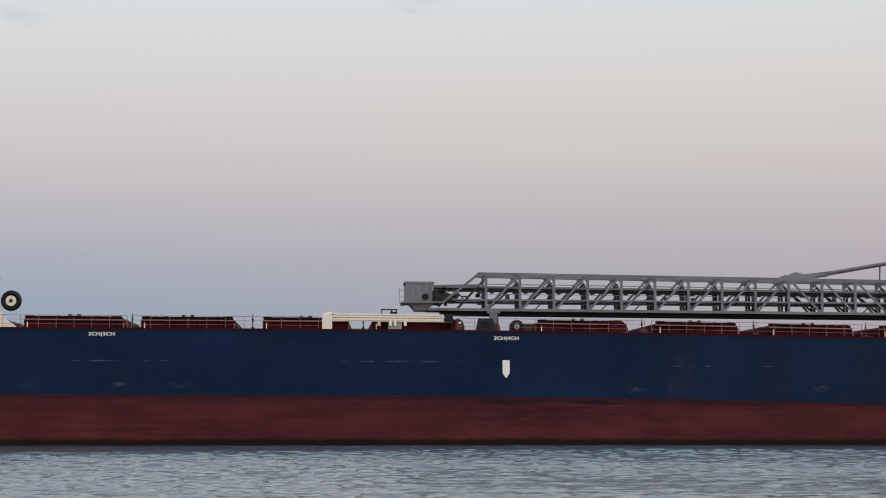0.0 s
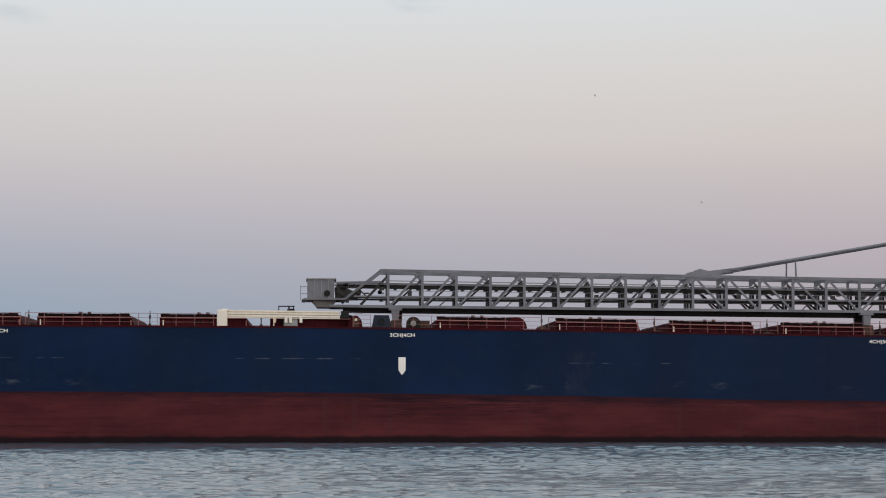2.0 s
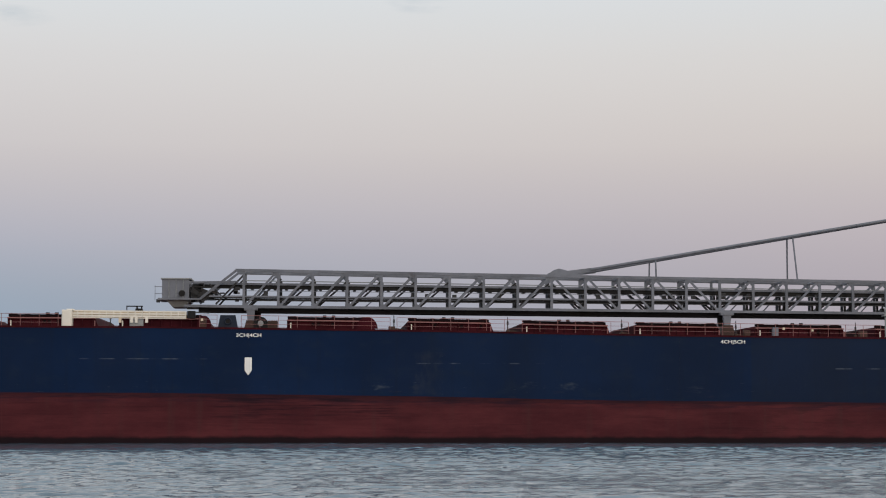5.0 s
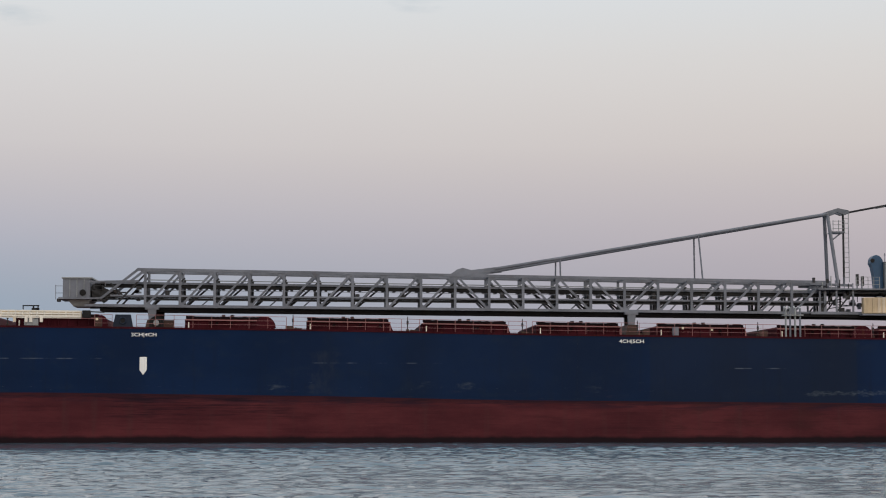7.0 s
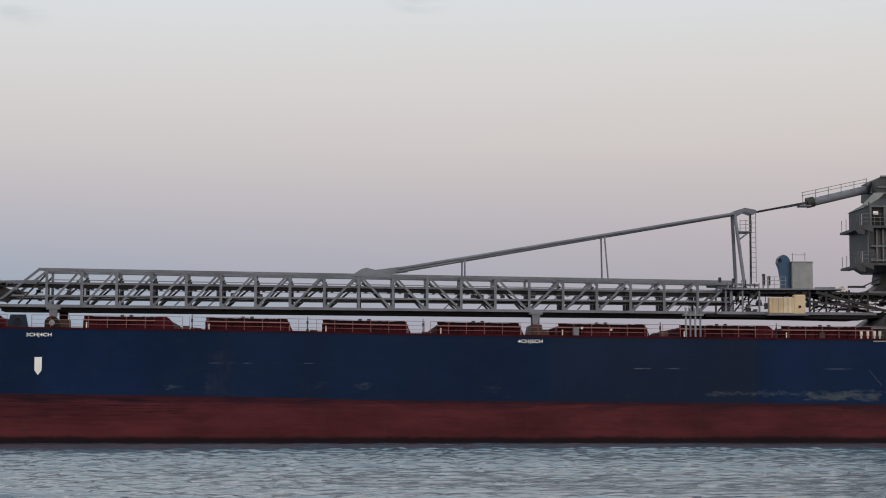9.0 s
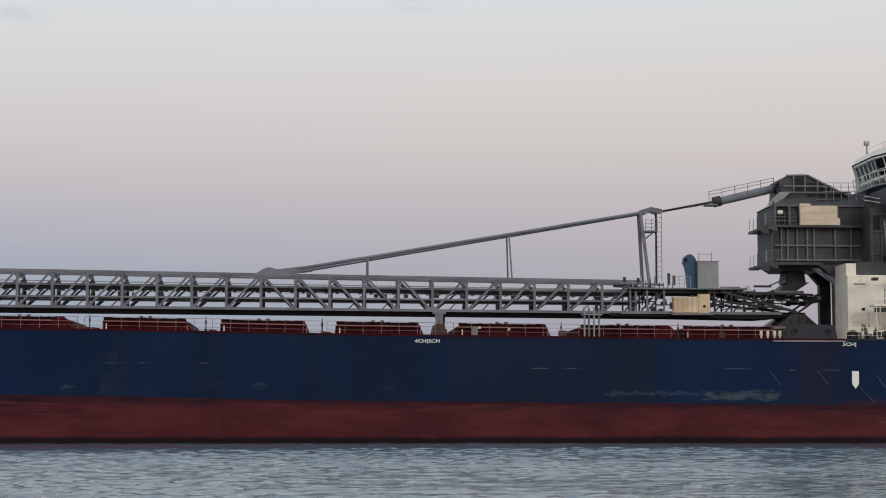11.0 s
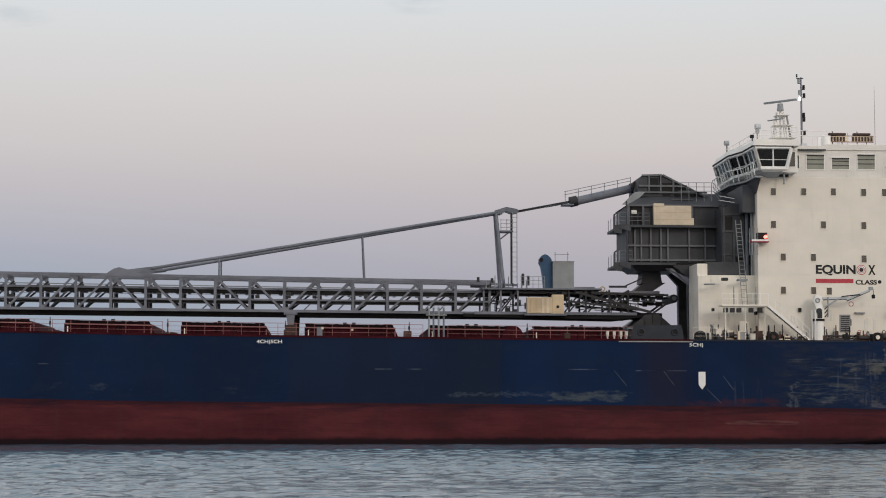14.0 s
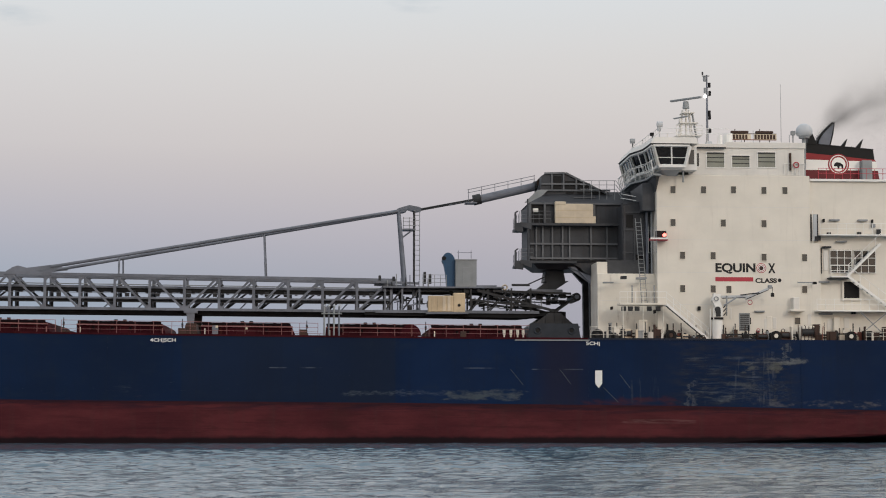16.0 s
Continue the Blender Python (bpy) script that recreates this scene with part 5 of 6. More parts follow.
    for a, b, y in ((103.2, 107.0, 1.05), (103.2, 107.0, 1.75)):
        part("stringer", beam(B(), (a, y, 12.3), (b, y, deck_z(106)), .06, .22), "white", st)
    part("stringer_edge", beam(B(), (103.15, 1.02, 12.12), (106.85, 1.02, deck_z(106) - .1), .05, .10), "greyd", st, "dark lower edge of the stair")
    for k in range(12):
        f = (k + .5) / 12
        x, z = 103.2 + 3.8 * f, 12.3 + (deck_z(106) - 12.3) * f
        part("tread", box(B(), x - .13, x + .13, 1.05, 1.75, z - .02, z + .02), "greyl", st)
    for hgt in (.5, 1.0):
        part("stair_rail", beam(B(), (103.2, 1.0, 12.35 + hgt), (107.0, 1.0, deck_z(106) + hgt), .035, .04), "white", st)
        part("stair_rail", beam(B(), (99.0, 1.0, 12.4 + hgt), (103.2, 1.0, 12.4 + hgt), .035, .04), "white", st)
    for x in np.arange(99.0, 103.3, .7):
        part("rail_post", beam(B(), (x, 1.0, 12.4), (x, 1.0, 13.4), .035, .04), "white", st)
    for x in np.arange(103.8, 107, .62):
        z = 12.3 + (deck_z(106) - 12.3) * (x - 103.2) / 3.8
        part("rail_post", beam(B(), (x, 1.0, z), (x, 1.0, z + 1.0), .035, .04), "white", st)
    for x in (99.3, 101.1, 102.9):
        part("prop", rod(B(), (x, 1.2, 9.1), (x, 1.2, 12.25), .04, 8), "cream", st)
    for x in (99.4, 100.0, 100.6, 101.7, 102.5):
        part("hung_gear", box(B(), x - .2, x + .2, 1.2, 1.6, 11.7, 12.1, .04), "greyd", st)
    for x in (100.2, 102.2):
        part("hung_pipe", rod(B(), (x, 1.6, 12.4), (x, 1.6, 14.0), .06, 6), "greyl", st)
    # fittings on the walls; the two bars at z 20.1 are lamp-hood shadows drawn as grey strips
    for x, z, w, t, m in ((99.6, 14.75, .5, .2, "greyd"), (98.2, 14.3, .9, .05, "greyl"), (101.2, 14.7, .9, .12, "greyl"), (106.4, 12.0, .25, .3, "black"), (98.5, 12.0, .16, .2, "black"), (102.4, 11.7, .16, .25, "black"),
                          (111.9, 11.75, .9, .08, "greyl"), (118.0, 11.55, 1.3, .08, "greyl"), (120.6, 11.65, .4, .12, "greyd"), (117.9, 14.45, 1.0, .1, "greyl"), (119.6, 18.15, 1.0, .08, "greyl"),
                          (119.0, 20.1, .9, .1, "greyl"), (121.6, 20.1, .9, .1, "greyl"), (118.0, 20.05, .14, .25, "black"), (122.5, 20.0, .12, .3, "black"), (122.6, 19.6, .3, .25, "greyl")):
        part("wall_fitting_and_shadow", box(B(), x - w / 2, x + w / 2, HY - .25 if x < 117 else HY, HY + .4, z - t / 2 - .03, z + t / 2 + .03, .02), m, h)
    # doors and grilles at deck level
    door = part("louvre_door", box(B(), 110.05, 111.05, HY - .06, HY + .02, 10.0, 11.6, .02), "greyl", h, "grey louvred door")
    for k in range(8):
        part("louvre", box(B(), 110.15, 110.95, HY - .09, HY - .05, 10.1 + k * .18, 10.2 + k * .18), "greyd", door)
    for x, z0, w in ((112.8, 10.0, .5), (119.0, 9.9, .55), (101.3, 9.6, .8)):
        part("steel_door", box(B(), x - w / 2, x + w / 2, HY - .04, HY + .4, z0, z0 + 1.35, .06), "cream", h)
    # caged ladder box and light brackets
    bx = part("lift_box", box(B(), 114.85, 115.4, 1.7, HY, 11.9, 13.0, .03), "offwhite", h, "small pale hoist box on brackets")
    part("box_sill", box(B(), 114.55, 115.85, 1.5, HY, 11.72, 11.9, .02), "cream", bx)
    part("bracket_arm", beam(B(), (115.3, 1.9, 14.35), (117.0, 1.9, 14.35), .08, .1), "greyl", h)
    part("bracket_lamp", box(B(), 116.7, 117.05, 1.8, 2.1, 14.2, 14.42, .03), "black", h)
    # aft side: big barred windows, dark opening, outside stairs, ledges
    for x0 in (118.55, 120.75):
        g = part("barred_window", box(B(), x0, x0 + 2.05, HY + .30, HY + .36, 15.3, 17.4), "bridge_glass", h, "dark window behind white bars")
        for k in range(4):
            part("bar", box(B(), x0 + .667 * k - .02, x0 + .667 * k + .03, HY + .22, HY + .29, 15.3, 17.4), "white", g)
        for k in range(4):
            part("bar", box(B(), x0, x0 + 2.05, HY + .21, HY + .28, 15.3 + .68 * k - .03, 15.3 + .68 * k + .03), "white", g)
    o = part("side_opening", box(B(), 119.75, 121.2, HY + .31, HY + .36, 13.0, 14.5), "black", h, "dark square side opening")
    for a, b, c, d in ((119.6, 121.4, 12.8, 13.0), (119.6, 121.4, 14.5, 14.6), (119.6, 119.75, 13.0, 14.5), (121.2, 121.4, 13.0, 14.5)):
        part("surround", box(B(), a, b, HY + .1, HY + .36, c, d), "cream", o)
    for z, x0, x1, out in ((18.75, 117.5, 126, .9), (11.85, 117.0, 126, 1.2), (14.95, 118.4, 120.0, 1.0)):
        part("side_ledge", box(B(), x0, x1, HY + .35 - out, HY + .4, z - .12, z, .02), "white", h)
        for hgt in (.5, 1.0):
            part("ledge_rail", beam(B(), (x0, HY + .4 - out, z + hgt), (x1, HY + .4 - out, z + hgt), .035, .04), "white", h)
        for x in np.arange(x0, x1 + .01, .8):
            part("ledge_post", beam(B(), (x, HY + .4 - out, z), (x, HY + .4 - out, z + 1.0), .035, .04), "white", h)
    for a, b in (((119.9, 14.95), (123.0, 17.9)), ((120.0, 14.9), (124.2, 11.8))):
        part("outside_stair", beam(B(), (a[0], 1.9, a[1]), (b[0], 1.9, b[1]), .06, .2), "white", h, "white outside stair")
        part("outside_stair", beam(B(), (a[0], 2.5, a[1]), (b[0], 2.5, b[1]), .06, .2), "white", h)
        part("stair_rail", beam(B(), (a[0], 1.88, a[1] + .95), (b[0], 1.88, b[1] + .95), .04, .045), "white", h)
        for k in range(10):
            f = (k + .5) / 10
            x, z = a[0] + (b[0] - a[0]) * f, a[1] + (b[1] - a[1]) * f
            part("tread", box(B(), x - .12, x + .12, 1.9, 2.5, z - .02, z + .02), "greyl", h)
            if k % 2 == 0:
                part("stair_post", beam(B(), (x, 1.88, z), (x, 1.88, z + .95), .035, .035), "white", h)
    part("pocket_frame", box(B(), 116.98, 117.4, HY - .05, HY + .05, 18.19, 20.6, .08), "dome", h, "grey tall wall recess")
    for x in (116.78, 117.38):
        part("pocket_edge", box(B(), x - .05, x + .05, HY - .09, HY + .05, 18.15, 20.6, .02), "greyd", h)
    part("pocket_gear", box(B(), 117.1, 117.65, HY - .1, HY + .05, 18.2, 18.6, .04), "greyd", h)
    # added strip, dark top and dark edge draw the shading inside the recess
    part("recess_strip", box(B(), 117.95, 118.4, HY + .28, HY + .36, 15.5, 17.5, .03), "offwhite", h, "pale strip added on the shaded recess wall")
    part("recess_shade", box(B(), 117.85, 118.6, HY - .1, HY + .36, 17.55, 17.7, .02), "greyd", h)
    part("recess_edge_shade", rod(B(), (117.75, HY + .2, 15.2), (117.75, HY + .2, 17.6), .05, 6), "greyd", h)
    # the landing's shaded underside, made as a dark grey strip
    part("landing_shade", box(B(), 118.3, 120.0, HY - .6, HY + .36, 14.70, 14.82), "greyd", h, "dark strip for the shade under the landing")
    for x, z in ((118.4, 18.95), (121.2, 19.0), (123.0, 19.3)):
        part("ledge_gear", box(B(), x - .18, x + .18, HY - .2, HY + .1, 18.76, z, .03), "greyd", h)
    for x, z, w in ((109.3, 11.55, .18), (112.6, 10.6, .5), (113.3, 10.7, .3), (116.5, 11.0, .35), (118.5, 10.6, .6), (105.8, 11.0, .3), (120.0, 10.8, .5)):
        part("wall_plate", box(B(), x - w / 2, x + w / 2, HY - .03 if x < 116.7 else HY + .3, HY + .4, z - .5, z + .5, .03), "offwhite", h)
    part("pocket_rail", beam(B(), (116.9, HY - .2, 18.0), (116.9, HY - .19, 20.9), .05, .06), "white", h)
    part("deck_flood_brace", beam(B(), (120.5, 1.8, 9.3), (123.5, 1.8, 11.7), .06, .08), "greyl", h)
    part("deck_flood_brace", beam(B(), (123.5, 1.8, 9.3), (121.0, 1.8, 11.7), .06, .08), "greyl", h)
    # upper cabin behind the wheelhouse
    u = part("upper_cabin", box(B(), 105.6, 116.3, HY + .1, FY - .1, 24.1, 26.65, .05), "offwhite", h, "dull white cabin behind the bridge")
    part("cabin_roof", box(B(), 105.6, 109.0, HY - .2, FY + .2, 26.62, 26.95, .03), "offwhite", h)
    part("cabin_roof", box(B(), 109.0, 116.4, HY, FY, 26.6, 27.15, .03), "offwhite", h)
    part("gutter", box(B(), 106.0, 109.0, HY - .24, HY - .1, 26.52, 26.64), "greyd", h)
    for x, z, w, hh in ((108.1, 25.5, 1.6, 1.35), (110.42, 25.38, 1.6, 1.05), (112.8, 25.55, 1.6, 1.35)):
        wd = window(h, x, z, w, hh, HY + .1, "pane", "white", .07)
        for dz in (-.18, .22):
            part("blind_bar", box(B(), x - w / 2, x + w / 2, HY + .075, HY + .085, z + dz - .04, z + dz + .04), "greyd", wd)
        part("window_hood", box(B(), x - w / 2, x + w / 2, HY - .02, HY + .1, z + hh / 2 - .1, z + hh / 2), "greyd", wd)
    window(h, 106.35, 25.5, .5, 1.2, HY + .1, "glass", "white", .05)
    part("cabin_rail", beam(B(), (114.4, HY, 25.2), (116.3, HY, 25.2), .04, .05), "white", h)
    for x in np.arange(114.4, 116.5, .35):
        part("cabin_rail", beam(B(), (x, HY, 24.15), (x, HY, 25.2), .03, .035), "white", h)
    part("life_buoy", ring(B(), (115.5, HY - .05, 25.1), .24, .05), "bred", h, "red and white life-buoy")
    part("hose_bracket", box(B(), 114.9, 115.05, HY - .1, HY + .1, 24.6, 26.2), "brown", h)


make_house()


# ---- wheelhouse ----
def make_wheelhouse():
    plan_top = [(105.3, .25), (101.95, .25), (101.9, 4.2), (101.2, 7.2), (101.3, 14.0), (104.3, BEAM - .25), (105.3, BEAM - .25)]
    plan_low = [(104.6, .75), (102.8, .75), (102.75, 4.2), (102.05, 7.2), (102.1, 13.6), (104.3, BEAM - .75), (104.6, BEAM - .75)]
    plan_sill = [(104.9, .55), (102.5, .55), (102.45, 4.2), (101.75, 7.2), (101.8, 13.8), (104.5, BEAM - .55), (104.9, BEAM - .55)]
    belly = [(104.5, 2.6), (103.7, 2.6), (103.6, 4.2), (103.4, 7.0), (103.4, 13.0), (104.2, BEAM - 2.6), (104.5, BEAM - 2.6)]
    w = part("wheelhouse", slab(B(), plan_low, 24.45, plan_sill, 24.62), "white", ship, "white wheelhouse with outward leaning windows and bridge wings")
    part("wing_floor", slab(B(), belly, 23.95, plan_low, 24.45), "dome", w, "grey underside of the bridge wing")
    part("roof_eave", slab(B(), plan_top, 26.45, [(x + (-.25 if x < 103 else .2), y + (-.2 if y < 12 else .2)) for x, y in plan_top], 26.62), "greyd", w)
    roof = [(106.0, .05), (101.75, .05), (101.7, 4.1), (101.0, 7.1), (101.1, 14.1), (104.2, BEAM - .05), (106.0, BEAM - .05)]
    part("roof", slab(B(), roof, 26.62, [(x + (.30 if x < 103 else -.1), y + (.16 if y < 12 else -.3)) for x, y in roof], 27.2), "offwhite", w, "dull white roof edge")
    # core behind the glass
    part("bridge_core", slab(B(), [(x + (.5 if x < 103 else 0), y + (.5 if y < 12 else -.5)) for x, y in plan_sill], 24.6,
                             [(x + (.75 if x < 103 else -.3), y + (.6 if y < 12 else -.6)) for x, y in plan_top], 26.5), "black", w, "dark interior")
    # panes and mullions on each face
    for i in range(7):
        j = (i + 1) % 7
        if i == 6:
            continue
        a0, a1 = Vector((*plan_sill[i], 24.62)), Vector((*plan_sill[j], 24.62))
        b0, b1 = Vector((*plan_top[i], 26.45)), Vector((*plan_top[j], 26.45))
        n = max(2, int(round((a1 - a0).length / 1.45)))
        if i in (0, 5):
            n = 2
        bm = B()
        bm.faces.new([bm.verts.new(a0), bm.verts.new(a1), bm.verts.new(b1), bm.verts.new(b0)])
        bmesh.ops.solidify(bm, geom=bm.faces[:], thickness=.02)
        part("window_band", bm, "bridge_glass", w, "dark tinted bridge windows")
        for k in range(n + 1):
            f = k / n
            p, q = a0.lerp(a1, f), b0.lerp(b1, f)
            bm = rod(B(), p, q, .19 if k in (0, n) else .075, 6)
            part("mullion", bm, "white", w)
        for f in (0.0, .42, 1.0):
            part("window_bar", rod(B(), a0.lerp(b0, f), a1.lerp(b1, f), (.2 if f == 0 else .14) if f != .42 else .035, 6), "white", w)
    # wing bulwark lip
    for i in range(6):
        a, b = plan_low[i], plan_low[i + 1]
        part("wing_edge", rod(B(), (*a, 24.42), (*b, 24.42), .10, 6), "white", w)
    part("aft_wall", box(B(), 104.7, 106.1, 1.2, 2.7, 24.35, 26.5, .03), "white", w)
    part("aft_window", box(B(), 105.35, 105.85, 1.15, 1.2, 24.9, 26.2), "glass", w)
    # open gallery forward under the windows
    walk_edge = [(102.0, .45), (102.0, 4.4), (101.1, 7.2), (101.2, 13.8)]
    for (xa, ya), (xb, yb) in zip(walk_edge[:-1], walk_edge[1:]):
        n = int(math.hypot(xb - xa, yb - ya) / .85)
        for k in range(n + 1):
            a = Vector((xa, ya, 23.95)).lerp(Vector((xb, yb, 23.95)), k / n)
            part("gallery_post", rod(B(), a, a + Vector((-.2, -.1, 1.15)), .045, 5), "white", w)
        part("gallery_rail", rod(B(), (xa - .2, ya - .1, 25.1), (xb - .2, yb - .1, 25.1), .05, 5), "white", w)
        part("gallery_rail", rod(B(), (xa - .1, ya, 24.5), (xb - .1, yb, 24.5), .03, 5), "white", w)
    floor_edge = [(102.75, .6), *walk_edge, (102.75, 13.8)]
    part("gallery_floor", slab(B(), floor_edge, 23.78, floor_edge, 23.95), "greyl", w)
    under = [(102.64, 2.6), (102.6, 2.6), (102.55, 4.6), (102.5, 7.2), (102.5, 13.2), (102.64, 13.2)]
    # slate colour carries the shade below the gallery
    part("gallery_flare", slab(B(), under, 22.6, [(102.64, .9), (102.3, .8), (102.2, 4.5), (101.5, 7.2), (101.6, 13.6), (102.64, 13.6)], 23.78), "slate", w, "flared plating under the gallery, its shade put into dark slate")
    part("wing_drain", rod(B(), (104.9, 1.5, 23.3), (104.9, 1.5, 24.4), .09, 8), "greyl", w)
    # on the roof
    rail_pts = [(102.6, .8), (102.4, 8), (102.3, 13.5)]
    for (x0, y0), (x1, y1) in zip(rail_pts[:-1], rail_pts[1:]):
        for hgt in (.45, .9):
            part("roof_rail", rod(B(), (x0, y0, 27.2 + hgt), (x1, y1, 27.2 + hgt), .03, 5), "white", w)
        for k in range(6):
            f = k / 5
            part("roof_post", rod(B(), (x0 + (x1 - x0) * f, y0 + (y1 - y0) * f, 27.2), (x0 + (x1 - x0) * f, y0 + (y1 - y0) * f, 28.1), .03, 5), "white", w)
    for hgt in (.45, .9):
        part("roof_rail", rod(B(), (102.6, .8, 27.2 + hgt), (109, .9, 27.2 + hgt), .03, 5), "white", w)
    s = part("search_lamp", rod(B(), (102.4, 13.5, 27.0), (102.4, 13.5, 28.6), .06, 8), "greyd", ship, "search-light on a short post")
    part("lamp_head", rod(B(), (102.15, 13.5, 28.75), (102.6, 13.5, 28.75), .24, 12), "greyl", s)
    s = part("search_lamp", rod(B(), (103.6, 6, 27.2), (103.6, 6, 28.9), .09, 8, .05), "greyl", ship, "search-light on a short post")
    part("lamp_head", rod(B(), (103.4, 6, 29.25), (103.9, 6, 29.25), .27, 14), "dome", s)
    part("lamp_yoke", box(B(), 103.45, 103.75, 5.9, 6.1, 28.6, 29.0), "greyl", s)
    s = part("signal_lamp", rod(B(), (102.4, 3, 27.2), (102.4, 3, 27.75), .05, 8), "greyd", ship, "small dark signal lamp on the bridge roof")
    part("lamp_head", box(B(), 102.2, 102.55, 2.85, 3.15, 27.7, 28.0, .05), "black", s)


make_wheelhouse()


# ---- masts, radars, aerials ----
def make_masts():
    y = MID
    r = part("radar_tower", rod(B(), (107.3, y, 27.0), (107.3, y, 32.1), .10, 10), "offwhite", ship, "white lattice radar tower on the bridge roof")
    for dx in (-.85, .85):
        part("leg", rod(B(), (107.3 + dx, y, 27.0), (107.3 + dx * .35, y, 31.6), .06, 8), "offwhite", r)
        part("leg", rod(B(), (107.3 + dx, y + 1.2, 27.0), (107.3 + dx * .35, y + .4, 31.6), .05, 8), "offwhite", r)
    part("leg", rod(B(), (108.6, y, 27.0), (107.9, y, 31.3), .10, 8), "greyl", r)
    for z, hw in ((29.0, 1.3), (30.2, .95), (31.2, .6)):
        part("platform", box(B(), 107.3 - hw * .8, 107.4 + hw, y - .7, y + .9, z, z + .08), "offwhite", r)
    for z in (29.5, 30.0):
        part("cage_bar", beam(B(), (106.2, y - .75, z), (108.7, y - .75, z), .04, .05), "offwhite", r)
    for k in range(6):
        part("cage_bar", beam(B(), (106.2 + .5 * k, y - .75, 29.0), (106.2 + .5 * k, y - .75, 30.0), .04, .05), "offwhite", r)
    part("radar_motor", rod(B(), (107.3, y, 31.7), (107.3, y, 32.4), .33, 14, .25), "greyl", r)
    part("radar_motor", rod(B(), (106.7, y - .4, 30.3), (106.7, y - .4, 30.65), .18, 12), "offwhite", r)
    for x, hgt in ((105.1, 1.7), (108.9, 2.2), (109.9, 1.5), (104.6, 1.2)):
        part("whip", rod(B(), (x, y - 2, 27.1), (x, y - 2, 27.2 + hgt), .035, 6), "offwhite", r)
    scan = part("radar_scanner", box(B(), -1.82, 1.82, -.13, .13, -.10, .10, .06), "greyl", r, "turning grey radar scanner bar")
    scan.location = (107.3, y, 32.62)
    small = part("small_scanner", box(B(), -.95, .95, -.09, .09, -.06, .06, .04), "greyl", r, "turning smaller radar bar")
    small.location = (106.7, y - .4, 30.78)
    m = part("signal_mast", rod(B(), (109.36, y, 26.9), (109.36, y, 35.0), .13, 10, .07), "grey", ship, "grey signal mast with dark lamps")
    for z, dx in ((34.6, -.25), (34.0, .22), (33.5, -.2), (33.2, .25), (31.3, .2), (30.9, .22), (29.6, .25)):
        part("mast_lamp", rod(B(), (109.36 + dx, y - .1, z - .22), (109.36 + dx, y - .1, z + .22), .13, 10), "black" if dx > 0 else "greyl", m)
        part("lamp_arm", beam(B(), (109.36, y, z - .2), (109.36 + dx * 1.3, y, z - .2), .1, .06), "greyd", m)
    part("white_light", rod(B(), (109.1, y - .35, 32.72), (109.1, y - .35, 33.0), .12, 12), "whitelamp", m, "lit white masthead light")
    part("mast_top", rod(B(), (108.95, y, 35.0), (108.95, y, 35.3), .08, 8), "greyd", m)
    part("yard", beam(B(), (108.9, y, 34.9), (109.6, y, 34.9), .08, .07), "greyd", m)
    part("mast_foot", box(B(), 109.2, 109.7, y - .6, y + .4, 27.0, 28.5, .05), "dome", m)
    part("whip_aerial", rod(B(), (116.54, y, 27.1), (116.54, y, 34.2), .035, 6, .015), "greyl", ship, "thin grey whip aerial on the roof")
    for x, hgt, yy in ((112.0, 1.9, 9), (111.3, .9, 6), (113.6, 2.4, 11), (115.3, 1.0, 4)):
        part("roof_aerial", rod(B(), (x, yy, 27.0), (x, yy, 27.1 + hgt), .025, 6), "greyl", ship)
    # drum and cabinets on the roof
    part("roof_drum", rod(B(), (109.0 + .9, 5.2, 27.1), (109.0 + .9, 5.2, 28.3), .38, 14), "white", ship, "white drum on the cabin roof")
    # name board as plain bars on a rack
    nb = part("name_board", box(B(), 110.1, 114.6, 6.0, 6.06, 27.85, 27.92), "orange", ship, "red-brown name board on a roof rack")
    part("rack_bar", box(B(), 110.1, 114.6, 6.0, 6.06, 28.42, 28.48), "brown", nb)
    for x0, n in ((110.22, 6), (112.55, 7)):
        for k in range(n):
            x = x0 + .29 * k
            part("letter_bar", box(B(), x, x + .19, 5.96, 6.0, 27.95, 28.36), "brown", nb)
        part("rack_hood", box(B(), x0 + .1, x0 + 1.75, 5.9, 6.3, 28.5, 28.72, .06), "brown", nb)
        part("rack_post", rod(B(), (x0 + .5, 6.1, 27.1), (x0 + .5, 6.1, 28.9), .04, 6), "brown", nb)
        part("rack_post", rod(B(), (x0 + 1.4, 6.1, 27.1), (x0 + 1.4, 6.1, 28.5), .04, 6), "brown", nb)
    for x0, x1 in ((110.15, 112.2), (112.5, 114.62)):
        part("board_panel", box(B(), x0, x1, 6.0, 6.05, 27.88, 28.46, .02), "box", nb, "pale panel behind the letters")
    for k, x in enumerate((109.45, 109.95, 110.3)):
        part("raft_canister", rod(B(), (x - .35, 5.0 + .3 * k, 27.1), (x - .35, 5.0 + .3 * k, 28.15), .17, 12), "white", ship, "white upright canister on the cabin roof")
    part("rack_box", box(B(), 113.3, 114.0, 5.9, 6.2, 27.3, 27.65, .03), "brown", nb)
    # satellite dome
    bm = B()
    bmesh.ops.create_uvsphere(bm, u_segments=24, v_segments=14, radius=.78, matrix=pose(117.0, 5.2, 28.55))
    for v in bm.verts:
        if v.co.z < 28.3:
            v.co.z = 28.3 - (28.3 - v.co.z) * .55
    dome = part("satellite_dome", bm, "dome", ship, "pale grey satellite dome on a post", smooth=True)
    part("dome_post", rod(B(), (116.9, 5.2, 24.1), (117.0, 5.2, 28.0), .2, 10), "greyl", dome)
    part("dome_ring", rod(B(), (117.0, 5.2, 27.95), (117.0, 5.2, 28.15), .5, 16), "greyl", dome)
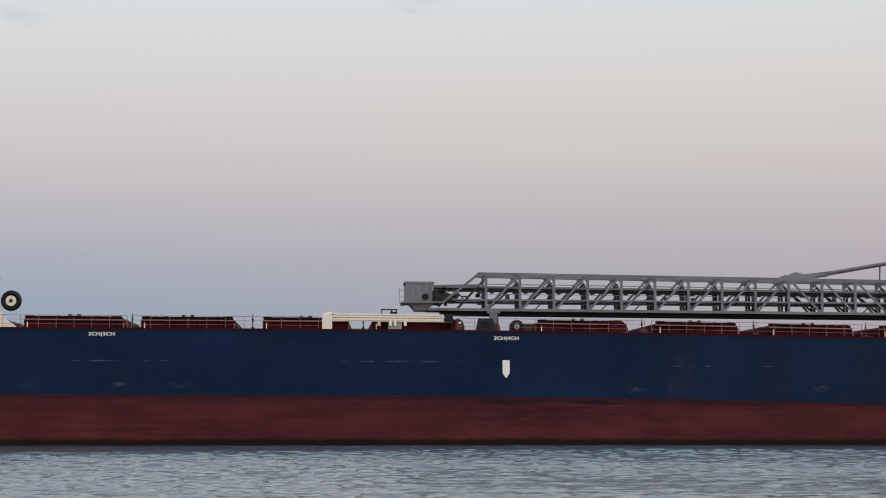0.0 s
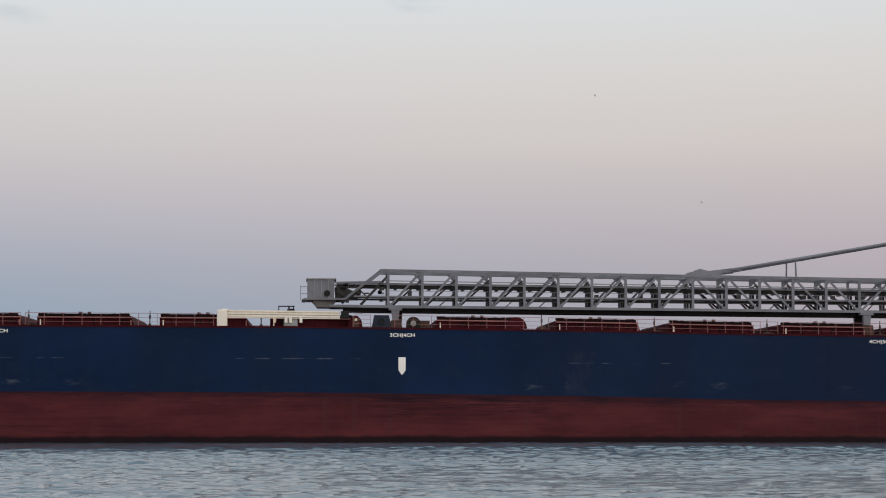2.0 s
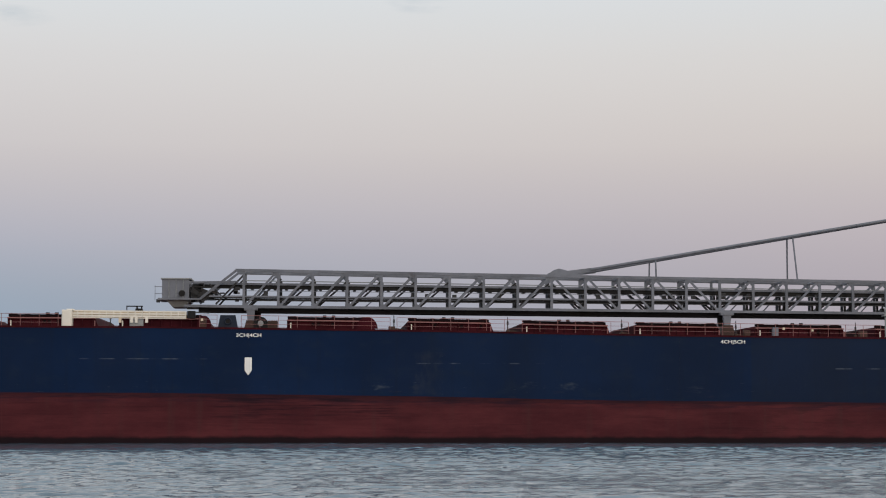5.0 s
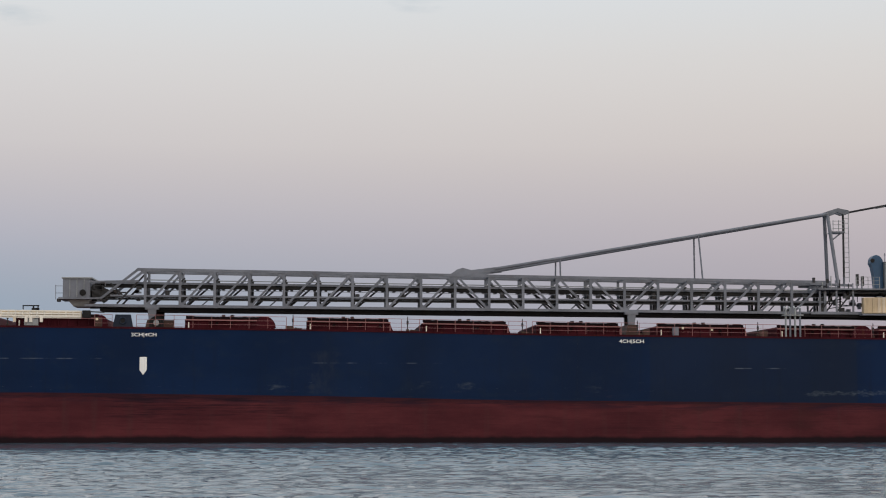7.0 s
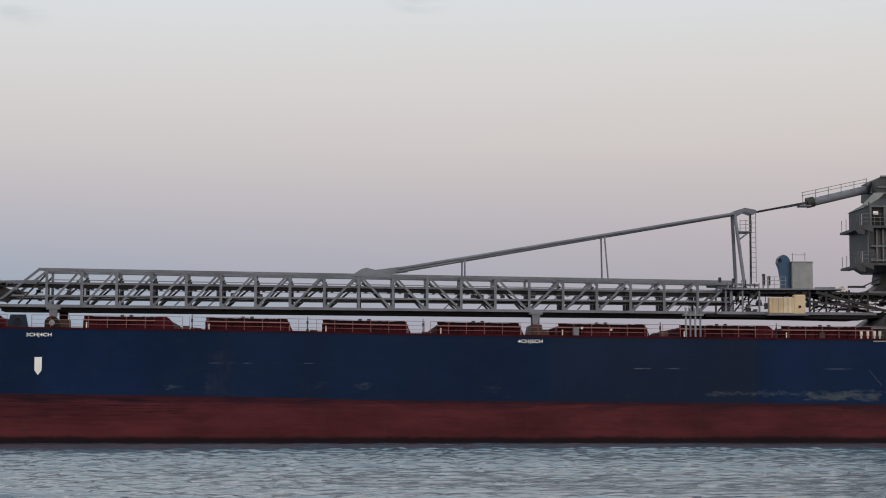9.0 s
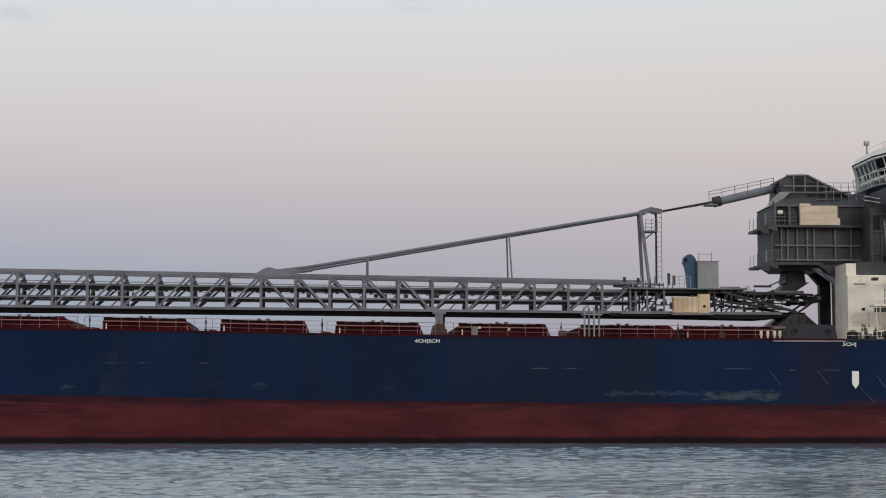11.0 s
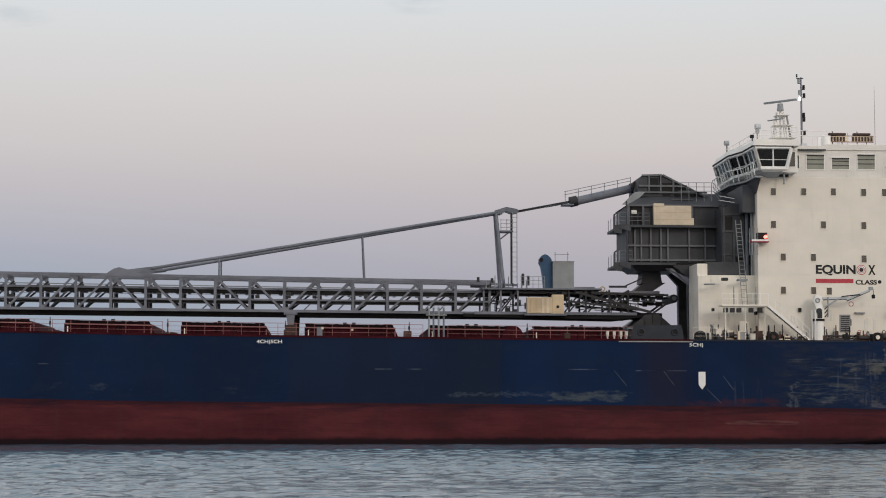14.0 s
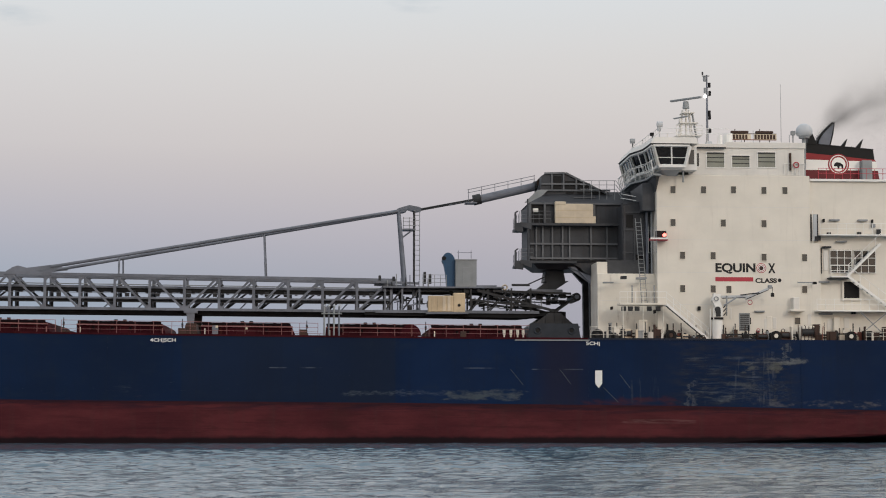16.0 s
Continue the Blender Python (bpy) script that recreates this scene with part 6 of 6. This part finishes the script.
    part("post_brace", rod(B(), (116.2, 5.2, 24.1), (116.9, 5.2, 26.5), .07, 8), "greyl", dome)
    part("camera_post", rod(B(), (115.9, 5, 27.1), (115.9, 5, 28.4), .06, 8), "greyl", dome)
    part("camera_head", box(B(), 115.7, 116.1, 4.85, 5.2, 28.2, 28.6, .05), "greyl", dome)
    return r, scan, small


radar_tower, scanner, small_scanner = make_masts()


# ---- funnel ----
def make_funnel():
    y0, y1 = 6.0, BEAM - 6.0

    def line(x0, x1, za, zb):
        return za, zb
    # levels at the fore and aft edge of each band
    lv = [(23.72, 23.72), (25.12, 25.1), (26.1, 25.95), (26.74, 26.12), (27.66, 27.06)]
    fx = [117.1, 117.12, 117.15, 117.18, 117.25]
    ax = [124.35, 124.15, 123.98, 123.85, 123.72]
    cols = ("maroon", "white", "dred", "black")
    f = None
    for k in range(4):
        bm = prism(B(), [(fx[k], lv[k][0]), (ax[k], lv[k][1]), (ax[k + 1], lv[k + 1][1]), (fx[k + 1], lv[k + 1][0])], y0, y1)
        if f is None:
            f = part("funnel", bm, cols[k], ship, "broad funnel banded black, red and white")
        else:
            part("band", bm, cols[k], f)
    e = part("emblem", rod(B(), (120.42, y0 - .03, 25.66), (120.42, y0 + .02, 25.66), 1.0, 36), "dred", f, "round red and white emblem")
    part("emblem_ring", rod(B(), (120.42, y0 - .04, 25.66), (120.42, y0 + .02, 25.66), .66, 32), "white", e)
    part("emblem_rim", ring(B(), (120.42, y0 - .045, 25.66), .84, .045), "white", e)
    bm = prism(B(), [(119.98, 25.5), (120.02, 25.72), (120.22, 25.86), (120.55, 25.82), (120.85, 25.62), (120.86, 25.22), (120.72, 25.22), (120.66, 25.5), (120.5, 25.48), (120.48, 25.22), (120.34, 25.22), (120.28, 25.5), (120.12, 25.46)], y0 - .06, y0)
    part("emblem_centre", bm, "black", e)
    part("funnel_locker", box(B(), 122.4, 123.35, y0 - .9, y0, 23.8, 25.95, .05), "greyl", f, "grey louvred locker")
    for hgt in (.55, 1.0):
        part("funnel_rail", beam(B(), (117.7, HY + .6, 23.9 + hgt), (124.6, HY + .6, 23.9 + hgt), .03, .04), "bred", f)
    for x in np.arange(117.7, 124.7, .75):
        part("funnel_post", beam(B(), (x, HY + .6, 23.84), (x, HY + .6, 24.92), .035, .04), "bred", f)
    # exhaust horns
    horn = [(119.45, 27.4), (120.75, 27.4), (121.0, 28.2), (121.3, 29.4), (121.42, 30.55), (120.9, 30.1), (120.2, 29.4), (119.65, 28.7)]
    bm = prism(B(), horn, 10.2, 11.4)
    bmesh.ops.bevel(bm, geom=bm.edges[:], offset=.22, segments=2, affect="EDGES")
    horn_ob = part("main_exhaust", bm, "black", f, "swept soot-black exhaust horn")
    # paler inset on the black horn: its highlight given as grey paint
    inner = [(119.62, 27.5), (120.55, 27.5), (120.85, 28.4), (121.08, 29.4), (121.2, 30.1), (120.7, 29.65), (120.2, 29.15), (119.8, 28.5)]
    part("horn_highlight", prism(B(), inner, 10.12, 10.3), "grey", horn_ob, "grey face of the horn, a highlight put into the colour")
    for x, s, y in ((121.75, .72, 10), (122.75, .42, 10.6), (123.2, .68, 9.6)):
        bm = prism(B(), [(x - .55 * s, 27.0), (x + .3 * s, 27.0), (x + .75 * s, 27.9 + .2 * s), (x + 1.05 * s, 27.2 + 2.1 * s), (x + .1 * s, 27.9)], y, y + .5)
        bmesh.ops.bevel(bm, geom=bm.edges[:], offset=.05, segments=1, affect="EDGES")
        part("exhaust_pipe", bm, "black", f)
    part("exhaust_pipe", prism(B(), [(118.4, 27.4), (119.2, 27.4), (119.3, 28.3), (118.95, 29.1), (118.65, 29.05), (118.5, 28.3)], 9.5, 10.3), "black", f)
    part("top_plate", prism(B(), [(117.2, 27.58), (123.75, 27.04), (123.75, 27.12), (117.2, 27.68)], y0 - .05, y1 + .05), "black", f)


make_funnel()


# ---- provision crane and gear along the side ----
def make_crane():
    c = part("provision_crane", rod(B(), (107.85, 1.5, deck_z(107) - .05), (107.85, 1.5, 11.0), .47, 18), "white", ship, "white provision crane with a folded jib")
    part("crane_collar", rod(B(), (107.85, 1.5, 10.95), (107.85, 1.5, 11.15), .55, 18), "black", c)
    part("crane_house", prism(B(), [(107.5, 11.1), (108.25, 11.1), (108.3, 11.9), (108.05, 12.6), (108.15, 13.2), (107.55, 13.3), (107.35, 12.7), (107.6, 12.1)], 1.15, 1.85), "white", c)
    part("crane_panel", box(B(), 107.65, 108.1, 1.1, 1.16, 11.2, 11.8, .03), "greyd", c)
    for dz in (0, .35, .7):
        part("hose_loop", rod(B(), (108.35, 1.2, 11.3 + dz), (108.6, 1.2, 11.6 + dz), .05, 6), "greyd", c)
    part("crane_motor", rod(B(), (107.8, .95, 11.85), (107.8, 1.15, 11.85), .25, 16), "greyd", c)
    part("crane_hole", ring(B(), (107.7, 1.08, 12.8), .18, .045), "greyl", c)
    part("jib", beam(B(), (108.2, 1.45, 13.0), (110.6, 1.45, 13.05), .22, .2), "dome", c)
    part("jib_edge", beam(B(), (108.3, 1.4, 12.86), (110.5, 1.4, 12.93), .2, .07), "greyd", c)
    part("jib", beam(B(), (110.4, 1.3, 12.9), (112.6, 1.3, 13.8), .18, .17), "dome", c)
    part("jib_edge", beam(B(), (110.4, 1.28, 12.76), (112.5, 1.28, 13.64), .14, .07), "greyd", c)
    part("ram", rod(B(), (108.4, 1.2, 12.2), (109.6, 1.2, 12.95), .07, 8), "greyl", c)
    part("ram", rod(B(), (109.9, 1.15, 13.15), (111.6, 1.15, 13.35), .05, 8), "greyd", c)
    part("jib_tip", box(B(), 112.45, 112.8, 1.1, 1.5, 13.75, 14.05, .05), "greyl", c)
    part("hook", box(B(), 112.7, 113.0, 1.2, 1.4, 13.0, 13.35, .05), "black", c)
    part("hook_wire", rod(B(), (112.85, 1.3, 13.3), (112.85, 1.3, 13.9), .025, 5), "black", c)
    part("side_pipe", rod(B(), (108.65, 1.3, 11.3), (108.7, 1.3, 13.1), .07, 8), "greyl", c)
    part("hose_coil", ring(B(), (110.8, 1.3, 12.5), .2, .03), "bred", c)
    for x in (107.1, 107.4):
        part("access_rail", rod(B(), (x, .9, 9.1), (x, .9, 11.9), .04, 6), "white", c)


make_crane()


def roller_chock(x, y=.35, s=1.0, inside="greyd", throat=.21):
    z = deck_z(x)
    pts = [(x - .6 * s, z - .05)] + [(x + .6 * s * math.cos(a), z + .45 * s + .55 * s * math.sin(a)) for a in np.linspace(math.pi, 0, 12)] + [(x + .6 * s, z - .05)]
    c = part("panama_chock", prism(B(), pts, y, y + .4), "black", ship, "rounded black panama chock at the rail")
    part("chock_throat", rod(B(), (x, y - .03, z + .45 * s), (x, y, z + .45 * s), throat * s, 16), inside, c)
    part("chock_lip", ring(B(), (x, y - .02, z + .45 * s), .34 * s, .06), "black", c)


for x in (103.45, 112.9, 119.7):
    roller_chock(x, .35, .8, "cream" if x > 105 else "brown", .24)
roller_chock(96.9, .5, .85)
roller_chock(17.07, .6, 1.05, "greyl", .24)


def deck_gear():
    rg = random.Random(11)
    # winches, bollards and lockers standing along the side by the house
    for x, w, h, m in ((97.9, .25, .9, "cream"), (98.7, .3, 1.3, "cream"), (99.75, .45, 1.15, "box"), (100.9, .35, .95, "greyl"), (101.8, .3, .8, "cream"),
                       (102.4, .4, 1.1, "brown"), (104.9, .5, .55, "black"), (105.6, .3, .4, "greyl"), (109.4, .9, .35, "brown"), (110.6, .55, .25, "greyl"),
                       (111.8, .6, .7, "brown"), (113.9, .5, .95, "brown"), (115.9, .8, 1.6, "cream"), (116.9, .3, 1.8, "brown"), (118.3, .4, 1.0, "brown"),
                       (121.4, .5, 1.1, "black"), (122.3, .4, 1.0, "brown"), (123.4, .5, 1.6, "brown"), (98.2, .12, 1.8, "greyl"), (114.6, .1, 1.5, "cream")):
        y = rg.uniform(.9, 1.5)
        z = deck_z(x)
        w, h = w * .8, h * .8
        g = part("deck_winch" if w > .36 else "deck_locker", box(B(), x - w, x + w, y, y + .7, z - .03, z + h, .05), m, ship,
                 "low deck winch beside the house" if w > .36 else "small deck locker beside the house")
        if w > .36:
            part("drum", rod(B(), (x - w * .8, y - .1, z + h * .55), (x + w * .8, y - .1, z + h * .55), h * .26, 12), "greyd", g)
            part("warp_end", rod(B(), (x + w * .8, y - .1, z + h * .55), (x + w * .95, y - .1, z + h * .55), h * .36, 12), "brown", g)
        else:
            part("lid", box(B(), x - w - .03, x + w + .03, y - .03, y + .73, z + h - .05, z + h + .02, .01), m, g)
    for x in np.arange(115.2, 117.2, .32):
        part("hose", rod(B(), (x, .6, deck_z(x)), (x + .1, .6, deck_z(x) + 1.25), .04, 6), "orange" if int(x * 10) % 3 else "brown", ship, "hose hanging beside the deckhouse")
    for x in (97.6, 98.0, 98.5, 102.0, 102.7, 117.6, 121.0, 121.7, 122.9):
        part("bollard", rod(B(), (x, .6, deck_z(x) - .02), (x, .6, deck_z(x) + rg.uniform(.5, 1.4)), .10, 10), rg.choice(("greyd", "cream", "brown")), ship, "short steel mooring bollard on deck")


deck_gear()


def deck_clutter():
    """Small gear left along the side of the house."""
    rg = random.Random(17)
    for k in range(40):
        x = rg.uniform(97.6, 124.0)
        y = rg.uniform(1.0, 2.2)
        z = deck_z(x) - .02
        w, h = rg.uniform(.06, .2), rg.uniform(.25, 1.1)
        m = rg.choice(("brown", "black", "greyd", "cream", "box", "orange", "greyl", "black"))
        f = part("deck_fitting", box(B(), x - w, x + w, y, y + .4, z, z + h, .04), m, ship, "small piece of gear standing beside the deckhouse")
        if k % 3 == 0:
            part("handwheel", ring(B(), (x, y - .05, z + h), .15, .03, n=12, k=5), "bred" if k % 2 else "black", f)
        elif k % 3 == 1:
            part("stem", rod(B(), (x, y + .2, z + h), (x, y + .2, z + h + rg.uniform(.2, .6)), .05, 6), "greyd", f)
        else:
            part("cap", box(B(), x - w * .6, x + w * .6, y + .05, y + .35, z + h, z + h + .1, .02), "black", f)
    # pipes run along the foot of the house on low stands
    for x0, x1, y, h, m in ((98.2, 107.0, 2.2, .28, "brown"), (108.6, 124.5, 2.2, .30, "brown"), (108.6, 118.0, 2.0, .52, "greyd"), (99.0, 103.0, 2.1, .55, "greyd"), (118.6, 124.5, 2.0, .62, "black")):
        run = part("pipe_run", rod(B(), (x0, y, deck_z(x0) + h), (x1, y, deck_z(x1) + h), .075, 8), m, ship, "dark pipe along the foot of the deckhouse")
        for x in np.arange(x0 + .3, x1, 1.9):
            part("pipe_foot", box(B(), x - .06, x + .06, y - .08, y + .08, deck_z(x) - .02, deck_z(x) + h, .01), m, run)
    for k in range(34):
        x = rg.uniform(97.8, 124.5)
        w, h = rg.uniform(.1, .38), rg.uniform(.15, .55)
        y = rg.uniform(.8, 1.9)
        f = part("deck_fitting", box(B(), x - w, x + w, y, y + .3, deck_z(x) - .02, deck_z(x) + h, .04), rg.choice(("brown", "black", "greyd", "brown", "box")), ship, "low dark gear on the deck beside the house")
        part("cap", rod(B(), (x, y + .15, deck_z(x) + h), (x, y + .15, deck_z(x) + h + .12), w * .5, 8), "greyd", f)
    for k in range(44):
        x = rg.uniform(97.7, 124.5)
        z = deck_z(x) - .02
        part("bollard", rod(B(), (x, 2.0, z), (x + rg.uniform(-.04, .04), 2.0, z + rg.uniform(.5, 1.7)), rg.uniform(.03, .06), 6),
             rg.choice(("brown", "greyd", "greyl", "black", "box", "brown")), ship, "slim upright pipe standing beside the deckhouse")


deck_clutter()


# ---- smoke: fine drifting soot, thinning as it spreads ----
def make_smoke():
    rng = np.random.RandomState(8)
    n = 360000
    u = rng.rand(n) ** .8
    x = 119.8 + 10.0 * u
    z = 28.4 + 4.1 * (1 - np.exp(-5.0 * u))
    spread = .30 + 4.0 * u
    puff = np.sin(u * 23) * .35 * u + np.sin(u * 10 + 1) * .35 * u
    x = x + rng.randn(n) * spread * .62
    z = z + puff + rng.randn(n) * spread * .55
    y = 10.8 + rng.randn(n) * spread * .8
    r = .0034 + .0024 * rng.rand(n)
    keep = noise_mask(x, z)
    x, y, z, r = x[keep], y[keep], z[keep], r[keep]
    n = len(x)
    tet = np.array([(1, 1, 1), (1, -1, -1), (-1, 1, -1), (-1, -1, 1)], float)
    co = np.stack([x, y, z], -1)[:, None, :] + tet[None] * r[:, None, None]
    idx = np.arange(n)[:, None, None] * 4 + np.array([(0, 1, 2), (0, 3, 1), (0, 2, 3), (1, 3, 2)])[None]
    me = bpy.data.meshes.new("exhaust_smoke")
    me.from_pydata(co.reshape(-1, 3).tolist(), [], idx.reshape(-1, 3).tolist())
    m = Nodes("soot")
    g = m.noise((2, 2, 2), 3)
    me.materials.append(m.done(m.mix(g, (.27, .26, .26), (.40, .385, .38)), .95))
    return tagged(new("exhaust_smoke", me), "thin grey exhaust smoke trailing from the funnel", "smoke", kind="stuff")


def noise_mask(x, z):
    v = np.sin(x * 1.7 + 1.3 * np.sin(z * 1.1)) * np.sin(z * 1.9 + np.sin(x * .9)) 
    return np.random.RandomState(2).rand(len(x)) < .62 + .38 * v


smoke = make_smoke()


# ---- a midge that flits past, a few steps from the lens ----
def make_midge():
    bm = B()
    bmesh.ops.create_uvsphere(bm, u_segments=10, v_segments=6, radius=.0007)
    for v in bm.verts:
        v.co.x *= 1.9
    m = tagged(part("midge", bm, "dome"), "tiny grey midge in the air", "insect")
    for sgn in (-1, 1):
        w = prism(B(), [(-.0008, 0), (.0006, 0), (.0003, .0024), (-.0014, .0021)], -.0001, .0001)
        for v in w.verts:
            v.co = Vector((v.co.x, sgn * v.co.z * .6, v.co.z * .7))
        part("wing", w, "dome", m)
    return m


midge, second_midge = make_midge(), make_midge()


def toward(across, down, far):
    """The place far metres from the eye, across and down of the lens's axis (in tangents)."""
    return pose(0, 0, EYE, 90 + PITCH, 0, YAW) @ Vector((across * far, -down * far, -far))


# ---- what moves ----
def motions():
    times = [.5 * k for k in range(33)]
    path = [(t, pose(-way_made(t), DIST, 0)) for t in times]
    for thing in (ship, *ABOARD):
        walk(thing, path)
    walk(smoke, path)
    # the water drifts slowly downstream
    walk(water, [(t, pose(-.35 * t, -.25 * t, 0)) for t in (0.0, 4.0, 8.0, 12.0, 16.0)])
    flit = [(0.0, .46, .05), (1.6, .27, .0), (1.8, .191, -.019), (1.9, .174, -.020), (2.0, .141, -.025), (2.2, .105, -.029), (2.4, .070, -.033), (2.6, .029, -.047), (2.8, -.008, -.053), (3.0, -.0175, -.037),
            (3.2, -.011, -.031), (3.4, -.0145, -.0396), (3.6, -.027, -.0595), (3.8, -.0255, -.054), (4.2, -.07, -.03), (5.2, -.30, .03), (16.0, -2.2, .1)]
    walk(midge, [(t, Matrix.Translation(toward(a, d, 2.6))) for t, a, d in flit])
    loop = [(0.0, .62, -.30), (1.5, .20, -.24), (1.65, .13, -.145), (1.8, .092, -.057), (1.9, .086, -.079), (2.0, .083, -.083), (2.1, .089, -.079), (2.2, .0905, -.0795),
            (2.3, .075, -.085), (2.4, .050, -.110), (2.6, .0, -.17), (3.2, -.12, -.30), (16.0, -1.6, -.6)]
    walk(second_midge, [(t, Matrix.Translation(toward(a, d, 2.6))) for t, a, d in loop])
    turns = [.2 * k for k in range(81)]
    walk(scanner, [(t, pose(107.3, MID, 32.62, 0, 0, -90 - 181.0 * (t - 13.25))) for t in turns])
    walk(small_scanner, [(t, pose(106.7, MID - .4, 30.78, 0, 0, -90 - 181.0 * (t - 13.2))) for t in turns])


motions()
